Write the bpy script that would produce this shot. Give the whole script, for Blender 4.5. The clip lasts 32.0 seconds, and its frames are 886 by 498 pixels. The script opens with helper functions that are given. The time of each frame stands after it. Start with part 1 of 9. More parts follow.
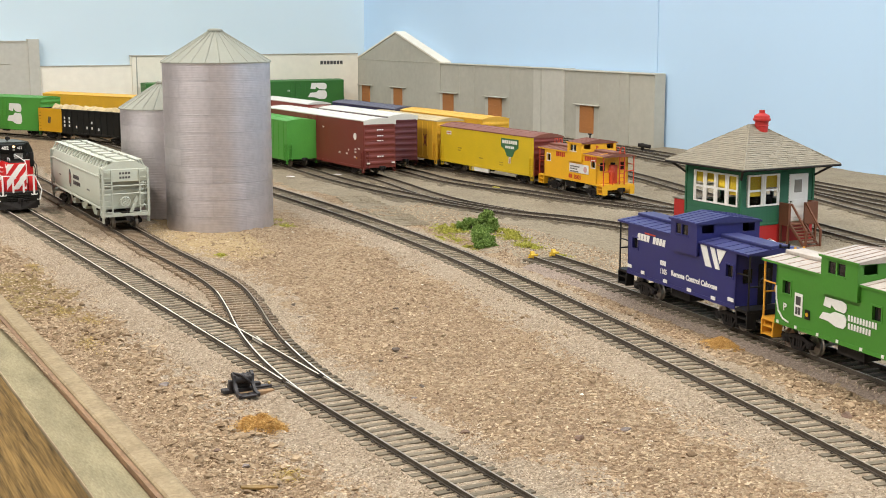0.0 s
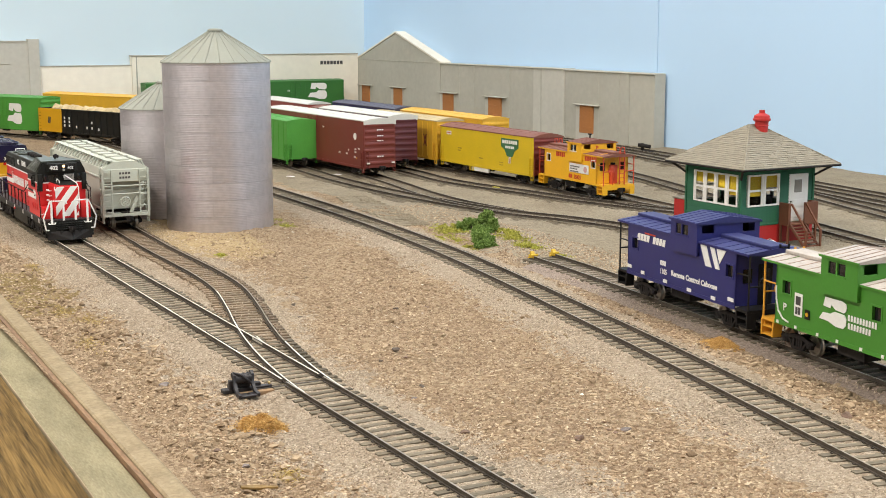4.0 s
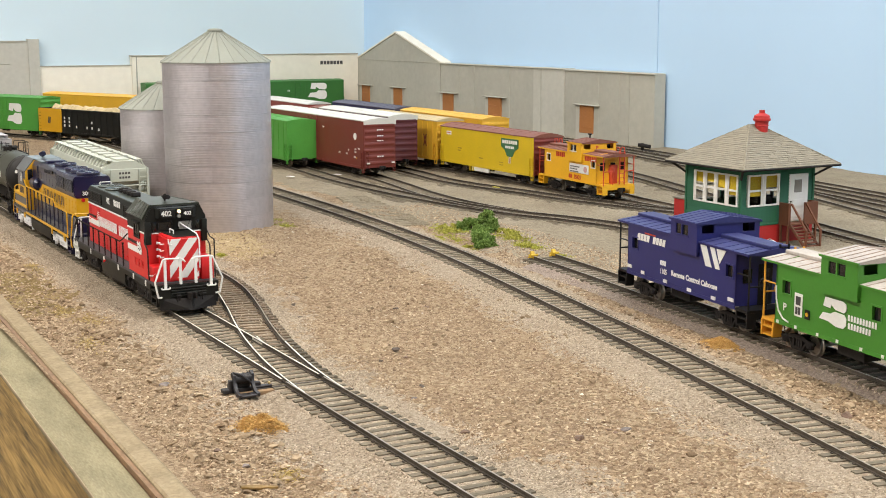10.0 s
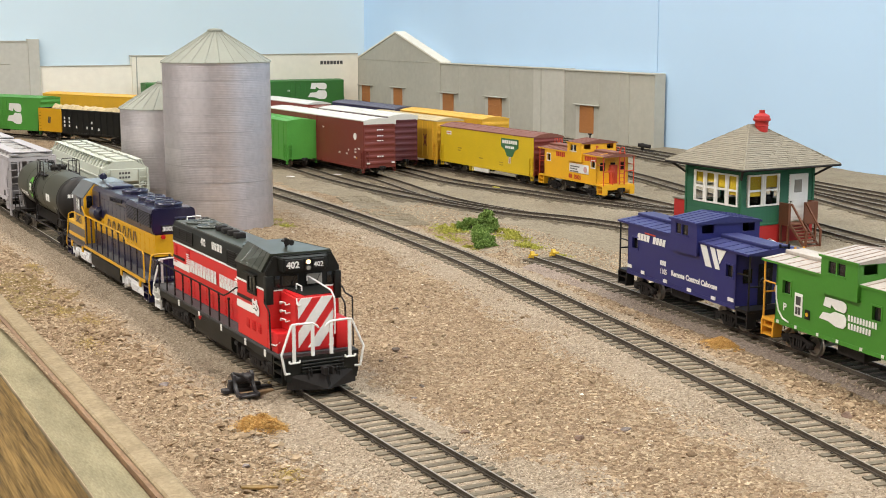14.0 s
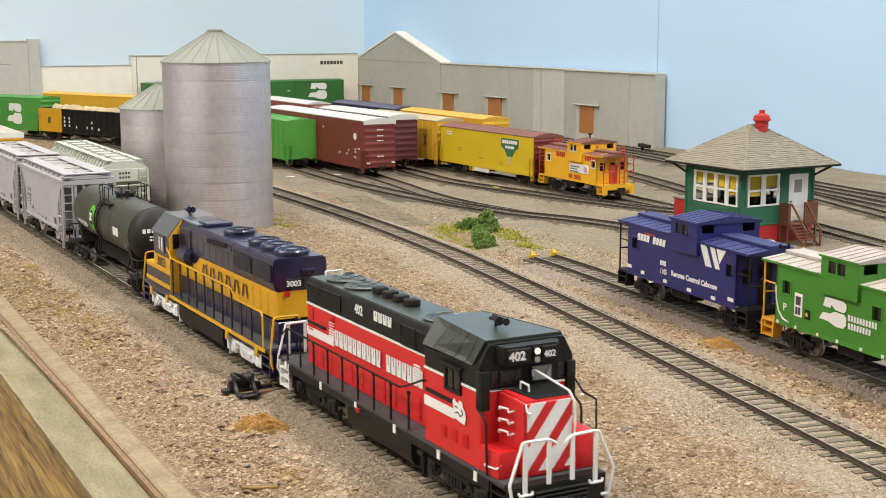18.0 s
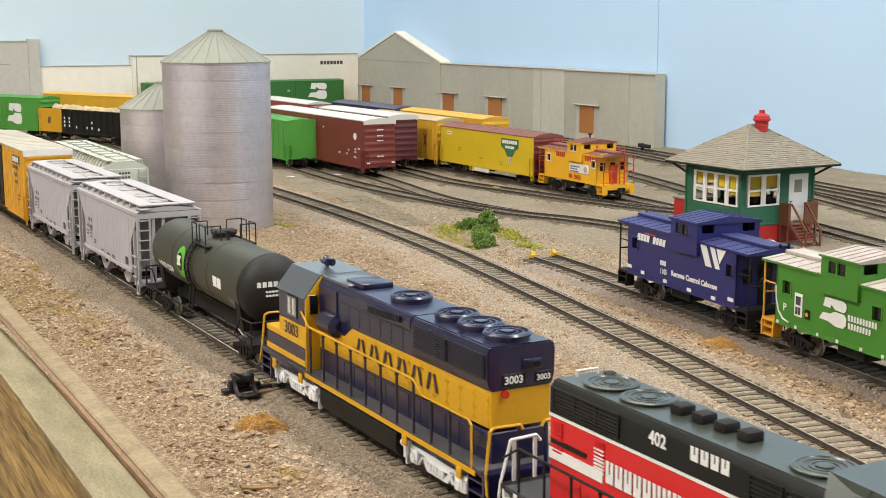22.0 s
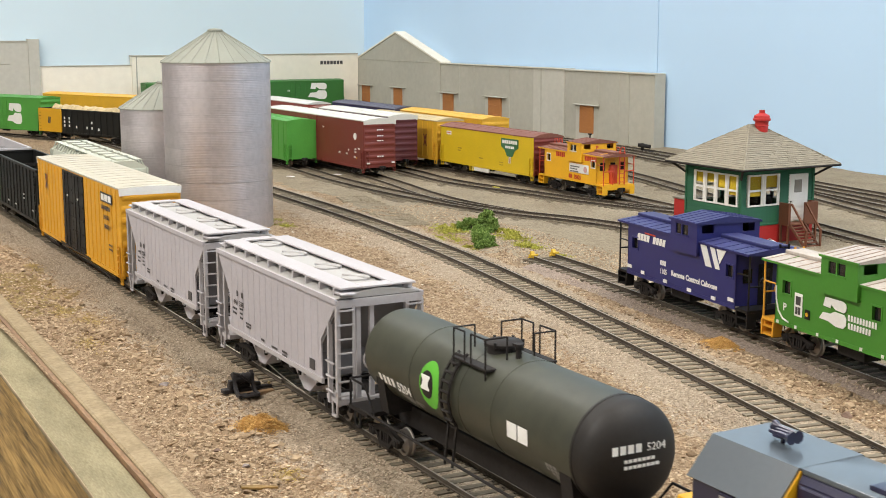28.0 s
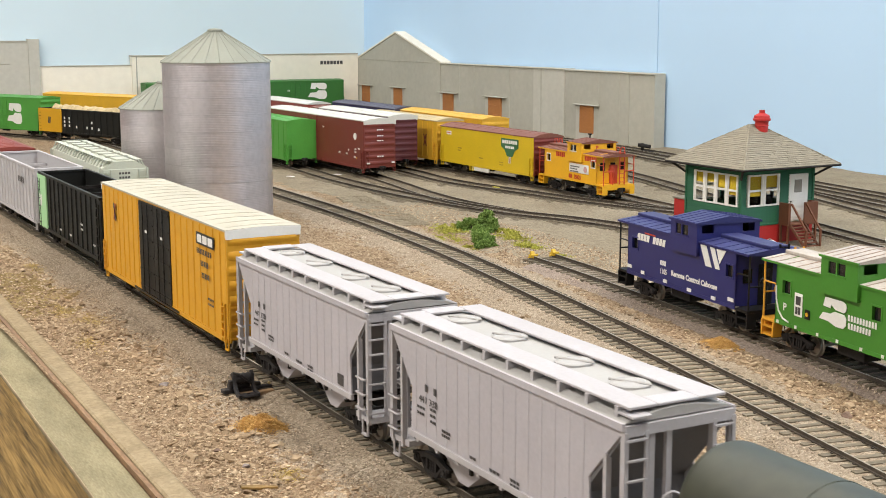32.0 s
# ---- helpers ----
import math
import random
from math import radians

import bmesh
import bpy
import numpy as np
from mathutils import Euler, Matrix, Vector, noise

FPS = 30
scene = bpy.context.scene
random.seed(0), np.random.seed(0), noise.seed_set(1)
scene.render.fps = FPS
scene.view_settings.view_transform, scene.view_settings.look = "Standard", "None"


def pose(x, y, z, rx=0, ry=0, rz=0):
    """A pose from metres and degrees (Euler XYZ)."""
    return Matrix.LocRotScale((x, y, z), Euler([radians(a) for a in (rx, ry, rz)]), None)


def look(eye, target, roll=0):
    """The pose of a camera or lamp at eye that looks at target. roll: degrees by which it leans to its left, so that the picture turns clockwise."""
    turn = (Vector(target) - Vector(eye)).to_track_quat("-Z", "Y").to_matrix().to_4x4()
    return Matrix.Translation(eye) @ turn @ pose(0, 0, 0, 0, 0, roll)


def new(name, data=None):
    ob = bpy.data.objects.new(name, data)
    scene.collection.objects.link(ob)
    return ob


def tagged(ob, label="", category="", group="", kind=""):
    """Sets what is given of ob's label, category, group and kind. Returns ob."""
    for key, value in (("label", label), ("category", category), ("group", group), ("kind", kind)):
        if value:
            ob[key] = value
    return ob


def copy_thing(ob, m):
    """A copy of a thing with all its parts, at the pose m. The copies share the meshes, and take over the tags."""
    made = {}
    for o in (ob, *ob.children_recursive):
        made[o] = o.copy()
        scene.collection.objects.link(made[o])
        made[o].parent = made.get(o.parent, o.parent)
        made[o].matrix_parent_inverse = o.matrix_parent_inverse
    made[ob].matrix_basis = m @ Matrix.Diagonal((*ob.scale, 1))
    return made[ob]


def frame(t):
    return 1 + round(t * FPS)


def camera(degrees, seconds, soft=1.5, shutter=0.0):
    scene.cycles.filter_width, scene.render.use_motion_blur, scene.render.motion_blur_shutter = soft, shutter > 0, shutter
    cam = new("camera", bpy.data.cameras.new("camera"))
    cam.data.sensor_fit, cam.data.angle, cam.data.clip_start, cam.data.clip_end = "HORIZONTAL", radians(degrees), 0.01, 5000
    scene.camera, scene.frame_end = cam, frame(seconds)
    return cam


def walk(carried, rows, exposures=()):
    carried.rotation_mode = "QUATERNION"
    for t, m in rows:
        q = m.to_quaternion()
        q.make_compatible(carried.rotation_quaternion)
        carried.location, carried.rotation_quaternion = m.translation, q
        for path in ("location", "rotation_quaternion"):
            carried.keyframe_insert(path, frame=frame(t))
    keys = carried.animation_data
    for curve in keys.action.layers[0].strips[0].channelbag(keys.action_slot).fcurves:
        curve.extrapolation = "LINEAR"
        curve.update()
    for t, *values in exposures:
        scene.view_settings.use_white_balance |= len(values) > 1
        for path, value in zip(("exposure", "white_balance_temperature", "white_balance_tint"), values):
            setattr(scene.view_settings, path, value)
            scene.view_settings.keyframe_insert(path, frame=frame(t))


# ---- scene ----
cam = camera(36.907, 32.0, soft=0.95, shutter=0.5)
EYE = (0.3928, -0.2136, 0.1498)
AIM = (0.3928 - 0.8786, -0.2136 + 0.4777, 0.1498 - 0.16683)
walk(cam, [(0.0, look(EYE, AIM, -0.08)), (32.0, look(EYE, AIM, -0.08))], exposures=[(0.0, 0.0), (32.0, 0.0)])

# ---- light: ceiling fluorescents of a closed room ----
world = bpy.data.worlds.new("room_air")
world.use_nodes = True
world.node_tree.nodes["Background"].inputs[0].default_value = (0.9, 0.95, 1.0, 1)
world.node_tree.nodes["Background"].inputs[1].default_value = 0.25
scene.world = world


def ceiling_lamp(x, y, sx, sy, watts, rz=0.0):
    data = bpy.data.lights.new("ceiling_light_glow", "AREA")
    data.shape, data.size, data.size_y, data.energy, data.color = "RECTANGLE", sx, sy, watts, (1.0, 0.952, 0.888)
    ob = new("ceiling_light_glow", data)
    ob.matrix_basis = pose(x, y, 1.36, 0, 0, rz)
    return ob


LAMPS = [(-0.25, -1.05, 1.6, 0.3, 39), (-1.45, -0.1, 1.2, 0.3, 8), (0.62, 0.45, 1.2, 0.3, 25), (-0.85, 0.5, 1.2, 0.25, 7.5)]
for lamp_row in LAMPS:
    ceiling_lamp(*lamp_row)

# ---- materials ----
MATS = {}


def shade(name, rgb, rough=0.5, metal=0.0, vary=0.12, scale=60.0, fine=900.0, bump=0.0, bump_scale=900.0, rgb2=None, stretch=(1, 1, 1), coat=0.0, spec=0.5):
    if name in MATS:
        return MATS[name]
    m = bpy.data.materials.new(name)
    m.use_nodes = True
    nt = m.node_tree
    nodes, links = nt.nodes, nt.links
    bsdf = nodes["Principled BSDF"]
    bsdf.inputs["Metallic"].default_value = metal
    bsdf.inputs["Coat Weight"].default_value, bsdf.inputs["Coat Roughness"].default_value = coat, 0.14
    bsdf.inputs["Specular IOR Level"].default_value = spec
    co = nodes.new("ShaderNodeTexCoord")
    mp = nodes.new("ShaderNodeMapping")
    mp.inputs["Scale"].default_value = stretch
    links.new(co.outputs["Object"], mp.inputs["Vector"])
    big = nodes.new("ShaderNodeTexNoise")
    big.inputs["Scale"].default_value, big.inputs["Detail"].default_value = scale, 5
    links.new(mp.outputs["Vector"], big.inputs["Vector"])
    small = nodes.new("ShaderNodeTexNoise")
    small.inputs["Scale"].default_value, small.inputs["Detail"].default_value = fine, 3
    links.new(mp.outputs["Vector"], small.inputs["Vector"])
    blend = nodes.new("ShaderNodeMix")
    blend.data_type = "FLOAT"
    blend.inputs[0].default_value = 0.45
    links.new(big.outputs["Fac"], blend.inputs[2])
    links.new(small.outputs["Fac"], blend.inputs[3])
    ramp = nodes.new("ShaderNodeValToRGB")
    lo = [max(0.0, c * (1 - 1.6 * vary)) for c in rgb]
    hi = [min(1.0, c * (1 + 1.2 * vary)) for c in (rgb2 or rgb)]
    ramp.color_ramp.elements[0].position, ramp.color_ramp.elements[1].position = 0.3, 0.7
    ramp.color_ramp.elements[0].color = (*lo, 1)
    ramp.color_ramp.elements[1].color = (*hi, 1)
    links.new(blend.outputs[0], ramp.inputs[0])
    info = nodes.new("ShaderNodeObjectInfo")
    shift = nodes.new("ShaderNodeHueSaturation")
    tone = nodes.new("ShaderNodeMapRange")
    tone.inputs["To Min"].default_value, tone.inputs["To Max"].default_value = 1 - 0.5 * vary, 1 + 0.5 * vary
    links.new(info.outputs["Random"], tone.inputs["Value"])
    links.new(tone.outputs[0], shift.inputs["Value"])
    links.new(ramp.outputs[0], shift.inputs["Color"])
    links.new(shift.outputs[0], bsdf.inputs["Base Color"])
    rr = nodes.new("ShaderNodeMapRange")
    rr.inputs["To Min"].default_value, rr.inputs["To Max"].default_value = max(0.05, rough - 0.1), min(1.0, rough + 0.1)
    links.new(big.outputs["Fac"], rr.inputs["Value"])
    links.new(rr.outputs[0], bsdf.inputs["Roughness"])
    if bump:
        bn = nodes.new("ShaderNodeTexNoise")
        bn.inputs["Scale"].default_value, bn.inputs["Detail"].default_value = bump_scale, 4
        links.new(mp.outputs["Vector"], bn.inputs["Vector"])
        bp = nodes.new("ShaderNodeBump")
        bp.inputs["Strength"].default_value, bp.inputs["Distance"].default_value = bump, 0.0006
        links.new(bn.outputs["Fac"], bp.inputs["Height"])
        links.new(bp.outputs[0], bsdf.inputs["Normal"])
    MATS[name] = m
    return m


def glow(name, rgb, power):
    m = bpy.data.materials.new(name)
    m.use_nodes = True
    b = m.node_tree.nodes["Principled BSDF"]
    b.inputs["Base Color"].default_value = (*rgb, 1)
    b.inputs["Emission Color"].default_value = (*rgb, 1)
    b.inputs["Emission Strength"].default_value = power
    return m


def glass(name, rgb, rough=0.08):
    m = bpy.data.materials.new(name)
    m.use_nodes = True
    b = m.node_tree.nodes["Principled BSDF"]
    b.inputs["Base Color"].default_value = (*rgb, 1)
    b.inputs["Transmission Weight"].default_value = 1.0
    b.inputs["Roughness"].default_value = rough
    b.inputs["IOR"].default_value = 1.12
    return m


def gravel(name, tones, cell, drift=0.25, drift_scale=18.0, relief=1.0):
    """Packed grains: each cell its own tone, with slow drifts of colour and rounded relief."""
    m = bpy.data.materials.new(name)
    m.use_nodes = True
    nodes, links = m.node_tree.nodes, m.node_tree.links
    bsdf = nodes["Principled BSDF"]
    bsdf.inputs["Roughness"].default_value = 0.95
    bsdf.inputs["Specular IOR Level"].default_value = 0.12
    co = nodes.new("ShaderNodeTexCoord")
    warp = nodes.new("ShaderNodeTexNoise")
    warp.inputs["Scale"].default_value = 420
    links.new(co.outputs["Object"], warp.inputs["Vector"])
    add = nodes.new("ShaderNodeMix")
    add.data_type = "VECTOR"
    add.inputs[0].default_value = 0.0022
    links.new(co.outputs["Object"], add.inputs[4])
    links.new(warp.outputs["Color"], add.inputs[5])
    cells = []
    for k in (1.0, 2.3):
        v = nodes.new("ShaderNodeTexVoronoi")
        v.inputs["Scale"].default_value = k * 1000.0 / cell
        links.new(add.outputs[1], v.inputs["Vector"])
        cells.append(v)
    slow = nodes.new("ShaderNodeTexNoise")
    slow.inputs["Scale"].default_value, slow.inputs["Detail"].default_value = drift_scale, 6
    links.new(co.outputs["Object"], slow.inputs["Vector"])
    tone = nodes.new("ShaderNodeMix")
    tone.data_type = "FLOAT"
    tone.inputs[0].default_value = 0.35
    links.new(cells[0].outputs["Color"], tone.inputs[2])
    links.new(cells[1].outputs["Color"], tone.inputs[3])
    both = nodes.new("ShaderNodeMix")
    both.data_type = "FLOAT"
    both.inputs[0].default_value = drift
    links.new(tone.outputs[0], both.inputs[2])
    links.new(slow.outputs["Fac"], both.inputs[3])
    ramp = nodes.new("ShaderNodeValToRGB")
    ramp.color_ramp.elements[0].position, ramp.color_ramp.elements[1].position = 0.12, 0.88
    ramp.color_ramp.elements[0].color, ramp.color_ramp.elements[1].color = (*tones[0], 1), (*tones[2], 1)
    e = ramp.color_ramp.elements.new(0.52)
    e.color = (*tones[1], 1)
    links.new(both.outputs[0], ramp.inputs[0])
    links.new(ramp.outputs[0], bsdf.inputs["Base Color"])
    height = nodes.new("ShaderNodeMath")
    height.operation = "ADD"
    links.new(cells[0].outputs["Distance"], height.inputs[0])
    links.new(cells[1].outputs["Distance"], height.inputs[1])
    bp = nodes.new("ShaderNodeBump")
    bp.invert = True
    bp.inputs["Strength"].default_value, bp.inputs["Distance"].default_value = relief, cell * 0.0007
    links.new(height.outputs[0], bp.inputs["Height"])
    links.new(bp.outputs[0], bsdf.inputs["Normal"])
    return m


def paint(name, rgb, rough=0.48, vary=0.05, **kw):
    return shade(name, rgb, rough, vary=vary, scale=45, fine=700, **kw)


DIRT = gravel("dirt", ((0.125, 0.08, 0.05), (0.365, 0.26, 0.165), (0.60, 0.475, 0.32)), 1.6, 0.32, 26, 1.0)
DUST = gravel("yard_dust", ((0.145, 0.118, 0.08), (0.285, 0.238, 0.17), (0.45, 0.39, 0.29)), 1.5, 0.5, 22, 0.7)
BALLAST = gravel("ballast_grey", ((0.155, 0.117, 0.08), (0.41, 0.322, 0.233), (0.68, 0.575, 0.445)), 0.85, 0.25, 20, 1.0)
TIE = shade("tie_brown", (0.062, 0.052, 0.037), 0.85, vary=0.4, scale=120, fine=1500, bump=0.6, bump_scale=1500, rgb2=(0.16, 0.134, 0.096), stretch=(1, 0.15, 1), spec=0.2)
TIE_RUST = shade("tie_red_brown", (0.10, 0.07, 0.045), 0.85, vary=0.4, scale=40, fine=1500, bump=0.5, rgb2=(0.205, 0.148, 0.095), stretch=(1, 0.3, 1))
YARD_BED = gravel("yard_bed", ((0.065, 0.05, 0.034), (0.17, 0.138, 0.098), (0.31, 0.26, 0.19)), 0.9, 0.45, 40, 0.8)
BALLAST_ROSE = gravel("ballast_rose", ((0.15, 0.113, 0.092), (0.36, 0.282, 0.23), (0.58, 0.485, 0.41)), 0.85, 0.32, 20, 1.0)
TIE_DUSTY = shade("tie_dusty", (0.115, 0.09, 0.062), 0.9, vary=0.35, scale=60, fine=900, rgb2=(0.21, 0.172, 0.118))
RAIL_SIDE = shade("rail_weathered", (0.04, 0.033, 0.025), 0.65, metal=0.1, vary=0.25, scale=90, rgb2=(0.09, 0.072, 0.056), spec=0.25)
RAIL_TOP = shade("rail_polished", (0.33, 0.29, 0.23), 0.38, metal=0.5, vary=0.2, scale=50)
# nickel raised in colour for the ceiling light that far rail tops reflect
NICKEL_GLINT = shade("rail_bright_glint", (0.78, 0.74, 0.64), 0.4, metal=0.4, vary=0.15, scale=60)
SILVER = shade("galvanised", (0.60, 0.55, 0.565), 0.38, metal=0.78, vary=0.1, scale=30, fine=260)
ROOF_TIN = shade("roof_grey_paint", (0.25, 0.255, 0.21), 0.6, vary=0.1, scale=40)
WALL_BLUE = shade("sky_paint", (0.50, 0.695, 0.92), 0.85, vary=0.025, scale=2.0, fine=6)
WALL_PALE = shade("pale_sky_paint", (0.60, 0.72, 0.79), 0.85, vary=0.025, scale=2.0, fine=6)
FACADE = shade("concrete_grey_paint", (0.42, 0.405, 0.345), 0.8, vary=0.07, scale=9, fine=120)
FACADE_PALE = shade("pale_concrete_paint", (0.50, 0.485, 0.425), 0.8, vary=0.07, scale=9, fine=120)
CREAM = shade("cream_facade", (0.82, 0.77, 0.655), 0.75, vary=0.05, scale=8, fine=80)
OAK = shade("oak_plank", (0.075, 0.042, 0.016), 0.55, vary=0.6, scale=210, fine=900, bump=0.5, rgb2=(0.30, 0.19, 0.07), stretch=(0.05, 1, 0.6), spec=0.2)
SEALED = shade("grey_sealed_wood", (0.225, 0.19, 0.115), 0.75, vary=0.16, scale=120, fine=1400, bump=0.15, rgb2=(0.275, 0.24, 0.15), stretch=(0.25, 1, 1), spec=0.05)
PLASTER = shade("plaster_edge", (0.25, 0.19, 0.115), 0.9, vary=0.15, scale=60, fine=500, bump=0.5, rgb2=(0.33, 0.26, 0.165), spec=0.1)
HARDBOARD = shade("hardboard_red_brown", (0.17, 0.085, 0.04), 0.7, vary=0.3, scale=40, rgb2=(0.25, 0.15, 0.08), stretch=(0.2, 1, 1))
BLACK = paint("black_plastic", (0.010, 0.0095, 0.0095), 0.5, vary=0.2, spec=0.28)
SOOT = paint("worn_black", (0.021, 0.018, 0.017), 0.7, vary=0.3, spec=0.22)
STEEL = shade("wheel_steel", (0.35, 0.32, 0.29), 0.35, metal=0.9, vary=0.15)
WHITE = paint("white_paint", (0.78, 0.77, 0.74), 0.5)
CARPET = shade("aisle_carpet", (0.10, 0.095, 0.09), 0.95, vary=0.2, scale=30)
ROOM = shade("room_wall_paint", (0.72, 0.70, 0.66), 0.9, vary=0.03, scale=2)

# ---- mesh helpers, in millimetres ----
MM = 0.001


def box(bm, x0, x1, y0, y1, z0, z1):
    vs = [bm.verts.new((x, y, z)) for x in (x0, x1) for y in (y0, y1) for z in (z0, z1)]
    for f in ((0, 1, 3, 2), (4, 6, 7, 5), (0, 4, 5, 1), (2, 3, 7, 6), (0, 2, 6, 4), (1, 5, 7, 3)):
        bm.faces.new([vs[i] for i in f])
    return vs


def rbox(bm, x0, x1, y0, y1, z0, z1, r=0.4, seg=2):
    tmp = bmesh.new()
    box(tmp, x0, x1, y0, y1, z0, z1)
    bmesh.ops.bevel(tmp, geom=tmp.edges[:], offset=r, segments=seg, affect="EDGES", profile=0.5)
    merge(bm, tmp)


def merge(bm, tmp, m=None):
    if m is not None:
        bmesh.ops.transform(tmp, matrix=m, verts=tmp.verts[:])
    me = bpy.data.meshes.new("tmp")
    tmp.to_mesh(me)
    tmp.free()
    bm.from_mesh(me)
    bpy.data.meshes.remove(me)


def loft(bm, rings, closed=True, caps=True):
    rows = [[bm.verts.new(p) for p in ring] for ring in rings]
    n = len(rows[0])
    for a, b in zip(rows, rows[1:]):
        for i in range(n if closed else n - 1):
            j = (i + 1) % n
            bm.faces.new((a[i], a[j], b[j], b[i]))
    if caps and closed:
        bm.faces.new(rows[0][::-1])
        bm.faces.new(rows[-1])


def prism_x(bm, prof, x0, x1):
    """A (y, z) outline drawn out along x."""
    loft(bm, [[(x0, y, z) for y, z in prof], [(x1, y, z) for y, z in prof]])


def prism_y(bm, prof, y0, y1):
    """An (x, z) outline drawn out along y."""
    loft(bm, [[(x, y0, z) for x, z in prof], [(x, y1, z) for x, z in prof]])


def prism_z(bm, prof, z0, z1):
    loft(bm, [[(x, y, z0) for x, y in prof], [(x, y, z1) for x, y in prof]])


def rod(bm, p, q, r, seg=6, r2=None):
    p, q = Vector(p), Vector(q)
    d = (q - p).normalized()
    u = d.cross(Vector((0, 0, 1)))
    u = u.normalized() if u.length > 1e-4 else Vector((1, 0, 0))
    v = d.cross(u)
    rings = []
    for c, rad in ((p, r), (q, r if r2 is None else r2)):
        rings.append([tuple(c + (u * math.cos(k * math.tau / seg) + v * math.sin(k * math.tau / seg)) * rad) for k in range(seg)])
    loft(bm, rings)


def wire(bm, pts, r, seg=5):
    for p, q in zip(pts, pts[1:]):
        rod(bm, p, q, r, seg)


def lathe(bm, prof, seg=32, centre=(0, 0), a0=0.0, a1=math.tau):
    """An (r, z) outline turned about z."""
    full = abs(a1 - a0 - math.tau) < 1e-6
    n = seg if full else seg + 1
    rings = [[bm.verts.new((centre[0] + r * math.cos(a0 + (a1 - a0) * k / seg), centre[1] + r * math.sin(a0 + (a1 - a0) * k / seg), z)) for k in range(n)] for r, z in prof]
    for p, q in zip(rings, rings[1:]):
        for i in range(n if full else n - 1):
            j = (i + 1) % n
            bm.faces.new((p[i], p[j], q[j], q[i]))


def data(name, bm, material, smooth=35):
    bmesh.ops.recalc_face_normals(bm, faces=bm.faces[:])
    bmesh.ops.scale(bm, vec=(MM, MM, MM), verts=bm.verts[:])
    me = bpy.data.meshes.new(name)
    bm.to_mesh(me)
    bm.free()
    me.materials.append(material)
    if smooth:
        me.polygons.foreach_set("use_smooth", [True] * len(me.polygons))
        me.set_sharp_from_angle(angle=radians(smooth))
    return me


def place(name, me, parent=None, at=(0, 0, 0), rz=0.0, rx=0.0, ry=0.0, label=""):
    ob = new(name, me)
    ob.parent = parent
    ob.matrix_basis = pose(at[0] * MM, at[1] * MM, at[2] * MM, rx, ry, rz)
    if label:
        ob["label"] = label
    return ob


def part(name, bm, material, parent, label="", smooth=35, at=(0, 0, 0), rz=0.0, rx=0.0, ry=0.0):
    return place(name, data(name, bm, material, smooth), parent, at, rz, rx, ry, label)


def thing(name, label, category, group="", at=(0, 0, 0), rz=0.0):
    ob = place(name, None, None, at, rz)
    ob.empty_display_size = 0.01
    return tagged(ob, label, category, group)


def setting(name, bm, material, label, category, smooth=0):
    return tagged(part(name, bm, material, None, "", smooth), label, category, kind="structure")


def B():
    return bmesh.new()


def text(name, words, size, material, parent, at, rx=90, rz=0.0, squeeze=1.0, shear=0.0, bold=0.0, label="", ry=0.0):
    cu = bpy.data.curves.new("words", "FONT")
    cu.body, cu.size, cu.extrude, cu.shear, cu.offset, cu.resolution_u = words, size, 0.04, shear, bold, 3
    ob = bpy.data.objects.new("words", cu)
    scene.collection.objects.link(ob)
    dg = bpy.context.evaluated_depsgraph_get()
    me = bpy.data.meshes.new_from_object(ob.evaluated_get(dg))
    bpy.data.objects.remove(ob)
    me.transform(Matrix.Diagonal((MM * squeeze, MM, MM, 1)))
    me.materials.clear()
    me.materials.append(material)
    return place(name, me, parent, at, rz, rx, ry, label)


BAR_DATA = {}


def bars(name, letters, w, h, gap, material, parent, at, rx=90, rz=0.0, slant=0.0, label="", ry=0.0):
    """Lettering as plain bars: one block per letter; a space leaves a gap."""
    d = BAR_DATA.get((w, h, slant, material.name))
    if d is None:
        bm = B()
        prism_z(bm, [(0, 0), (w, 0), (w + slant, h), (slant, h)], 0, 0.08)
        d = BAR_DATA[(w, h, slant, material.name)] = data(name, bm, material, 0)
    m = pose(0, 0, 0, rx, ry, rz)
    ob = None
    for k, ch in enumerate(letters):
        if ch != " ":
            p = Vector(at) + m.to_3x3() @ Vector((k * (w + gap), 0, 0))
            ob = place(name, d, parent, p, rz, rx, ry, label)
    return ob


def strokes(name, letters, w, h, gap, material, parent, at, thick, label="", lean=0.0):
    """Painted company lettering as plain shapes: pairs of leaning bars, or notched blocks where they stand upright."""
    pair = []
    if lean:
        for x0, sl in ((0, lean), (w - thick, -lean)):
            bm = B()
            prism_z(bm, [(x0, 0), (x0 + thick, 0), (x0 + thick + sl, h), (x0 + sl, h)], 0, 0.08)
            pair.append([data(name, bm, material, 0)])
        pair = [pair[0] + pair[1]]
    else:
        c = (w - thick * 0.62) / 2
        for low in (0, 1):
            bm = B()
            pts = [(0, 0), (w, 0), (w, h), (w - c, h), (w - c, h * 0.42), (c, h * 0.42), (c, h), (0, h)]
            pts = [(x, h - z) for x, z in pts[::-1]] if low else pts
            prism_z(bm, pts, 0, 0.08)
            pair.append([data(name, bm, material, 0)])
    for k, ch in enumerate(letters):
        if ch != " ":
            for d in pair[(k * k // 2) % len(pair)]:
                place(name, d, parent, (at[0] + k * (w + gap), at[1], at[2]), 0, 90, 0, label)


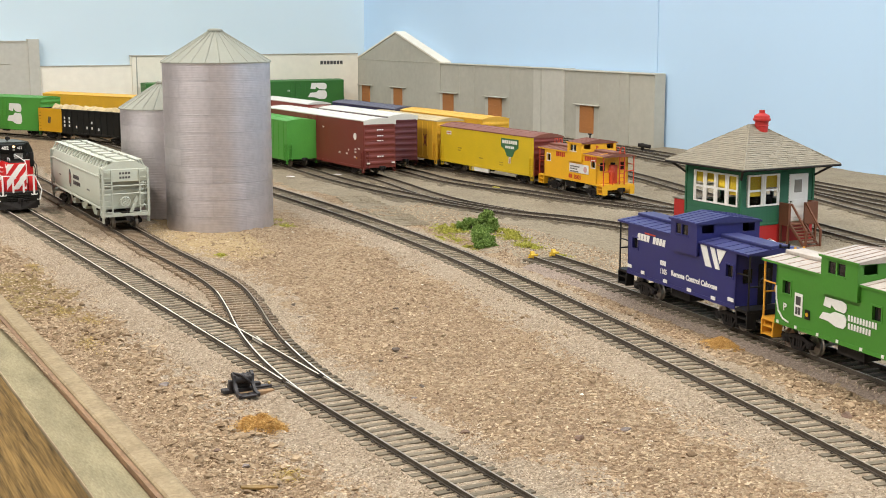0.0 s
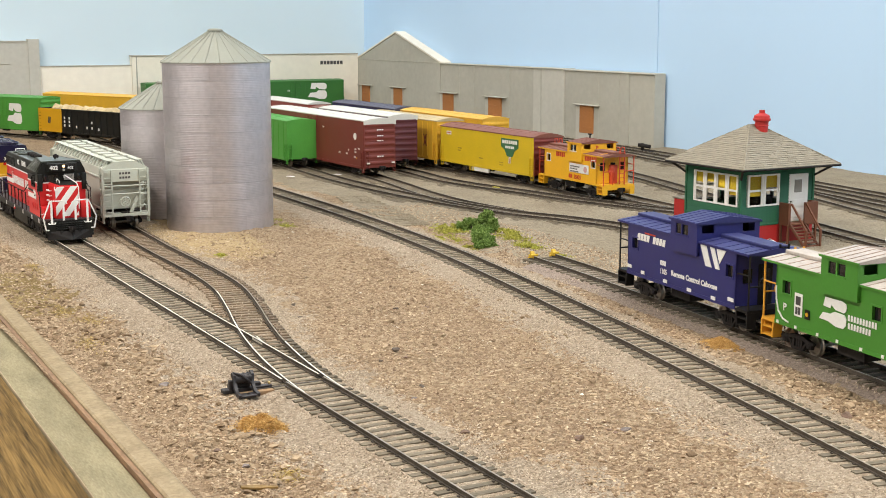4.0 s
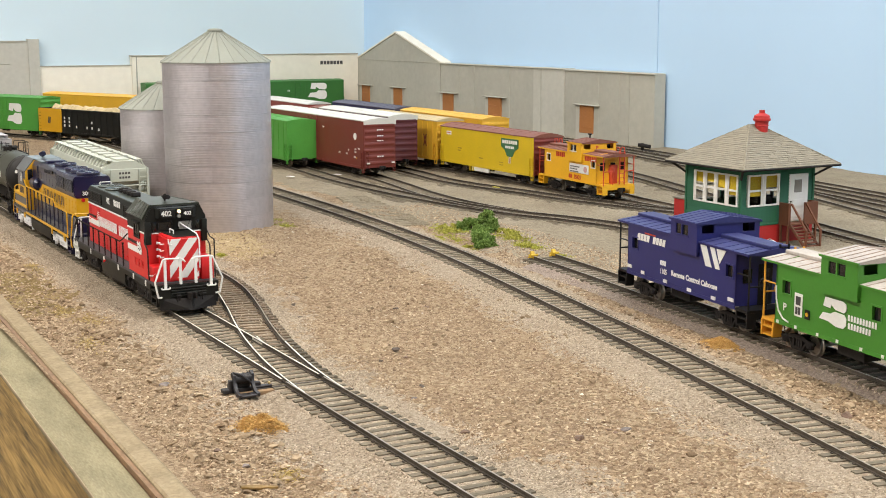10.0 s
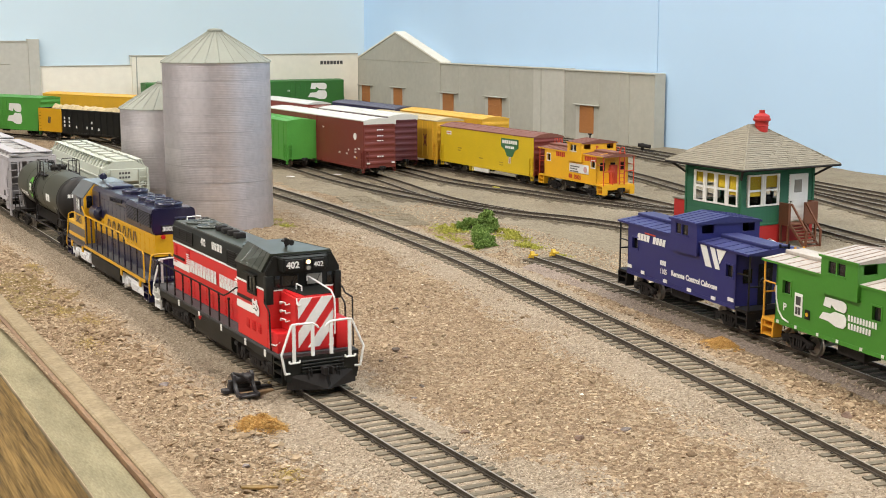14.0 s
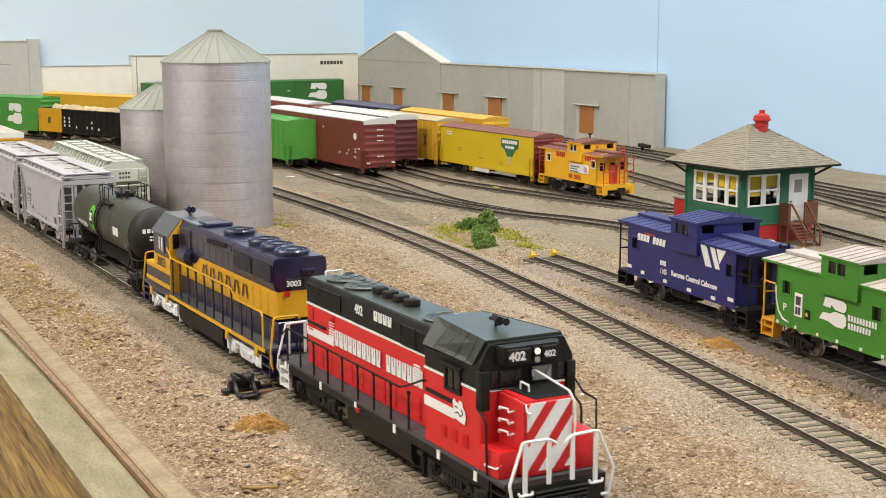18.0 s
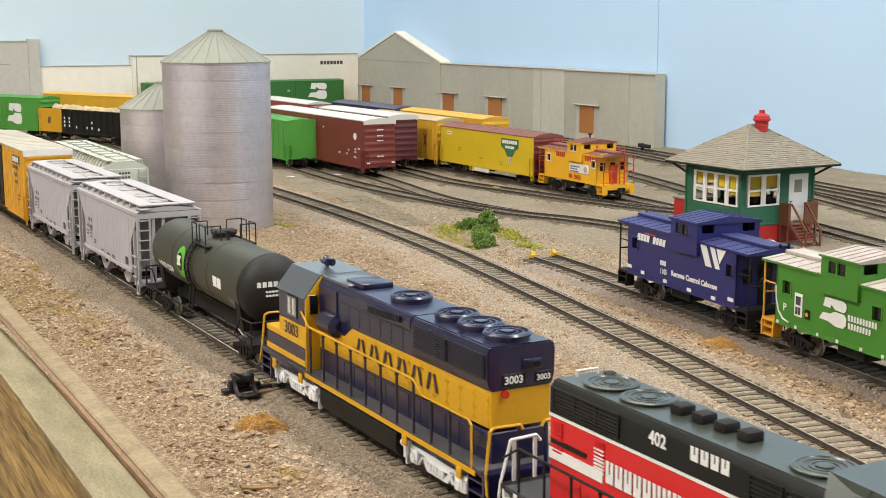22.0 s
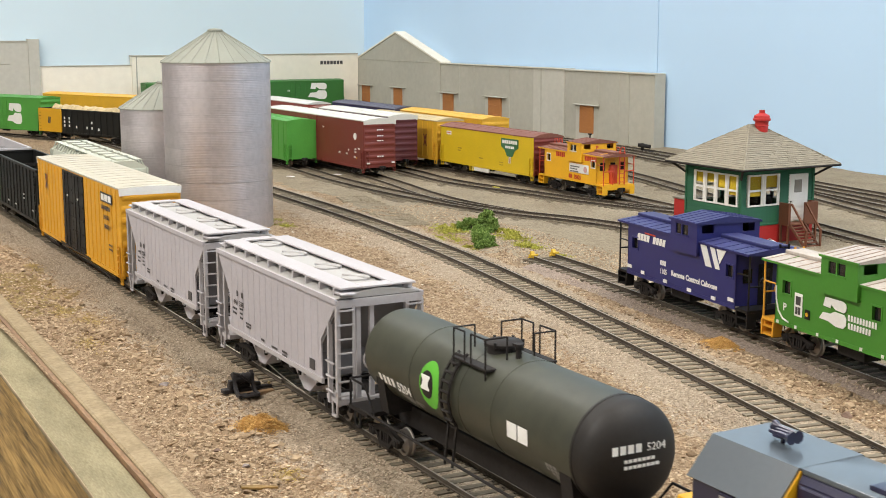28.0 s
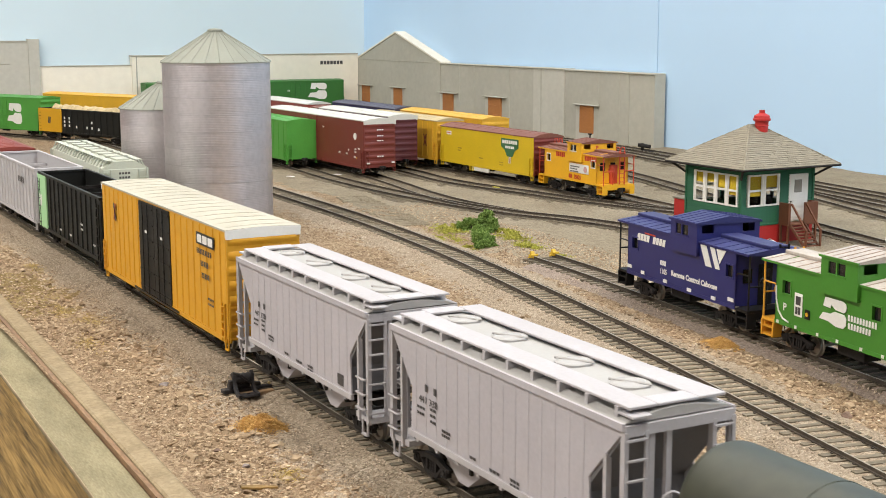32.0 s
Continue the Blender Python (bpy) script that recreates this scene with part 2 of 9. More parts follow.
def block_emblem(parent, x0, z0, w, h, y, material):
    """A plain white block emblem: two stacked lobes with a slanted cut and a tail."""
    low = [(0, 0.14), (0.13, 0.40), (0.42, 0.42), (0.56, 0.54), (0.92, 0.52), (1, 0.40), (1, 0.14), (0.9, 0), (0.62, 0), (0.34, 0.12)]
    high = [(0.20, 1), (0.84, 1), (0.97, 0.93), (1, 0.8), (0.98, 0.66), (0.9, 0.58), (0.6, 0.62), (0.44, 0.76), (0.40, 0.62), (0.14, 0.66)]
    for pts in (low, high):
        bm = B()
        prism_y(bm, [(x0 + u * w, z0 + v * h) for u, v in pts], y - 0.15, y + 0.15)
        part("emblem", bm, material, parent, "white block emblem", 0)


def smooth_path(pts, step=4.0):
    """A smooth line through (a, b) points, at even steps, with headings."""
    p = np.array(pts, float)
    t = np.r_[0, np.cumsum(np.hypot(*np.diff(p, axis=0).T))]
    m = np.gradient(p, t, axis=0) if len(p) > 2 else np.repeat((p[1:] - p[:1]) / t[1], 2, 0)
    u = np.arange(0, t[-1], step)
    k = np.clip(np.searchsorted(t, u, "right") - 1, 0, len(p) - 2)
    h = (t[k + 1] - t[k])[:, None]
    s = ((u - t[k]) / h[:, 0])[:, None]
    q = (2 * s**3 - 3 * s**2 + 1) * p[k] + (s**3 - 2 * s**2 + s) * h * m[k] + (-2 * s**3 + 3 * s**2) * p[k + 1] + (s**3 - s**2) * h * m[k + 1]
    d = np.gradient(q, axis=0)
    return q, np.arctan2(d[:, 1], d[:, 0])

# ---- the plan: tracks as (a, b) lines in mm; a runs along the main track, b across the layout ----
MAIN = [(-3000, 0), (-1500, 0), (-600, 0), (200, 0), (1500, 0)]
SIDING = [(-1600, 74), (-900, 58.6), (-690, 53.3), (-592, 50.4), (-540, 48.2), (-498, 46.6), (-432, 46), (-394, 45.4), (-343, 41.6), (-283, 29.6), (-241, 19.4), (-197, 10.4), (-155, 4.2), (-118, 0.9), (-96, 0)]
CENTRE = [(-1500, 240), (-1000, 240), (-712, 237), (-592, 233), (-470, 224.5), (-365, 213), (-266, 198), (-188, 185), (-91, 168), (-38, 158), (45, 142), (120, 128), (300, 105), (700, 90), (1500, 85)]
STUB = [(-345, 264), (-270, 257), (-150, 243), (-20, 228), (60, 217), (300, 185), (700, 172), (1500, 170)]
YARD_A = [(-1500, 343), (-985, 342), (-817, 331), (-690, 334), (-600, 344), (-530, 360), (-478, 381), (-426, 393), (-330, 396), (-200, 390), (600, 370)]
YARD_B = [(-1500, 378), (-850, 377), (-760, 366), (-690, 356), (-630, 352), (-580, 354), (-530, 362)]
YARD_H = [(-1500, 431), (-867, 431), (-753, 424), (-666, 438), (-588, 451), (-526, 467), (-478, 482), (-420, 502), (-366, 518)]
YARD_I = [(-1500, 539), (-860, 539), (-740, 531), (-640, 512), (-560, 499), (-500, 494)]
YARD_C = [(-1500, 484), (-800, 484), (-650, 484), (-560, 478), (-500, 480), (-440, 492)]
YARD_D = [(-1400, 700), (-1000, 665), (-701, 612), (-602, 586), (-480, 552), (-366, 523), (-277, 502), (0, 445), (600, 400)]
YARD_E = [(-1400, 775), (-800, 735), (-487, 650), (-380, 617), (0, 520), (600, 470)]
YARD_F = [(-1400, 790), (-900, 768), (-520, 684), (-426, 667), (0, 600), (600, 560)]
YARD_G = [(-1400, 805), (-900, 790), (-560, 724), (-470, 712), (0, 660), (600, 640)]
CURVE = [(-1880, 25), (-1650, 122), (-1500, 186), (-1340, 250), (-1150, 312), (-985, 335)]


def vnoise(x, y, cell, seed):
    """Smooth value noise in 0..1 on a lattice of that cell size."""
    rng = np.random.RandomState(seed)
    table = rng.rand(256, 256)
    fx, fy = x / cell, y / cell
    ix, iy = np.floor(fx).astype(int), np.floor(fy).astype(int)
    tx, ty = fx - ix, fy - iy
    tx, ty = tx * tx * (3 - 2 * tx), ty * ty * (3 - 2 * ty)
    g = lambda i, j: table[i & 255, j & 255]
    return (g(ix, iy) * (1 - tx) + g(ix + 1, iy) * tx) * (1 - ty) + (g(ix, iy + 1) * (1 - tx) + g(ix + 1, iy + 1) * tx) * ty


def array_mesh(name, verts, faces, materials, slots=None, smooth=True):
    verts = np.asarray(verts, np.float32) * MM
    faces = np.asarray(faces, np.int32)
    n, k = faces.shape
    me = bpy.data.meshes.new(name)
    me.vertices.add(len(verts))
    me.vertices.foreach_set("co", verts.ravel())
    me.loops.add(n * k)
    me.loops.foreach_set("vertex_index", faces.ravel())
    me.polygons.add(n)
    me.polygons.foreach_set("loop_start", np.arange(0, n * k, k, dtype=np.int32))
    me.polygons.foreach_set("loop_total", np.full(n, k, np.int32))
    for m in materials:
        me.materials.append(m)
    if slots is not None:
        me.polygons.foreach_set("material_index", np.asarray(slots, np.int32))
    me.polygons.foreach_set("use_smooth", np.full(n, smooth))
    me.update(calc_edges=True)
    me.validate()
    return me


def grid_faces(nx, ny):
    i = np.arange((nx - 1) * ny).reshape(nx - 1, ny)[:, :-1].ravel()
    return np.stack([i, i + ny, i + ny + 1, i + 1], -1)


def dist_to(x, y, pts, step=10):
    q, _ = smooth_path(pts, step)
    q = q[(q[:, 0] > x.min() - 60) & (q[:, 0] < x.max() + 60)]
    best = np.full(x.shape, 1e9)
    for i in range(0, len(q)):
        best = np.minimum(best, (x - q[i, 0]) ** 2 + (y - q[i, 1]) ** 2)
    return np.sqrt(best)


def island_mat(name, lo, mid, hi, rough=0.95):
    """Loose grains: each one has its own tone."""
    m = bpy.data.materials.new(name)
    m.use_nodes = True
    nodes, links = m.node_tree.nodes, m.node_tree.links
    bsdf = nodes["Principled BSDF"]
    geo = nodes.new("ShaderNodeNewGeometry")
    ramp = nodes.new("ShaderNodeValToRGB")
    ramp.color_ramp.elements[0].color, ramp.color_ramp.elements[1].color = (*lo, 1), (*hi, 1)
    e = ramp.color_ramp.elements.new(0.55)
    e.color = (*mid, 1)
    links.new(geo.outputs["Random Per Island"], ramp.inputs[0])
    co = nodes.new("ShaderNodeTexCoord")
    no = nodes.new("ShaderNodeTexNoise")
    no.inputs["Scale"].default_value = 1500
    links.new(co.outputs["Object"], no.inputs["Vector"])
    hs = nodes.new("ShaderNodeHueSaturation")
    mr = nodes.new("ShaderNodeMapRange")
    mr.inputs["To Min"].default_value, mr.inputs["To Max"].default_value = 0.7, 1.3
    links.new(no.outputs["Fac"], mr.inputs["Value"])
    links.new(mr.outputs[0], hs.inputs["Value"])
    links.new(ramp.outputs[0], hs.inputs["Color"])
    links.new(hs.outputs[0], bsdf.inputs["Base Color"])
    bsdf.inputs["Roughness"].default_value = rough
    bsdf.inputs["Specular IOR Level"].default_value = 0.15
    return m


SAND = gravel("sand_patch", ((0.21, 0.145, 0.078), (0.385, 0.285, 0.155), (0.54, 0.43, 0.25)), 0.8, 0.5, 24, 0.6)
GRASSY = gravel("dull_turf", ((0.12, 0.08, 0.035), (0.295, 0.215, 0.098), (0.46, 0.36, 0.17)), 1.4, 0.5, 30)

# ---- ground sheet ----
TRACKED = [MAIN, SIDING, CENTRE, STUB]


def ground_height(x, y, near):
    clod = vnoise(x, y, 7.5, 3) * 0.45 + vnoise(x + 31, y, 3.3, 4) * 0.4 + vnoise(x + 7, y, 1.9, 5) * 0.15
    z = -4.6 + 1.9 * (vnoise(x, y, 46, 1) - 0.5) + near * (np.where(y < -20, 3.4, 2.2) * np.clip(clod - 0.42, 0, 1) * 1.6 + 0.9 * (vnoise(x, y, 2.7, 6) - 0.5)) + (1 - near) * 0.5 * (vnoise(x, y, 9, 7) - 0.5)
    return z


xs = np.r_[np.arange(-3100, -830, 14.0), np.arange(-830, -430, 2.5), np.arange(-430, 70, 1.3), np.arange(70, 130, 2.5), np.arange(130, 1560, 16.0), [1560.0]]
ys = np.r_[np.arange(-93, -18, 1.3), np.arange(-18, 300, 2.5), np.arange(300, 560, 5.0), np.arange(560, 872, 9.0), [872.0]]
gx, gy = [g.ravel() for g in np.meshgrid(xs, ys, indexing="ij")]
near_w = np.clip((300 - gy + 30 * (vnoise(gx, gy, 60, 9) - 0.5)) / 40, 0, 1)
clear = np.full(gx.shape, 1e9)
for line in TRACKED:
    clear = np.minimum(clear, dist_to(gx, gy, line))
open_w = np.clip((clear - 17) / 12, 0, 1)
gz = ground_height(gx, gy, near_w * open_w)
gz = gz * open_w + (1 - open_w) * -5.4
yard_d = np.full(gx.shape, 1e9)
for line in (YARD_A, YARD_B, YARD_C, YARD_D, YARD_E, YARD_F, YARD_G, YARD_H, YARD_I, CURVE):
    yard_d = np.minimum(yard_d, dist_to(gx, gy, line))
gz = np.where(yard_d < 19, -2.78 + 0.5 * (vnoise(gx, gy, 11, 8) - 0.5) - 0.07 * np.clip(yard_d - 10, 0, 9), gz)
edge = gy < -76 - 0.02 * (gx + 150)
gz = np.where(edge, np.minimum(gz, -4.4), gz)
gf = grid_faces(len(xs), len(ys))
fx, fy = gx[gf].mean(1), gy[gf].mean(1)
wob = 60 * (vnoise(fx, fy, 50, 12) - 0.5) + 25 * (vnoise(fx, fy, 9, 13) - 0.5)
slot = np.where(fy + 0.03 * (fx + 400) + 0.6 * wob > 262, 1, 0)
sandy = ((fx + 545) / 95) ** 2 + ((fy - 98) / 36) ** 2 + 0.03 * wob < 1
slot = np.where(sandy, 2, slot)
turf = (fx < -330) & (fy < -22 + 0.25 * wob - 0.03 * (fx + 330))
slot = np.where(turf & (wob > 6), 3, slot)
slot = np.where((fx < -640) & (fy < 90), 1, slot)
yf = yard_d[gf].mean(1) + 9 * (vnoise(fx, fy, 16, 36) - 0.5)
slot = np.where((yf < 16) & (fx > -1000), 5, slot)
# spilt gravel beside the beds
spill = 14 * (vnoise(fx, fy, 26, 31) - 0.5) + 16 * (vnoise(fx, fy, 5, 32) - 0.5) + np.where((fy < 0) | (fx > 0), -6, 6) * (np.abs(fy) < 70)
for line, reach in ((MAIN, 37), (CENTRE, 40), (SIDING, 30), (STUB, 17)):
    if line is CENTRE:
        reach = np.where(fy > np.interp(fx, [p[0] for p in CENTRE], [p[1] for p in CENTRE]), 27, reach)
    slot = np.where((dist_to(fx, fy, line) + spill < reach) & (fx > -1200) & (slot != 2), 4, slot)
ground = new("ground", array_mesh("ground", np.stack([gx, gy, gz], -1), gf, [DIRT, DUST, SAND, GRASSY, BALLAST, YARD_BED], slot))
tagged(ground, "brown model-layout dirt with clods, sandy patches and dusty yard", "ground", kind="structure")


# ---- ballast ----
def ballast_bed(label, pts, a0, a1, half=13.0, slope=12.0, lift=0.0, mat=BALLAST):
    q, th = smooth_path(pts, 2.2)
    keep = (q[:, 0] > a0) & (q[:, 0] < a1)
    q, th = q[keep], th[keep]
    off = np.r_[np.linspace(-half - slope, -half, 7)[:-1], np.linspace(-half, half, 13), np.linspace(half, half + slope, 7)[1:]]
    nx, ny = -np.sin(th), np.cos(th)
    wig = 6 * (vnoise(q[:, :1] * np.ones(len(off)), np.sign(off)[None] * 50 + 0 * q[:, :1], 14, 21) - 0.5)
    o = off[None] * np.ones((len(q), 1)) + wig * (np.abs(off)[None] > half)
    X = q[:, :1] + nx[:, None] * o
    Y = q[:, 1:] + ny[:, None] * o
    prof = np.interp(np.abs(off), [0, half, half + slope], [-2.45, -2.6, -6.0])
    Z = prof[None] + 0.55 * (vnoise(X, Y, 1.9, 22) - 0.5) + 0.4 * (vnoise(X, Y, 5, 23) - 0.5) + lift
    me = array_mesh("ballast", np.stack([X, Y, Z], -1).reshape(-1, 3), grid_faces(len(q), len(off)), [mat])
    ob = new("ballast", me)
    return tagged(ob, label, "ballast", kind="structure")


ballast_bed("grey gravel bed under the main track", MAIN, -1200, 200, 15, 15)
ballast_bed("grey gravel bed under the curving track", CENTRE, -1100, 220, 15, 20, -0.05)
ballast_bed("dusty gravel bed under the siding", SIDING, -760, -190, 13, 8, -0.35)
ballast_bed("pinkish gravel bed under the caboose track", STUB, -330, 220, 14, 12, -0.1, BALLAST_ROSE)

# ---- tracks ----
RAIL_PROF = [(-1.0, -2.1), (1.0, -2.1), (0.9, -1.75), (0.3, -1.6), (0.3, -0.75), (0.5, -0.55), (0.5, -0.1), (0.38, 0.0), (-0.38, 0.0), (-0.5, -0.1), (-0.5, -0.55), (-0.3, -0.75), (-0.3, -1.6), (-0.9, -1.75)]


def rail_mesh(name, q, th, off, top, drop=0.0):
    prof = np.array(RAIL_PROF) * (0.74, 0.94) + (0.0, 0.0)
    nx, ny = -np.sin(th), np.cos(th)
    o = off + prof[:, 0]
    X = q[:, :1] + nx[:, None] * o[None]
    Y = q[:, 1:] + ny[:, None] * o[None]
    Z = np.repeat((prof[:, 1] + drop)[None], len(q), 0)
    n, k = X.shape
    i = np.arange(n - 1)[:, None] * k + np.arange(k)[None]
    j = np.arange(n - 1)[:, None] * k + (np.arange(k)[None] + 1) % k
    f = np.stack([i, j, j + k, i + k], -1).reshape(-1, 4)
    s = np.tile((np.arange(k) == 7) | (np.arange(k) == 6) | (np.arange(k) == 8), n - 1).astype(int)
    return array_mesh(name, np.stack([X, Y, Z], -1).reshape(-1, 3), f, [RAIL_SIDE, top], s, False)


def tie_mesh(name, length, width, mat):
    bm = B()
    box(bm, -width / 2, width / 2, -length / 2, length / 2, -3.9, -2.1)
    return data(name, bm, mat, 0)


def spike_mesh():
    bm = B()
    for y in (-8.7, 8.7):
        for sy in (-1.3, 1.3):
            box(bm, -0.5, 0.5, y + sy - 0.35, y + sy + 0.35, -2.1, -1.6)
    return data("tie_plate", bm, RAIL_SIDE, 0)


def track(name, label, pts, a0, a1, pitch=6.6, single=(-900, 130), top=RAIL_TOP, tie_len=29.5, tie_w=3.0, mat=TIE, drop=0.0, plates=True, last=9999, bare=(9999, 9999)):
    base = thing(name, label, "track")
    base["kind"] = "structure"
    q, th = smooth_path(pts, 5.0)
    keep = (q[:, 0] >= a0) & (q[:, 0] <= min(a1, last))
    for off in (8.7, -8.7):
        place("rail", rail_mesh("rail", q[keep], th[keep], off, top, drop), base)
    q, th = smooth_path(pts, pitch)
    rng = random.Random(len(name) + int(pts[0][1]))
    tie, plate = tie_mesh("tie", tie_len, tie_w, mat), spike_mesh()
    rest_v, rest_f = [], []
    for (x, y), h in zip(q, th):
        if not a0 <= x <= a1 or bare[0] < x < bare[1]:
            continue
        jx, jr, jy = rng.uniform(-0.35, 0.35), rng.uniform(-1.2, 1.2), rng.uniform(-0.6, 0.6)
        if single[0] <= x <= single[1]:
            t = place("tie", tie, base, (x + jx, y + jy, drop), math.degrees(h) + jr)
            if plates:
                place("tie_plate", plate, t)
        else:
            c, s = math.cos(h), math.sin(h)
            k = len(rest_v)
            for u in (-tie_w / 2, tie_w / 2):
                for v in (-tie_len / 2, tie_len / 2):
                    for z in (-3.9, -2.1):
                        rest_v.append((x + c * u - s * v, y + s * u + c * v, z + drop))
            rest_f += [[k + i for i in f] for f in ((0, 1, 3, 2), (4, 6, 7, 5), (0, 4, 5, 1), (2, 3, 7, 6), (0, 2, 6, 4), (1, 5, 7, 3))]
    if rest_v:
        tagged(place("ties", array_mesh("ties", rest_v, rest_f, [mat], None, False), base), "dark wooden ties", kind="stuff")
    return base


main_line = track("main_track", "straight main track with dark ties and worn rails", MAIN, -3000, 1500, single=(-860, 40), top=NICKEL_GLINT, last=-128, bare=(-206.5, -117))
# near length of the same rails: darker top colour, as they reflect less here
q, th = smooth_path(MAIN, 5.0)
for off in (8.7, -8.7):
    place("rail", rail_mesh("rail", q[q[:, 0] > -127.5], th[q[:, 0] > -127.5], off, RAIL_TOP), main_line)
track("siding_track", "rusty siding track curving out of the main track", SIDING, -1600, -196, 6.4, single=(-700, -190), mat=TIE_RUST, drop=-0.1)
track("curved_track", "gently curved track with dark rails on gravel", CENTRE, -1500, 1500, single=(-800, 130))
track("caboose_track", "stub track holding two cabooses", STUB, -345, 1500, single=(-345, 60), drop=-0.1)
for nm, pts, lim in (("yard_track", YARD_A, (-1500, 600)), ("yard_track", YARD_B, (-1500, -535)), ("yard_track", YARD_H, (-1500, -366)), ("yard_track", YARD_I, (-1500, -500)), ("yard_track", YARD_C, (-1500, -440)), ("yard_track", YARD_D, (-1400, 600)), ("yard_track", YARD_E, (-1400, 600)), ("yard_track", YARD_F, (-1400, 600)), ("yard_track", YARD_G, (-1400, 600)), ("yard_track", CURVE, (-1880, -985))):
    track(nm, "dusty yard track with dark rails", pts, lim[0], lim[1], 7.0, single=(9999, 9999), drop=-0.4, plates=False, mat=TIE_DUSTY)

# turnout: long ties, diverging bright rails, frog and guard rails
turnout = thing("turnout", "turnout with bright diverging rails on long ties", "turnout")
turnout["kind"] = "structure"
q, th = smooth_path(SIDING, 3.0)
keep = (q[:, 0] > -198)
for off in (8.7, -8.7):
    kk = keep if off > 0 else (q[:, 0] > -330)
    place("closure_rail", rail_mesh("closure_rail", q[kk & (q[:, 0] < -104)], th[kk & (q[:, 0] < -104)], off, NICKEL_GLINT, 0.02), turnout)
long_tie = {}
for k in range(27):
    a = -297 + k * 6.6
    spread = float(np.interp(a, [-343, -283, -241, -197, -155, -100], [40, 28, 18.5, 10, 4, 0]))
    if a > -208:
        ln = round(29.5 + spread, 0)
        if ln not in long_tie:
            bm = B()
            box(bm, -1.5, 1.5, -14.75, ln - 14.75, -3.9, -2.08)
            long_tie[ln] = data("tie", bm, TIE, 0)
        place("tie", long_tie[ln], turnout, (a + 0.7, 0.3, 0), 0.6 * math.sin(k * 2.3))
bm = B()
prism_z(bm, [(-238, -6.6), (-234, -7.3), (-196, -7.3), (-192, -6.6), (-192, -6.9), (-196, -7.6), (-234, -7.6), (-238, -6.9)], -2.0, -0.2)
part("guard_rail", bm, RAIL_SIDE, turnout, smooth=0)
bm = B()
prism_z(bm, [(-212, 8.3), (-197, 8.5), (-197, 9.0), (-212, 10.9), (-213, 10.5), (-203, 8.9), (-213, 8.6)], -2.0, -0.06)
part("frog", bm, NICKEL_GLINT, turnout, smooth=0)
THROW_WOOD = shade("throw_tie_brown", (0.13, 0.075, 0.04), 0.85, vary=0.35, scale=90, fine=900, bump=0.5, rgb2=(0.27, 0.175, 0.10), stretch=(1, 0.15, 1), spec=0.2)
for a in (-131.0, -124.2):
    bm = B()
    rbox(bm, a - 1.6, a + 1.6, -31.5, -14.9, -3.9, -2.1, 0.2, 1)
    part("head_tie", bm, THROW_WOOD, turnout, "long brown head tie under the switch stand", 0)
bm = B()
box(bm, -127.4, -125.8, -22, 9, -2.6, -1.9)
part("throw_bar", bm, RAIL_SIDE, turnout, smooth=0)

# ---- bench edge, room ----
WORN_EDGE = shade("worn_wood_edge", (0.24, 0.15, 0.07), 0.7, vary=0.3, scale=60, fine=300, rgb2=(0.42, 0.33, 0.2), stretch=(0.2, 1, 1))
EDGE = (-150, -87, 0)  # the bench edge runs a touch askew to the track


def edge_board(name, bm, material, label, category, smooth=0):
    ob = part(name, bm, material, None, "", smooth, EDGE, -1.15)
    return tagged(ob, label, category, kind="structure")


bm = B()
prism_x(bm, [(-4.2, -60), (4.6, -60), (4.8, -3.6), (3.4, -2.7), (-3.4, -2.9), (-4.2, -3.6)], -2950, 1700)
edge_board("bench_edge", bm, PLASTER, "plaster-smeared edge strip along the layout", "bench edge", 30)
bm = B()
box(bm, -2950, 1700, -6.2, -4.3, -70, -4.2)
edge_board("hardboard_fascia", bm, HARDBOARD, "red-brown hardboard fascia behind a wooden rail", "fascia")
bm = B()
rbox(bm, -2950, 1700, -23.8, -6.4, -8.8, -6.2, 0.6, 3)
edge_board("bench_rail", bm, SEALED, "sealed grey-green wooden cap rail along the layout", "rail", 40)
bm = B()
rbox(bm, -2950, 1700, -24.1, -23.5, -7.2, -6.05, 0.2, 1)
edge_board("rail_worn_edge", bm, WORN_EDGE, "worn pale brown front edge of the rail", "rail edge")
bm = B()
rbox(bm, -2950, 1700, -23.4, -8.0, -190, -8.9, 0.5, 2)
edge_board("bench_apron", bm, OAK, "varnished oak board with strong grain under the rail", "board", 40)
bm = B()
box(bm, -3100, 1560, -84, 870, -85, -62)
setting("bench_deck", bm, OAK, "plywood deck under the layout", "deck")
bm = B()
box(bm, -3200, 2600, -1900, 900, -1080, -1050)
setting("floor", bm, CARPET, "dark carpeted room floor", "floor")
bm = B()
box(bm, -3200, 2600, -1900, 900, 1400, 1430)
setting("ceiling", bm, ROOM, "plain white room ceiling", "ceiling")
bm = B()
box(bm, -1006.5, 2600, 866, 900, -1050, 1400)
setting("wall_east", bm, WALL_BLUE, "sky-blue painted backdrop wall", "wall")
bm = B()
box(bm, -1910, -1007.2, 865, 900, -1050, 1400)
setting("wall_backdrop", bm, WALL_BLUE, "sky-blue painted backdrop panel with a joint", "wall")
bm = B()
box(bm, -1930, -1900, 60, 865, -1050, 1400)
setting("wall_north", bm, WALL_PALE, "pale blue painted backdrop wall", "wall")
bm = B()
box(bm, -3200, -1930, 60, 90, -1050, 1400)
setting("wall_return", bm, ROOM, "plain wall beyond the backdrop", "wall")
bm = B()
box(bm, -3230, -3200, -1900, 90, -1050, 1400)
setting("wall_far", bm, ROOM, "plain room wall", "wall")
bm = B()
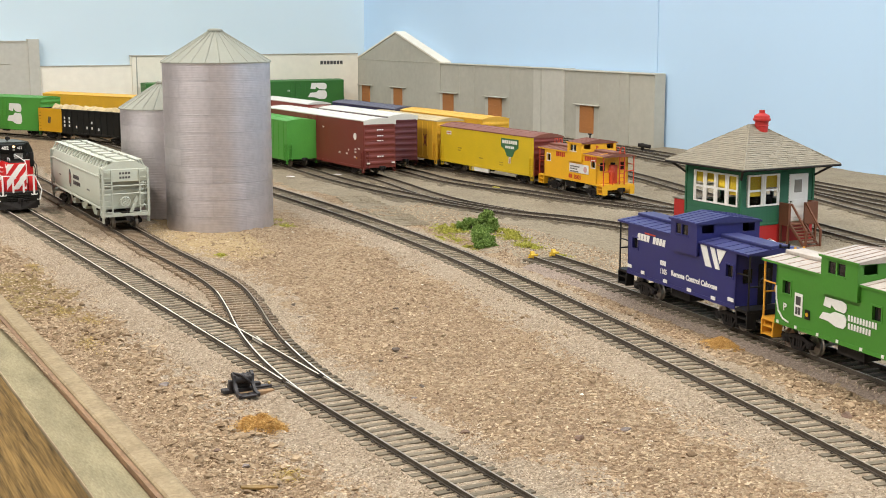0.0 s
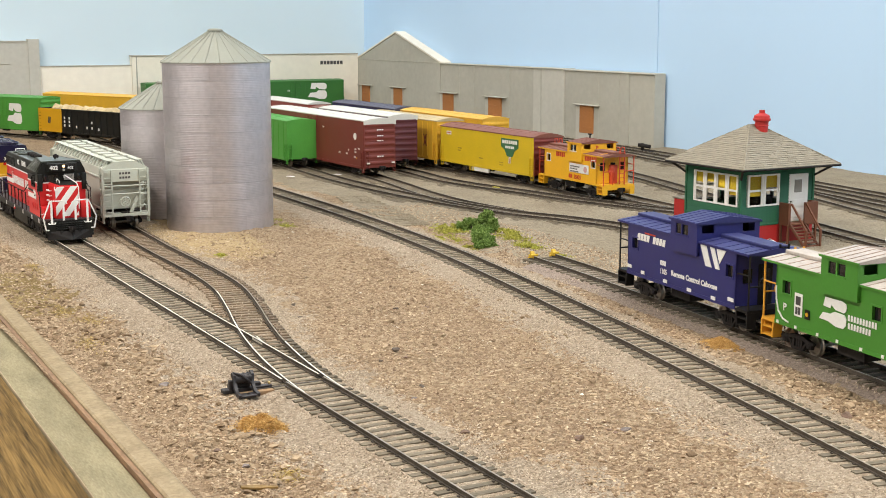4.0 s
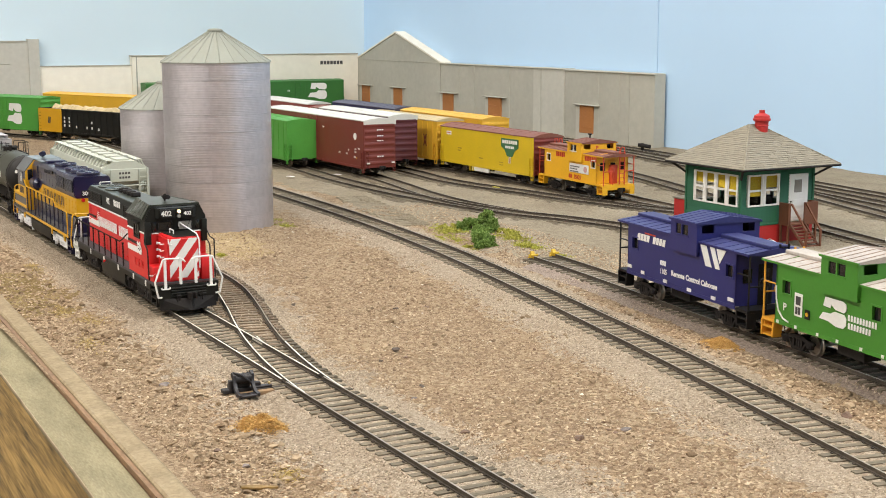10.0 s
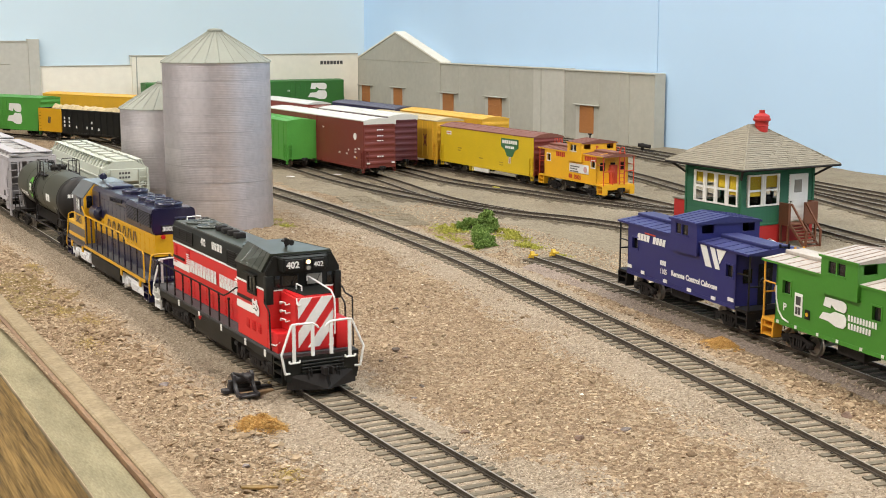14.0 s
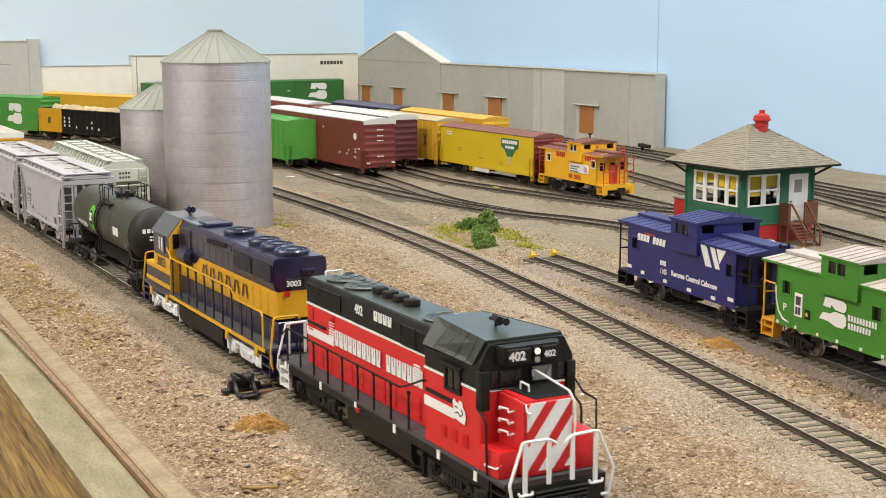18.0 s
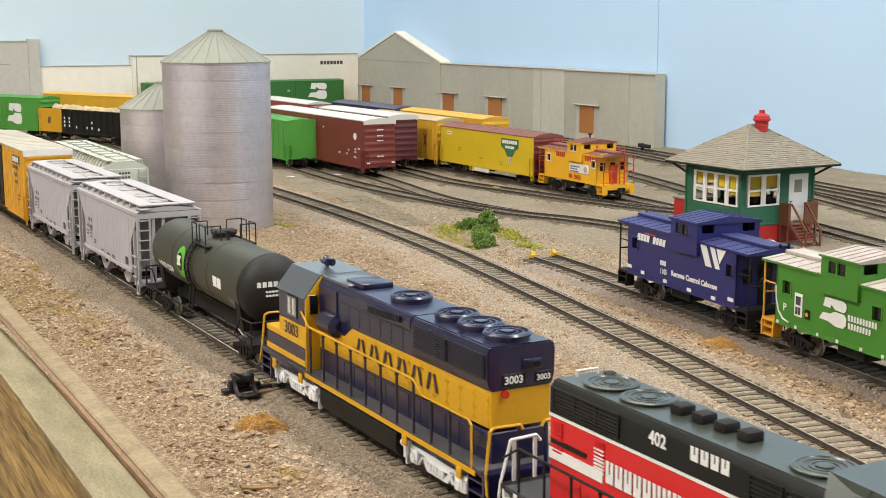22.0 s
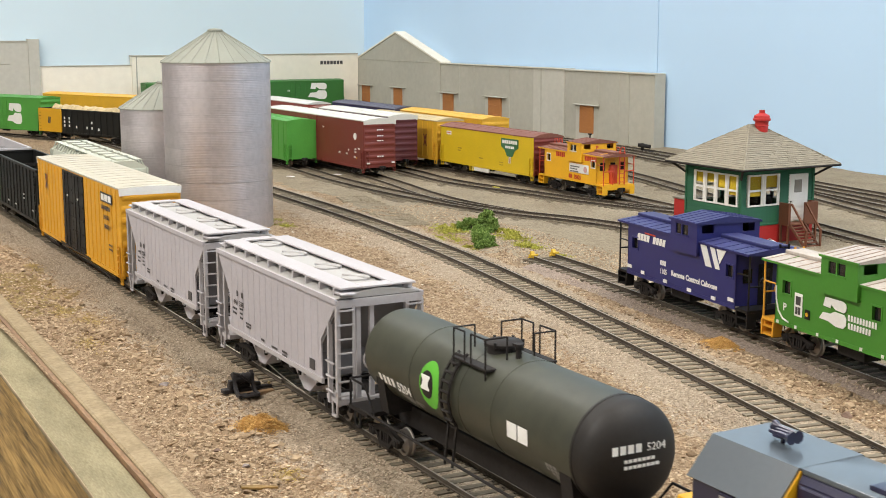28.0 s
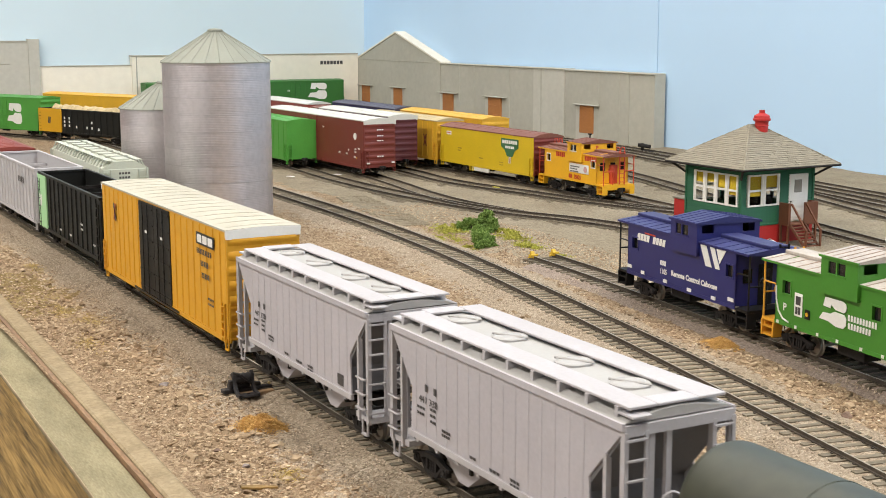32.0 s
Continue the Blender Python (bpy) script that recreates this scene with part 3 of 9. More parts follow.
box(bm, 2600, 2630, -1900, 900, -1050, 1400)
setting("wall_south", bm, ROOM, "plain room wall", "wall")
bm = B()
box(bm, -3200, 2600, -1930, -1900, -1050, 1400)
setting("wall_west", bm, ROOM, "plain room wall", "wall")
DIFFUSER = glow("lamp_diffuser", (1.0, 0.95, 0.89), 1.0)
for lx, ly, sx, sy, *_ in LAMPS:
    lamp = thing("ceiling_light", "white fluorescent ceiling light fixture", "ceiling light", "ceiling lights", (lx * 1000, ly * 1000, 1400))
    bm = B()
    rbox(bm, -sx * 500 - 30, sx * 500 + 30, -sy * 500 - 30, sy * 500 + 30, -35, 0, 4)
    part("housing", bm, WHITE, lamp)
    bm = B()
    box(bm, -sx * 500, sx * 500, -sy * 500, sy * 500, -37.5, -35.2)
    part("diffuser", bm, DIFFUSER, lamp, "glowing white diffuser panel", 0)

bm = B()
rbox(bm, -1.7, 1.7, -15, 15, -2, 0, 0.5, 1)
old_tie = data("buried_tie", bm, DUST, 20)
rng = random.Random(77)
for k in range(24):
    u = k / 23
    x, y = -715 + 185 * u, 292 - 27 * u - 6 * u * u
    place("buried_tie", old_tie, ground, (x, y + rng.uniform(-2, 2), -3.2 + rng.uniform(-0.25, 0.15)), -10 + rng.uniform(-2, 2))

# ---- rolling stock: shared parts ----
SPIN = []  # wheelsets that turn: (object, x, z, radius)
CACHE = {}


def once(key, make):
    if key not in CACHE:
        CACHE[key] = make()
    return CACHE[key]


def wheelset_data(r, mat):
    def make():
        bm = B()
        for s in (-1, 1):
            prof = [(0.0, 0.9), (1.1, 1.0), (1.3, 0.3), (r * 0.72, 0.1), (r * 0.80, 0.9), (r * 0.99, 1.0), (r, -0.6), (r * 1.1, -0.9), (r * 1.1, -1.4), (r * 0.8, -1.3), (1.0, -0.9), (0.0, -0.9)]
            tmp = B()
            lathe(tmp, prof, 24)
            merge(bm, tmp, Matrix.Translation((0, s * 8.9, 0)) @ Matrix.Rotation(radians(-90 * s), 4, "X"))
        rod(bm, (0, -12.2, 0), (0, 12.2, 0), 0.9, 8)
        return data("wheelset", bm, mat)
    return once(("ws", r, mat.name), make)


def side_frame_data(wb, r, mat):
    def make():
        bm = B()
        h = wb / 2
        prism_y(bm, [(-h - 3.2, r + 1.6), (-h + 1, r + 2.4), (-4, r + 3.6), (4, r + 3.6), (h - 1, r + 2.4), (h + 3.2, r + 1.6), (h + 3.2, r + 0.6), (h - 2, r + 0.4), (4, r + 1.7), (-4, r + 1.7), (-h + 2, r + 0.4), (-h - 3.2, r + 0.6)], -0.9, 0.9)
        prism_y(bm, [(-h + 2, r + 0.5), (-h + 3.2, r + 0.5), (-3.4, 2.6), (3.4, 2.6), (h - 3.2, r + 0.5), (h - 2, r + 0.5), (4, 1.2), (-4, 1.2)], -0.8, 0.8)
        for x in (-3.6, 2.4):
            box(bm, x, x + 1.2, -0.8, 0.8, 2.2, r + 2.2)
        for x in (-1.5, 0.3):
            rod(bm, (x + 0.6, 0, 2.4), (x + 0.6, 0, r + 2), 0.75, 8)
        for x in (-h, h):
            rbox(bm, x - 1.9, x + 1.9, -1.3, 1.1, r - 1.6, r + 1.6, 0.4)
            rod(bm, (x, -1.7, r), (x, -1.2, r), 1.2, 10)
        return data("side_frame", bm, mat)
    return once(("sf", wb, r, mat.name), make)


def truck(parent, x, mat=None, wheel=None, wb=19.3, r=4.8, live=False):
    mat, wheel = mat or SOOT, wheel or STEEL
    def make():
        bm = B()
        rbox(bm, -2.4, 2.4, -11, 11, r - 0.6, r + 2.6, 0.4)
        rod(bm, (0, 0, r + 2), (0, 0, r + 5), 3, 12)
        for s in (-1, 1):
            box(bm, s * 4.4 - 0.6, s * 4.4 + 0.6, -8, 8, 3.0, 4.0)
        return data("truck", bm, mat)
    t = place("truck", once(("tr", wb, r, mat.name), make), parent, (x, 0, 0))
    for s in (-1, 1):
        place("side_frame", side_frame_data(wb, r, mat), t, (0, s * 11.9, 0), 0 if s < 0 else 180)
        w = place("wheelset", wheelset_data(r, wheel), t, (s * wb / 2, 0, r))
        if live:
            SPIN.append((w, s * wb / 2, r))
    return t


def loco_truck(parent, x, mat, live=True):
    r, wb = 5.6, 31.0
    def make():
        bm = B()
        rbox(bm, -6, 6, -9, 9, 5, 9, 0.5)
        return data("truck", bm, mat)
    t = place("truck", once(("ltr", mat.name), make), parent, (x, 0, 0))
    def frame_make():
        bm = B()
        prism_y(bm, [(-24, 9.6), (24, 9.6), (24, 7.6), (20.5, 7.2), (18, 8.2), (9, 8.0), (7.5, 6.6), (-7.5, 6.6), (-9, 8.0), (-18, 8.2), (-20.5, 7.2), (-24, 7.6)], -1.0, 1.0)
        prism_y(bm, [(-11, 7.2), (-7, 3.2), (7, 3.2), (11, 7.2), (8, 7.2), (5.5, 4.6), (-5.5, 4.6), (-8, 7.2)], -1.0, 0.6)
        for k in range(5):
            box(bm, -5 + k * 2.1, -3.6 + k * 2.1, -1.5, -0.6, 4.2, 6.8)
        for s in (-1, 1):
            u = s * wb / 2
            rbox(bm, u - 2.6, u + 2.6, -1.8, 0.8, 3.6, 8.6, 0.4)
            rod(bm, (u, -2.3, 5.6), (u, -1.7, 5.6), 1.7, 12)
            rod(bm, (u - s * 6.0, -1.4, 7.4), (u - s * 3.6, -1.4, 4.4), 0.55, 6)
            rod(bm, (u + s * 5.2, -1.6, 8.6), (u + s * 5.2, -1.6, 4.6), 1.2, 8)
            rod(bm, (u + s * 3.6, -1.6, 9.2), (u + s * 7.8, -1.6, 9.2), 1.4, 8)
            box(bm, u + s * 5.9, u + s * 7.0, -1.2, 0.4, 1.6, 5.6)
        return data("side_frame", bm, mat)
    for s in (-1, 1):
        place("side_frame", once(("lsf", mat.name), frame_make), t, (0, s * 13.8, 0), 0 if s < 0 else 180)
        w = place("wheelset", wheelset_data(r, STEEL), t, (s * wb / 2, 0, r))
        if live:
            SPIN.append((w, s * wb / 2, r))
    return t


def coupler(parent, x, sgn, mat=None):
    def make():
        bm = B()
        rbox(bm, 0, 5.5, -1.1, 1.1, 8.2, 10.2, 0.3)
        prism_z(bm, [(5, -1.6), (8.4, -1.4), (9.3, -0.3), (8.6, 0.4), (8.0, -0.3), (6.6, 0.2), (7.4, 1.8), (9.0, 2.0), (8.8, 2.9), (6.0, 2.7), (5, 1.4)], 7.6, 10.8)
        rod(bm, (7.6, 0.6, 7.8), (8.6, 1.2, 3.4), 0.3, 5)
        return data("coupler", bm, SOOT)
    place("coupler", once("cp", make), parent, (x, 0, 0), 0 if sgn > 0 else 180)


def ladder_data(h, w, n, mat, rail=0.45, rung=0.38):
    """A ladder in the plane y = 0, standing on z = 0."""
    def make():
        bm = B()
        for x in (-w / 2, w / 2):
            box(bm, x - rail, x + rail, -0.35, 0.35, 0, h)
        for k in range(n):
            z = h * (k + 0.6) / n
            box(bm, -w / 2, w / 2, -0.75, 0.05, z - rung / 2, z + rung / 2)
        return data("ladder", bm, mat, 0)
    return once(("lad", h, w, n, mat.name), make)


def stirrup_data(mat):
    def make():
        bm = B()
        wire(bm, [(-2.2, 0, 5.5), (-1.9, 0, 0.4), (1.9, 0, 0.4), (2.2, 0, 5.5)], 0.5, 5)
        box(bm, -2.1, 2.1, -0.6, 0.6, 0, 0.7)
        return data("step", bm, mat, 0)
    return once(("st", mat.name), make)


def underframe(parent, L, z=9.5, mat=None):
    bm = B()
    box(bm, -L / 2 + 2, L / 2 - 2, -3, 3, z - 2.6, z + 2)
    for k in range(7):
        x = -L / 2 + 10 + k * (L - 20) / 6
        box(bm, x - 0.7, x + 0.7, -14, 14, z - 0.5, z + 2)
    rod(bm, (-9, -8, z - 2.4), (4, -8, z - 2.4), 2.3, 10)
    box(bm, 10, 16, 4, 10, z - 4, z)
    wire(bm, [(-24, -3, z - 3), (24, -3, z - 3)], 0.4)
    part("underframe", bm, mat or SOOT, parent)


def panel_shell(bm, L, W, z0, z1, t=0.8):
    """Four walls."""
    box(bm, -L / 2, L / 2, -W / 2, -W / 2 + t, z0, z1)
    box(bm, -L / 2, L / 2, W / 2 - t, W / 2, z0, z1)
    box(bm, -L / 2 + 0.01, -L / 2 + t, -W / 2 + t, W / 2 - t, z0, z1)
    box(bm, L / 2 - t, L / 2 - 0.01, -W / 2 + t, W / 2 - t, z0, z1)


def boxcar(name, label, at, rz, L, W, eave, crown, side, roof, end, door=None, ribs=0, end_ribs=5, cap=None, live=False, roof_ribs=12, group="", sill=9.0, tr=None, category="boxcar", ladder=True, trail=True):
    car = thing(name, label, category, group, at, rz)
    bm = B()
    rbox(bm, -L / 2 + 0.6, L / 2 - 0.6, -W / 2, W / 2, sill, eave, 0.35, 1)
    part("body", bm, side, car, smooth=0)
    # roof
    bm = B()
    hw = W / 2 + 0.35
    prism_x(bm, [(-hw, eave - 0.7), (hw, eave - 0.7), (hw, eave + 0.2), (hw * 0.55, eave + (crown - eave) * 0.72), (0, crown), (-hw * 0.55, eave + (crown - eave) * 0.72), (-hw, eave + 0.2)], -L / 2 - 0.3, L / 2 + 0.3)
    part("roof", bm, roof, car, smooth=20)
    def rr():
        b2 = B()
        loft(b2, [[(x, -hw * 0.97, eave + 0.1), (x, -hw * 0.55, eave + (crown - eave) * 0.72 + 0.1), (x, 0, crown + 0.1), (x, hw * 0.55, eave + (crown - eave) * 0.72 + 0.1), (x, hw * 0.97, eave + 0.1), (x, hw * 0.9, eave - 0.4), (x, 0, eave - 0.4), (x, -hw * 0.9, eave - 0.4)] for x in (-0.5, 0.5)])
        for v in b2.verts:
            if v.co.z > eave:
                v.co.z += 0.12
        return data("roof_rib", b2, roof, 0)
    d = once(("rr", L, W, eave, roof.name), rr)
    for k in range(roof_ribs):
        place("roof_rib", d, car, (-L / 2 + (k + 0.5) * L / roof_ribs, 0, 0))
    # ends
    for s in (-1, 1):
        bm = B()
        x = s * (L / 2 - 0.5)
        prism_x(bm, [(-W / 2 + 0.3, sill), (W / 2 - 0.3, sill), (W / 2 - 0.3, eave), (0, crown - 0.5), (-W / 2 + 0.3, eave)], min(x, x + s * 0.5), max(x, x + s * 0.5))
        e = part("end", bm, end, car, smooth=0)
        def er():
            b2 = B()
            hgt = (eave - sill) / (end_ribs + 0.5)
            loft(b2, [[(0, y, -hgt * 0.32), (0.85 * f, y, -hgt * 0.1), (0.85 * f, y, hgt * 0.1), (0, y, hgt * 0.32)] for y, f in ((-W / 2 + 1.2, 0.1), (-W / 2 + 3, 1), (W / 2 - 3, 1), (W / 2 - 1.2, 0.1))])
            return data("end_rib", b2, end, 40)
        for k in range(end_ribs):
            z = sill + (k + 0.75) * (eave - sill) / (end_ribs + 0.5)
            place("end_rib", once(("er", W, eave, sill, end_ribs, end.name), er), e, (x + s * 0.5, 0, z), 0 if s > 0 else 180)
        if cap:
            bm = B()
            prism_x(bm, [(-W / 2, eave - 4.2), (W / 2, eave - 4.2), (W / 2 + 0.3, eave), (0, crown), (-W / 2 - 0.3, eave)], min(x, x + s * 1.1), max(x, x + s * 1.1))
            part("end_cap", bm, cap, car, "white painted end cap", 0)
        coupler(car, s * (L / 2 - 1.5), s)
        if ladder:
            place("ladder", ladder_data(18, 4.2, 5, end), car, (s * (L / 2 + 0.6), -W / 2 + 3.2, sill - 1), 90 * s)
            place("ladder", ladder_data(18, 4.2, 5, side), car, (s * (L / 2 - 4.2), -W / 2 - 0.6, sill - 1))
            for y in (-1, 1):
                place("step", stirrup_data(side), car, (s * (L / 2 - 3.4), y * (W / 2 - 0.7), sill - 5))
        truck(car, s * (L / 2 - L * 0.14), tr, live=live)
    if ribs:
        def sr():
            b2 = B()
            loft(b2, [[(-0.75, 0, z), (-0.45, -0.55, z), (0.45, -0.55, z), (0.75, 0, z)] for z in (sill + 1.6, eave - 1.5)])
            return data("side_post", b2, side, 0)
        d = once(("sr", eave, sill, side.name), sr)
        for k in range(ribs):
            x = -L / 2 + 3 + (k + 0.5) * (L - 6) / ribs
            if door and door[0] - 1.5 < x < door[1] + 1.5:
                continue
            place("side_post", d, car, (x, -W / 2, 0))
            place("side_post", d, car, (x, W / 2, 0), 180)
    # sills
    for s in (-1, 1):
        bm = B()
        box(bm, -L / 2 + 1, L / 2 - 1, min(s * (W / 2 - 0.2), s * (W / 2 + 0.4)), max(s * (W / 2 - 0.2), s * (W / 2 + 0.4)), sill - 1.2, sill + 1.1)
        part("side_sill", bm, side, car, smooth=0)
    if door:
        x0, x1, dm, leaves = door
        w = (x1 - x0) / leaves
        for s in (-1, 1):
            for k in range(leaves):
                bm = B()
                y = s * W / 2
                rbox(bm, x0 + k * w + 0.15, x0 + (k + 1) * w - 0.15, min(y, y + s * 0.7), max(y, y + s * 0.7), sill + 0.6, eave - 1.4, 0.2, 1)
                dd = part("door", bm, dm, car, smooth=0)
                n = 6
                for j in range(n):
                    bm = B()
                    z = sill + 4 + j * (eave - sill - 8) / (n - 1)
                    box(bm, x0 + k * w + 1.2, x0 + (k + 1) * w - 1.2, min(y, y + s * 1.15), max(y, y + s * 1.15), z - 0.35, z + 0.35)
                    part("door_stiffener", bm, dm, dd, smooth=0)
                for j in (0.33, 0.66):
                    bm = B()
                    x = x0 + (k + j) * w
                    rod(bm, (x, y + s * 1.3, sill + 1), (x, y + s * 1.3, eave - 2), 0.3, 5)
                    part("lock_rod", bm, dm, dd, smooth=0)
                for j in (1, 3, 4):
                    z = sill + 4 + (j + 0.45) * (eave - sill - 8) / (n - 1)
                    bm = B()
                    box(bm, x0 + (k + 0.42) * w, x0 + (k + 0.56) * w, *sorted((y + s * 0.6, y + s * 0.9)), z - 0.5, z + 0.9)
                    part("door_plate", bm, WHITE if dm.name.startswith("door_black") and j == 3 else dm, dd, smooth=0)
            bm = B()
            box(bm, x0 - 12, x1 + 12, min(s * W / 2, s * (W / 2 + 1)), max(s * W / 2, s * (W / 2 + 1)), sill - 0.6, sill + 0.5)
            part("door_track", bm, dm, car, smooth=0)
    underframe(car, L, sill)
    return car


# ---- locomotives ----
RED = paint("engine_red", (0.60, 0.014, 0.016), 0.4)
ENGINE_BLACK = paint("engine_black", (0.009, 0.0095, 0.008), 0.48, vary=0.2, spec=0.3)
ROOF_FADED = paint("faded_green_black", (0.036, 0.042, 0.031), 0.34, vary=0.2, coat=0.3)
NAVY = paint("engine_navy", (0.0105, 0.0095, 0.039), 0.3, vary=0.08, spec=0.5, coat=0.5)
GOLD = paint("engine_gold", (0.62, 0.33, 0.008), 0.42)
TRUCK_SILVER = shade("silver_paint", (0.78, 0.78, 0.79), 0.45, metal=0.1, vary=0.15, scale=90)
DARK_GLASS = shade("dark_window", (0.012, 0.012, 0.013), 0.12, vary=0.1)
PALE_GLASS = shade("pale_window", (0.30, 0.29, 0.27), 0.15, vary=0.2)
WALK = paint("walkway_grey", (0.06, 0.057, 0.062), 0.7, vary=0.2)
LAMP_ON = glow("headlight_lit", (1.0, 0.62, 0.30), 3.2)
LAMP_RED = paint("red_lens", (0.5, 0.02, 0.02), 0.2)


def fan(parent, x, y, z, r, mat, h=1.6):
    def make():
        bm = B()
        lathe(bm, [(r, 0), (r, h * 0.5), (r * 1.05, h * 0.55), (r * 1.05, h * 0.75), (r * 0.97, h), (r * 0.9, h), (r * 0.86, h * 0.7), (r * 0.74, h * 0.66), (r * 0.72, h * 0.86), (r * 0.66, h * 0.86), (r * 0.64, h * 0.62), (r * 0.5, h * 0.6), (r * 0.48, h * 0.84), (r * 0.42, h * 0.84), (r * 0.4, h * 0.6), (r * 0.3, h * 0.6), (r * 0.28, h), (0, h)], 28)
        return data("fan", bm, mat)
    place("fan", once(("fan", r, h, mat.name), make), parent, (x, y, z))


def horn(parent, x, z, mat):
    bm = B()
    rod(bm, (0, 0, 0), (0, 0, 2.4), 0.6, 8)
    rbox(bm, -1.2, 1.2, -2.4, 2.4, 1.6, 2.8, 0.3)
    for y, s in ((-1.8, 1), (0.2, 1), (1.8, -1)):
        rod(bm, (-2.5 * s, y, 2.6), (3.2 * s, y, 2.6), 0.5, 8, 0.8)
        rod(bm, (3.2 * s, y, 2.6), (4.8 * s, y, 2.6), 0.8, 10, 1.6)
    part("horn", bm, mat, parent, at=(x, 0, z))


def rail_set(parent, mat, pts, r=0.42, name="handrail"):
    bm = B()
    wire(bm, pts, r, 6)
    part(name, bm, mat, parent)


def stanchion(parent, mat, x, y, z0, z1, r=0.42):
    bm = B()
    rod(bm, (x, y, z0), (x, y, z1), r, 6)
    rod(bm, (x, y, z1 - 0.6), (x, y, z1 + 0.4), r * 1.5, 6)
    part("stanchion", bm, mat, parent)


def deck_and_sill(loco, h, sill_mat, deck_mat, stripe=None, hf=None):
    hf = hf or h
    lo = 12.2 if stripe else 10.8
    bm = B()
    box(bm, -h + 5, hf - 5, -17.0, 17.0, 14.2, 15.4)
    part("walkway", bm, deck_mat, loco, smooth=0)
    for s in (-1, 1):
        bm = B()
        y0, y1 = sorted((s * 16.2, s * 17.2))
        prism_y(bm, [(-h + 14, 14.2), (hf - 14, 14.2), (hf - 14, lo), (hf - 34, lo), (hf - 40, lo + 0.6), (-h + 40, lo + 0.6), (-h + 34, lo), (-h + 14, lo)], y0, y1)
        part("side_sill", bm, sill_mat, loco, smooth=0)
        if stripe:
            bm = B()
            y0, y1 = sorted((s * 17.15, s * 17.45))
            box(bm, -46, h - 8, y0, y1, 13.0, 14.7)
            part("sill_stripe", bm, stripe, loco, smooth=0)


def end_platform(loco, h, s, mat, step_mat):
    """Pilot plate, steps and platform at one end."""
    bm = B()
    x0, x1 = sorted((s * (h - 2.2), s * (h - 0.8)))
    prism_x(bm, [(-16.5, 14.8), (16.5, 14.8), (16.5, 6.0), (12, 2.6), (-12, 2.6), (-16.5, 6.0)], x0, x1)
    x0, x1 = sorted((s * (h - 15), s * (h - 1.0)))
    box(bm, x0, x1, -16.8, 16.8, 13.4, 15.2)
    part("pilot", bm, mat, loco, smooth=0)
    for y in (-1, 1):
        bm = B()
        ya, yb = sorted((y * 12.8, y * 17.0))
        for k in range(3):
            z = 3.4 + k * 3.8
            box(bm, *sorted((s * (h - 12.6), s * (h - 4))), ya, yb, z, z + 0.7)
        box(bm, *sorted((s * (h - 13.4), s * (h - 12.6))), ya, yb, 3.0, 14)
        box(bm, *sorted((s * (h - 4.2), s * (h - 3.2))), ya, yb, 3.0, 14)
        part("step", bm, step_mat, loco, smooth=0)
    coupler(loco, s * (h - 3.5), s)
    bm = B()
    for y in (-7, -5.6, 5.6, 7):
        wire(bm, [(s * (h - 1), y, 11), (s * (h + 1.2), y, 9), (s * (h + 1.4), y, 5.5)], 0.35, 5)
    part("air_hose", bm, SOOT, loco)


def fuel_tank(loco, x0, x1, mat, z0=2.4):
    bm = B()
    tmp = B()
    belly = [(16.4 - 3.6 * (1 - math.cos(a)), 6.4 - (6.4 - z0) * math.sin(a)) for a in np.linspace(0, math.pi / 2, 7)]
    prism_x(tmp, [(-15.2, 12.4), (15.2, 12.4), (16.4, 11.0)] + belly + [(-y, z) for y, z in belly[::-1]] + [(-16.4, 11.0)], x0, x1)
    merge(bm, tmp)
    part("fuel_tank", bm, mat, loco)
    for s in (-1, 1):
        bm = B()
        rod(bm, (x0 + 8, s * 13.6, 11.4), (x1 - 8, s * 13.6, 11.4), 1.7, 12)
        part("air_reservoir", bm, mat, loco)


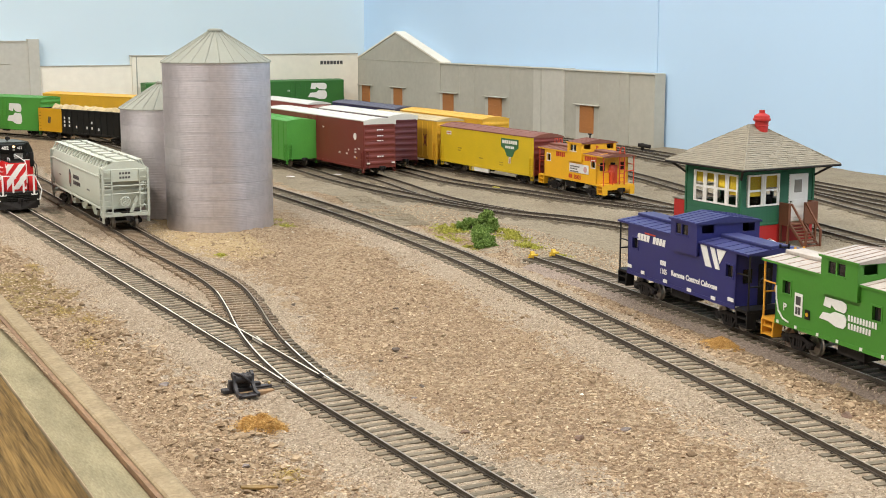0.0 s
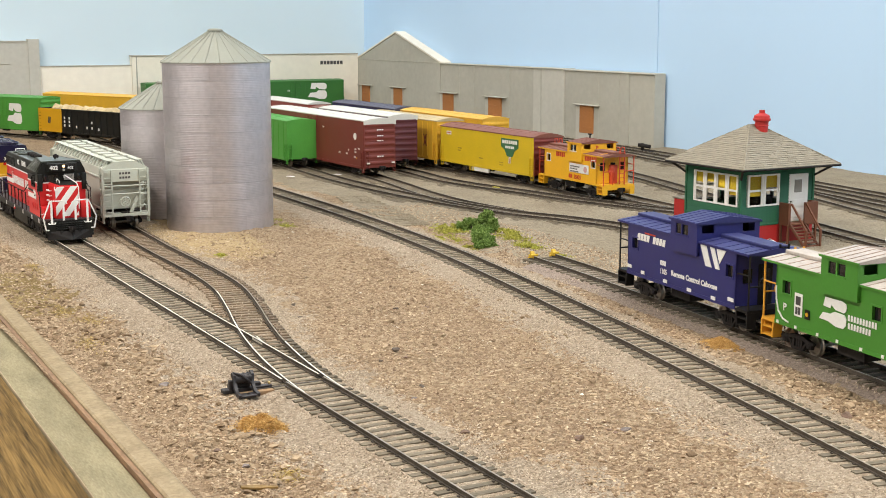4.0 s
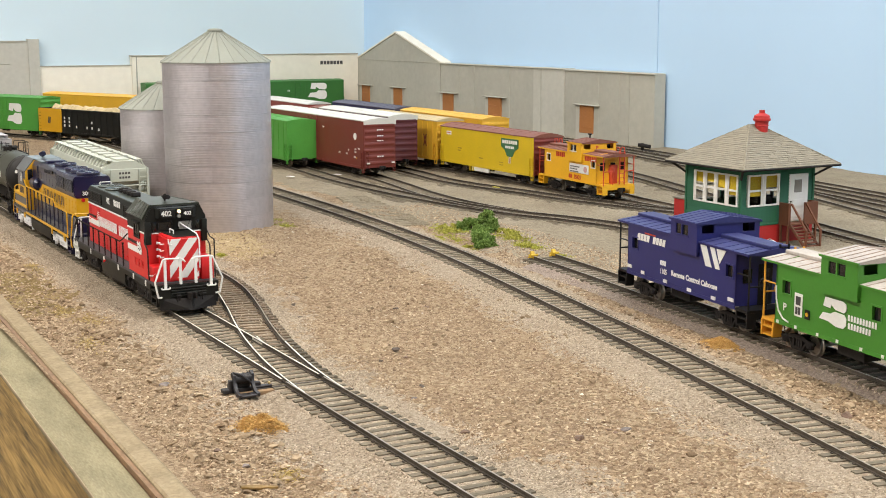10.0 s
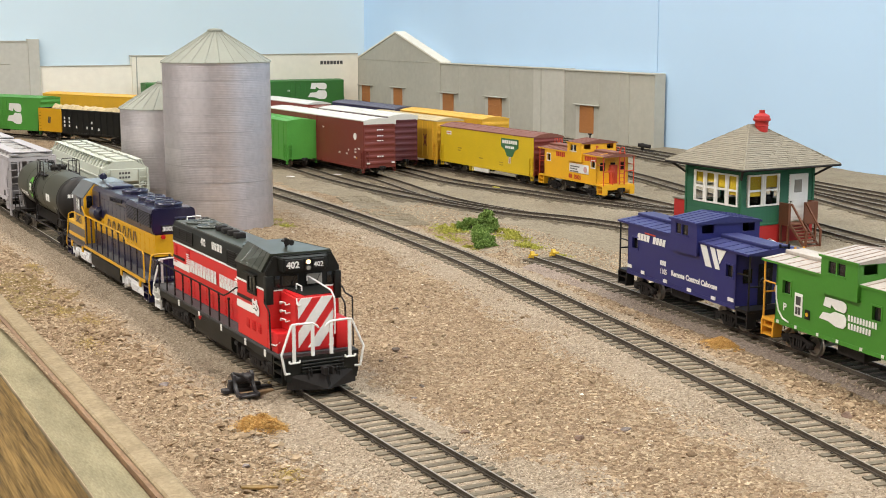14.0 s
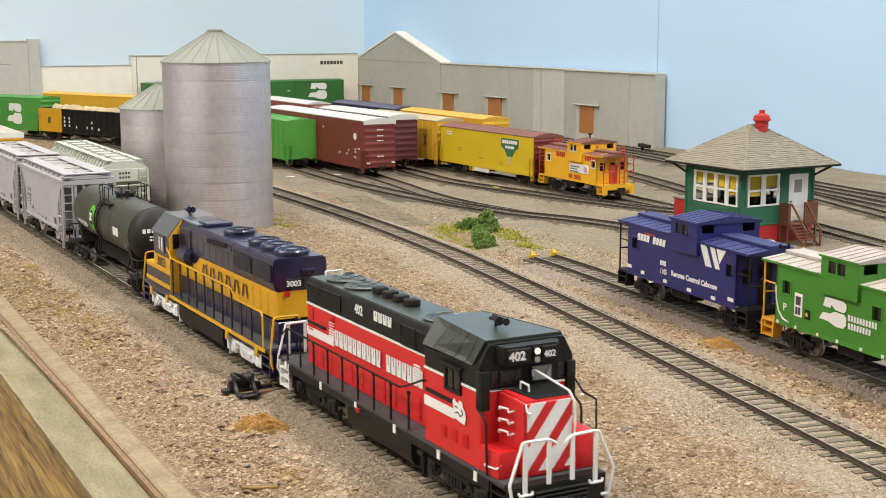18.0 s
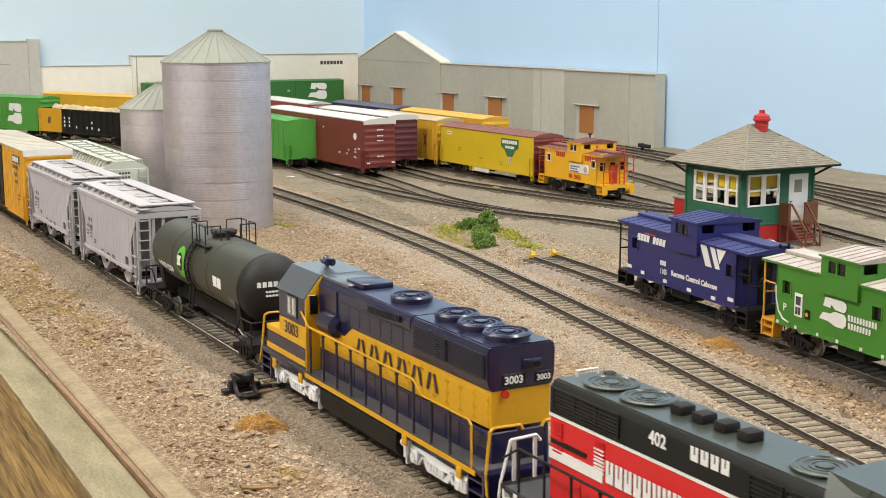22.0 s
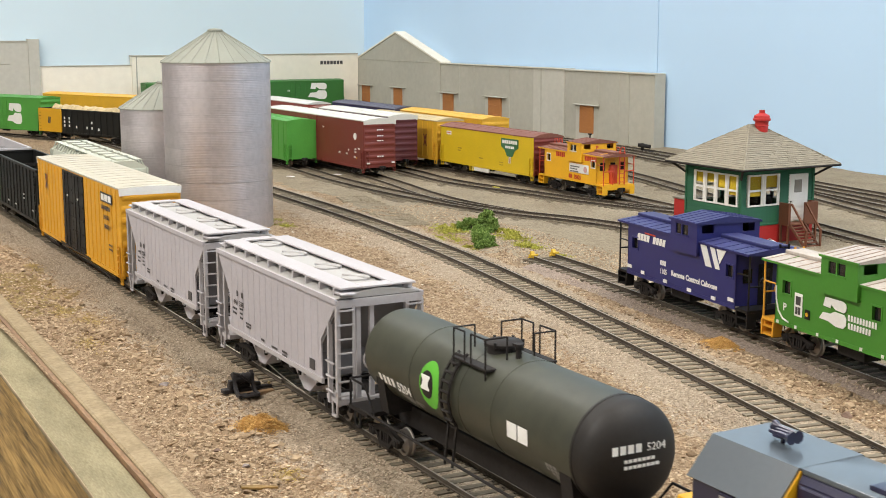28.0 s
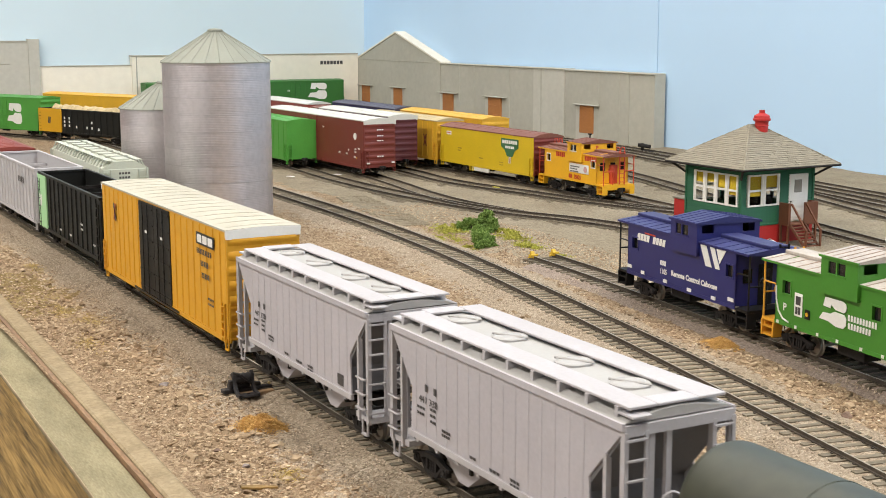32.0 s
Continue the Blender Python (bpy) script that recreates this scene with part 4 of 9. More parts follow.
def red_locomotive():
    h = 96
    loco = thing("locomotive", "red and black diesel locomotive with white nose stripes pulling the train", "locomotive")
    deck_and_sill(loco, h, ENGINE_BLACK, WALK, None, 93)
    bm = B()
    rbox(bm, -77, 38, -10.6, 10.6, 15.3, 40.0, 0.3, 1)
    part("hood", bm, RED, loco, smooth=0)
    bm = B()
    tmp = B()
    prism_x(tmp, [(-10.7, 40.8), (10.7, 40.8), (10.7, 48.4), (9.2, 50.6), (-9.2, 50.6), (-10.7, 48.4)], -77.2, 38)
    bmesh.ops.bevel(tmp, geom=tmp.edges[:], offset=0.3, segments=1, affect="EDGES")
    merge(bm, tmp)
    part("hood_top", bm, ENGINE_BLACK, loco, "black upper hood", 20)
    bm = B()
    box(bm, -76, 37, -9.1, 9.1, 50.5, 51.0)
    part("roof_panel", bm, ROOF_FADED, loco, smooth=0)
    bm = B()
    box(bm, -77.3, 38, -10.8, 10.8, 40.0, 40.8)
    part("stripe", bm, WHITE, loco, "thin white stripe", 0)
    # grilles and doors
    for x0, x1, z0, z1 in ((-74.5, -65, 43.0, 48.0), (-64, -54.5, 43.0, 48.0), (-53.5, -44, 43.0, 48.0), (8, 18, 41.8, 47.4), (20, 30, 41.8, 47.4)):
        for s in (-1, 1):
            bm = B()
            y = s * 10.7
            yo = sorted((y, y + s * 0.45))
            box(bm, x0 - 0.4, x1 + 0.4, *yo, z0 - 0.8, z0 - 0.2)
            box(bm, x0 - 0.4, x1 + 0.4, *yo, z1 + 0.2, z1 + 0.8)
            box(bm, x0 - 0.6, x0 - 0.1, *yo, z0 - 0.8, z1 + 0.8)
            box(bm, x1 + 0.1, x1 + 0.6, *yo, z0 - 0.8, z1 + 0.8)
            part("grille_frame", bm, ENGINE_BLACK, loco, smooth=0)
            bm = B()
            for k in range(5):
                z = z0 + k * (z1 - z0) / 5
                box(bm, x0, x1, min(y, y + s * 0.35), max(y, y + s * 0.35), z, z + 0.65)
            part("grille", bm, SOOT, loco, smooth=0)
    for k in range(11):
        x = -70 + k * 9.3
        for s in (-1, 1):
            bm = B()
            y = s * 10.6
            rbox(bm, x + 0.3, x + 8.9, *sorted((y, y + s * 0.3)), 16.5, 25.0, 0.12, 1)
            part("hood_door", bm, RED, loco, smooth=0)
            bm = B()
            for z in (18.3, 22.6):
                box(bm, x + 7.6, x + 8.5, *sorted((y, y + s * 0.7)), z, z + 0.5)
            part("door_latch", bm, RED, loco, smooth=0)
    # louvres
    for x in (-75, -54.6, 17.6, 30):
        for s in (-1, 1):
            bm = B()
            for k in range(7):
                z = (30.0 if x < 0 else 29.2) + k * 1.05
                box(bm, x, x + 4.6, *sorted((s * 10.6, s * 11.05)), z, z + 0.5)
            part("louvre", bm, WHITE if x in (-54.6, 17.6) else RED, loco, smooth=0)
            bm = B()
            for k in range(8):
                z = 17.6 + k * 1.0 if x > 0 else 34.6 + k * 0.6
                box(bm, x, x + 4.6, *sorted((s * 10.6, s * 11.05)), z, z + (0.5 if x > 0 else 0.3))
            part("louvre", bm, RED, loco, smooth=0)
    # white waist stripe and the dark battens above it
    for x0, x1, y in ((-77, -50.5, 10.6), (36.6, 56.6, 16.6)):
        for s in (-1, 1):
            bm = B()
            box(bm, x0, x1, *sorted((s * y, s * (y + 0.32))), 27.6, 30.8)
            part("stripe", bm, WHITE, loco, "broad white stripe", 0)
            bm = B()
            box(bm, x0 + 1, x1 - (8 if y < 12 else 0.5), *sorted((s * y, s * (y + 0.5))), 32.4, 33.6)
            part("shadow_batten", bm, ENGINE_BLACK, loco, "black batten above the stripe", 0)
    # cab
    XF = 73.0
    bm = B()
    rbox(bm, 36.4, XF, -16.6, 16.6, 15.3, 40.4, 0.3, 1)
    part("cab_side", bm, RED, loco, smooth=0)
    bm = B()
    tmp = B()
    ring = lambda x, top, hw, ez: [(x, -16.7, 40.3), (x, 16.7, 40.3), (x, 17.0, ez), (x, hw, top), (x, -hw, top), (x, -17.0, ez)]
    loft(tmp, [ring(36.6, 54.0, 8.6, 47.4), ring(XF + 0.2, 54.6, 13.6, 48.2)])
    bmesh.ops.bevel(tmp, geom=tmp.edges[:], offset=0.4, segments=2, affect="EDGES")
    merge(bm, tmp)
    cab = part("cab", bm, ENGINE_BLACK, loco, "black angular cab top", 25)
    # roof sheets: flat top and two sloping sides
    bm = B()
    loft(bm, [[(30.0, -8.4, z), (30.0, 8.4, z), (70.8, 13.4, z + 0.6), (70.8, -13.4, z + 0.6)] for z in (54.1, 54.9)])
    cab_roof = part("cab_roof", bm, ROOF_FADED, cab, "faded grey-green flat cab roof", 0)
    for s in (-1, 1):
        bm = B()
        loft(bm, [[(30.0, s * (8.3 + d), 54.6 + d), (70.8, s * (13.3 + d), 55.2 + d), (69.4, s * (17.2 + d), 47.6 + d), (37.0, s * (17.2 + d), 47.6 + d)] for d in (0.0, 0.5)])
        part("roof_slope", bm, ROOF_FADED, cab_roof, "sloping grey-green roof side", 0)
        for x in (44.2, 51.4, 58.6, 65.6):
            bm = B()
            f = (x - 30) / 40.8
            rod(bm, (x, s * (8.8 + 5 * f), 55.2 + 0.5 * f), (x - 0.4, s * 17.6, 48.2), 0.16, 4)
            part("roof_seam", bm, ROOF_FADED, cab_roof)
    for s in (-1, 1):
        for x0, x1 in ((36.5, 50.6), (61.4, XF)):
            bm = B()
            box(bm, x0, x1, *sorted((s * 16.6, s * 16.95)), 39.8, 40.6)
            part("stripe", bm, WHITE, loco, "thin white stripe", 0)
    bm = B()
    box(bm, XF, XF + 0.25, -13.4, 16.2, 39.9, 40.6)
    part("stripe", bm, WHITE, loco, "thin white stripe", 0)
    for s in (-1, 1):
        y = s * 16.62
        bm = B()
        out, inn = [(50.8, 36.2), (61.2, 36.2), (61.2, 44.4), (50.8, 44.4)], [(51.9, 37.2), (60.1, 37.2), (60.1, 43.6), (51.9, 43.6)]
        loft(bm, [[(u, yy, z) for u, z in q] for q, yy in ((out, y), (out, y + s * 0.7), (inn, y + s * 0.7), (inn, y), (out, y))], caps=False)
        bmesh.ops.remove_doubles(bm, verts=bm.verts[:], dist=0.001)
        w = part("window", bm, ENGINE_BLACK, cab, "side window in a black frame", 0)
        bm = B()
        box(bm, 51.9, 60.1, *sorted((y, y + s * 0.25)), 37.2, 43.6)
        part("pane", bm, DARK_GLASS, w, smooth=0)
        bm = B()
        box(bm, 55.8, 56.3, *sorted((y + s * 0.2, y + s * 0.5)), 37.2, 43.6)
        part("mullion", bm, ENGINE_BLACK, w, smooth=0)
        bm = B()
        rbox(bm, 49.0, 63.0, *sorted((s * 16.8, s * 18.6)), 44.8, 45.4, 0.15, 1)
        part("sunshade", bm, ENGINE_BLACK, cab, smooth=0)
        bm = B()
        rbox(bm, XF - 2.0, XF + 1.4, *sorted((s * 14.0, s * 17.3)), 34.4, 46.6, 0.4)
        part("cab_corner", bm, ENGINE_BLACK, cab, "black corner post")
    # windscreen panes
    for y0, y1, m in ((-10.4, -2.0, DARK_GLASS), (0.8, 9.2, PALE_GLASS)):
        bm = B()
        rbox(bm, XF, XF + 0.7, y0, y1, 41.0, 46.8, 0.3)
        w = part("windshield", bm, BLACK, cab)
        bm = B()
        rbox(bm, XF + 0.4, XF + 0.85, y0 + 0.7, y1 - 0.7, 41.7, 46.2, 0.15, 1)
        part("pane", bm, m, w, smooth=0)
        bm = B()
        rod(bm, (XF + 0.95, y1 - 1.4, 46.6), (XF + 1.0, y1 - 3.4, 42.6), 0.14, 4)
        part("wiper", bm, BLACK, w)
    for s in (-1, 1):
        bm = B()
        rbox(bm, XF, XF + 0.6, *sorted((s * 10.8, s * 13.2)), 41.4, 46.4, 0.3)
        part("window", bm, DARK_GLASS, cab)
    # number board housing with two lamps between the boards
    bm = B()
    tmp = B()
    loft(tmp, [[(XF, -11.4, 48.0), (XF, 11.4, 48.0), (XF, 11.8, 54.3), (XF, -11.8, 54.3)], [(77.0, -10.2, 48.2), (77.0, 8.6, 48.2), (77.0, 8.6, 53.9), (77.0, -10.2, 53.9)]])
    bmesh.ops.bevel(tmp, geom=tmp.edges[:], offset=0.4, segments=2, affect="EDGES")
    merge(bm, tmp)
    housing = part("number_housing", bm, ENGINE_BLACK, cab, "black housing for number boards and headlights", 25)
    for y0, y1, size in ((-9.8, -1.6, 3.9), (2.7, 8.0, 2.9)):
        bm = B()
        rbox(bm, 76.9, 77.5, y0, y1, 49.1, 53.4, 0.25, 1)
        nb = part("number_board", bm, BLACK, housing)
        text("number", "402", size, WHITE, nb, (77.6, y0 + 0.5, 49.9), 90, 90, bold=0.13 if y0 < 0 else 0.05)
    for z, m in ((52.2, LAMP_ON), (49.6, PALE_GLASS)):
        bm = B()
        rod(bm, (76.8, 0.5, z), (78.0, 0.5, z), 1.25, 14)
        hl = part("headlight", bm, BLACK, housing)
        bm = B()
        rod(bm, (77.9, 0.5, z), (78.2, 0.5, z), 0.95, 14)
        part("lens", bm, m, hl)
    # three-chime horn on the roof
    bm = B()
    rod(bm, (0, 0, 0), (0, 0, 3.0), 0.55, 8)
    rod(bm, (-2.6, -0.6, 2.6), (3.0, 0.6, 2.6), 0.6, 8)
    for x, y, k, q in ((-1.6, -0.6, 1, 1.5), (0.6, 0.6, 1, 1.25), (2.8, 1.4, -1, 1.1)):
        rod(bm, (x, y, 2.8), (x + 4.2 * k, y - 0.3, 2.8), 0.45, 8, 0.7)
        rod(bm, (x + 4.2 * k, y - 0.3, 2.8), (x + 5.6 * k, y - 0.4, 2.8), 0.7, 12, q)
    part("horn", bm, SOOT, cab, "dark three-chime air horn", at=(54, 0, 55.0))
    # nose
    XN = 86.0
    bm = B()
    tmp = B()
    loft(tmp, [[(XF, -10.6, 15.3), (XF, 10.6, 15.3), (XF, 10.6, 40.6), (XF, -10.6, 40.6)], [(XN, -8.6, 15.3), (XN, 8.6, 15.3), (XN, 8.6, 39.0), (XN, -8.6, 39.0)]])
    bmesh.ops.bevel(tmp, geom=tmp.edges[:], offset=0.8, segments=3, affect="EDGES")
    merge(bm, tmp)
    nose = part("nose", bm, RED, loco)
    bm = B()
    loft(bm, [[(XF + 0.4, -8.4, z + 40.6), (XF + 0.4, 9.6, z + 40.6), (XN - 1.2, 7.8, z + 39.15), (XN - 1.2, -4.4, z + 39.15)] for z in (-0.4, 0.25)])
    part("nose_top", bm, ENGINE_BLACK, nose, "black nose top", 0)
    # equipment boxes on the platform beside the nose
    for y0, y1, x1, z1 in ((-16.5, -9.6, 83.6, 23.8), (9.6, 16.4, 86.4, 27.4)):
        bm = B()
        rbox(bm, XF - 3.6, x1, y0, y1, 15.3, z1, 0.5, 2)
        part("equipment_box", bm, RED, loco, "red locker beside the nose")

    def clip(pts, ax, lim, keep_low):
        out = []
        for p, q in zip(pts, pts[1:] + pts[:1]):
            pin = (p[ax] <= lim) if keep_low else (p[ax] >= lim)
            qin = (q[ax] <= lim) if keep_low else (q[ax] >= lim)
            if pin:
                out.append(p)
            if pin != qin:
                f = (lim - p[ax]) / (q[ax] - p[ax])
                out.append((p[0] + f * (q[0] - p[0]), p[1] + f * (q[1] - p[1])))
        return out

    for k in range(4):
        c0 = -22.6 + k * 9.4
        lo_z, hi_z = 17.2, 38.4
        pts = [(c0, lo_z), (c0 + 5.2, lo_z), (c0 + 5.2 + 16, hi_z), (c0 + 16, hi_z)]
        pts = clip(clip(pts, 0, 8.0, True), 0, -7.9, False)
        if len(pts) > 2:
            bm = B()
            prism_x(bm, pts, XN - 0.1, XN + 0.2)
            part("nose_stripe", bm, WHITE, nose, "white diagonal stripe", 0)
    for z in (28.4, 32.0, 35.6):
        rail_set(nose, WHITE, [(76, -10.0, z - 0.3), (76, -11.9, z - 0.6), (76.4, -11.9, z + 0.3), (80.4, -11.3, z + 0.5), (80.6, -11.3, z - 0.5), (80.8, -9.4, z - 0.2)], 0.34, "grab_iron")
    rail_set(nose, WHITE, [(76, -14.6, 19.0), (76, -16.9, 18.2), (83, -16.9, 18.8), (83.4, -15.4, 20.2)], 0.34, "grab_iron")
    rail_set(nose, WHITE, [(76.6, -4.6, 40.6), (76.8, -4.6, 43.0), (79.4, -3.4, 42.2), (79.6, -3.4, 40.2)], 0.34, "grab_iron")
    rail_set(nose, WHITE, [(85.6, -8.3, 38.6), (86.6, -8.5, 36.4), (86.8, -8.0, 35.6), (86.2, -6.6, 35.6)], 0.3, "grab_iron")
    rail_set(nose, WHITE, [(86.8, 8.3, 22), (87.4, 8.3, 30), (87.2, 8.2, 37.6), (85.4, 7.4, 40.6), (76, 1.6, 45.4), (74.4, 1.2, 45.2), (74.2, 1.4, 43.4)], 0.38, "grab_iron")
    rail_set(nose, SOOT, [(73.6, -14.6, 40.8), (80, -9.2, 42.2), (84.6, -8.0, 41.4)], 0.26, "grab_iron")
    # ends, handrails
    end_platform(loco, 93, 1, ENGINE_BLACK, ENGINE_BLACK)
    end_platform(loco, h, -1, ENGINE_BLACK, WHITE)
    x = 92.4
    for y in (-1, 1):
        rail_set(loco, WHITE, [(x, y * 14.8, 8.6), (x + 0.8, y * 17.0, 8.8), (x + 1.0, y * 18.6, 17.0), (x, y * 13.6, 28.9), (x, y * 11.8, 29.2), (x, y * 4.4, 29.0), (x, y * 2.2, 27.8), (x, y * 1.6, 26.8)], 0.5)
        for yy, z0 in ((12.6, 13.0), (4.2, 15.0)):
            bm = B()
            rbox(bm, x - 0.35, x + 0.35, y * yy - 0.75, y * yy + 0.75, z0, 28.9, 0.12, 1)
            part("stanchion", bm, WHITE, loco, smooth=0)
        bm = B()
        wire(bm, [(x + 0.4, y * 12.6 - 2.4, 14.0), (x + 0.6, y * 12.6 - 2.2, 13.0), (x + 0.6, y * 12.6 + 2.2, 13.0), (x + 0.4, y * 12.6 + 2.4, 14.0)], 0.42, 6)
        part("stanchion_foot", bm, WHITE, loco)
    x = -94.3
    for y in (-1, 1):
        rail_set(loco, WHITE, [(x, y * 15.8, 8.0), (x - 0.6, y * 17.0, 9.5), (x, y * 16.6, 15.5), (x, y * 13.2, 28.0), (x, y * 4.2, 28.4), (x, y * 2.6, 26.4)], 0.5)
        for yy in (12.0, 4.6):
            bm = B()
            box(bm, x - 0.25, x + 0.25, y * yy - 0.6, y * yy + 0.6, 15, 28.2)
            part("stanchion", bm, WHITE, loco, smooth=0)
    for s in (-1, 1):
        for k in range(9):
            stanchion(loco, SOOT, -84 + k * 13.6, s * 16.7, 14, 28.5)
        rail_set(loco, SOOT, [(-94, s * 16.2, 23), (-84, s * 16.7, 28.7), (18, s * 16.7, 28.7), (24, s * 16.7, 30.6), (31, s * 16.9, 33.4), (36, s * 16.9, 35.5), (37.4, s * 16.7, 35.5)], 0.38)
        rail_set(loco, SOOT, [(71.6, s * 17.0, 38.6), (72.4, s * 17.5, 35.2), (76.6, s * 17.5, 33.0), (77.6, s * 17.4, 31.4), (78.0, s * 17.2, 15.6)], 0.4)
    rail_set(loco, SOOT, [(73, 16.6, 42), (79, 17.0, 37.4), (86, 17.0, 36.8), (87, 16.8, 16)], 0.36)
    # front step wells, anticlimber ribs
    bm = B()
    for z in (8.6, 10.0, 11.4, 12.8):
        rbox(bm, 92.0, 93.6, -9.5, 9.5, z, z + 0.7, 0.15, 1)
    part("anticlimber", bm, ENGINE_BLACK, loco, "ribbed black anticlimber", 0)
    bm = B()
    for y in (-1, 1):
        loft(bm, [[(91.5, y * 15.5, 1.6), (91.5, y * 15.5, 7.6), (95.4, 0, 7.6), (98.4, 0, 1.6)], [(91.0, y * 15.5, 1.6), (91.0, y * 15.5, 7.6), (94.4, 0, 7.6), (97.4, 0, 1.6)]])
    bmesh.ops.remove_doubles(bm, verts=bm.verts[:], dist=0.01)
    part("snow_plow", bm, SOOT, loco, "dark wedge plow under the coupler", 0)
    # roof detail
    fan(loco, -62, 0, 50.9, 7.6, ROOF_FADED, 1.2)
    fan(loco, -45, 0, 50.9, 7.6, ROOF_FADED, 1.2)
    fan(loco, 20, 0, 50.9, 7.4, ROOF_FADED, 1.2)
    for k in range(4):
        bm = B()
        rbox(bm, -33 + k * 8.6, -28.4 + k * 8.6, -2.6, 2.6, 50.8, 53.6, 0.6)
        part("exhaust_pipe", bm, SOOT, loco)
    rail_set(loco, WHITE, [(-74, -3.6, 50.6), (-74, -3.6, 52.8), (-74, 3.6, 52.8), (-74, 3.6, 50.6)], 0.35, "grab_iron")
    bm = B()
    rod(bm, (-70, 5, 50.8), (-70, 5, 52.2), 1.8, 12)
    part("vent", bm, SOOT, loco)
    fuel_tank(loco, -26, 26, ENGINE_BLACK)
    for x in (-60, 54):
        loco_truck(loco, x, SOOT)
    for x in (-86, -50, -18, 14, 46, 70):
        for s in (-1, 1):
            bm = B()
            box(bm, x, x + 2.0, *sorted((s * 17.1, s * 17.4)), 11.6, 14.6)
            part("reflector", bm, WHITE, loco, "white reflector square", 0)
    text("number", "402", 5.0, WHITE, loco, (-30.6, -10.95, 44.9), bold=0.14, squeeze=0.95)
    strokes("reporting_mark", "xxxx", 2.9, 3.7, 0.9, WHITE, loco, (-13.8, -10.95, 45.1), 0.85)
    strokes("company_name", "xxxxxxxxxx xxxxxxx", 3.3, 6.2, 0.8, WHITE, loco, (-48.6, -11.1, 28.6), 1.0, "white painted company lettering")
    bm = B()
    prism_y(bm, [(55.6, 28.0), (58.4, 28.2), (60.0, 27.8), (63.8, 27.5), (64.6, 29.6), (64.0, 31.8), (62.6, 32.6), (62.2, 34.2), (60.6, 34.6), (59.8, 33.4), (58.0, 33.6), (57.4, 34.6), (56.2, 33.6), (56.6, 31.4)], -17.1, -16.9)
    part("emblem", bm, WHITE, loco, "white rounded emblem", 0)
    bm = B()
    wire(bm, [(58.0, -17.15, 30.0), (59.6, -17.15, 30.6), (61.4, -17.15, 29.6), (62.8, -17.15, 30.8), (62.0, -17.15, 32.0)], 0.2, 4)
    wire(bm, [(57.8, -17.15, 32.2), (59.4, -17.15, 32.0)], 0.22, 4)
    part("emblem_mark", bm, SOOT, loco, "dark outline on the emblem", 0)
    for x in (47.6, 54.6, 61.6):
        bm = B()
        for k in range(6):
            box(bm, x, x + 4.0, -17.0, -16.5, 20.2 + k * 0.75, 20.55 + k * 0.75)
        part("louvre", bm, RED, loco, smooth=0)
    # piping and valves along the sill
    bm = B()
    wire(bm, [(-30, -16.9, 12.8), (-26, -17.2, 12.2), (-8, -17.2, 12.0), (-4, -16.9, 12.8)], 0.5, 6)
    part("pipe", bm, ENGINE_BLACK, loco)
    bm = B()
    rod(bm, (-14, -17.6, 11.6), (-14, -17.6, 13.0), 0.9, 8)
    rod(bm, (-14, -18.2, 12.3), (-14, -17.2, 12.3), 0.7, 8)
    part("fuel_filler", bm, RED, loco, "small red fuel filler cap")
    return loco


def gold_latch():
    bm = B()
    rbox(bm, -0.3, 0.3, -0.25, 0.25, 0, 0.6, 0.08, 1)
    return data("door_latch", bm, GOLD, 0)


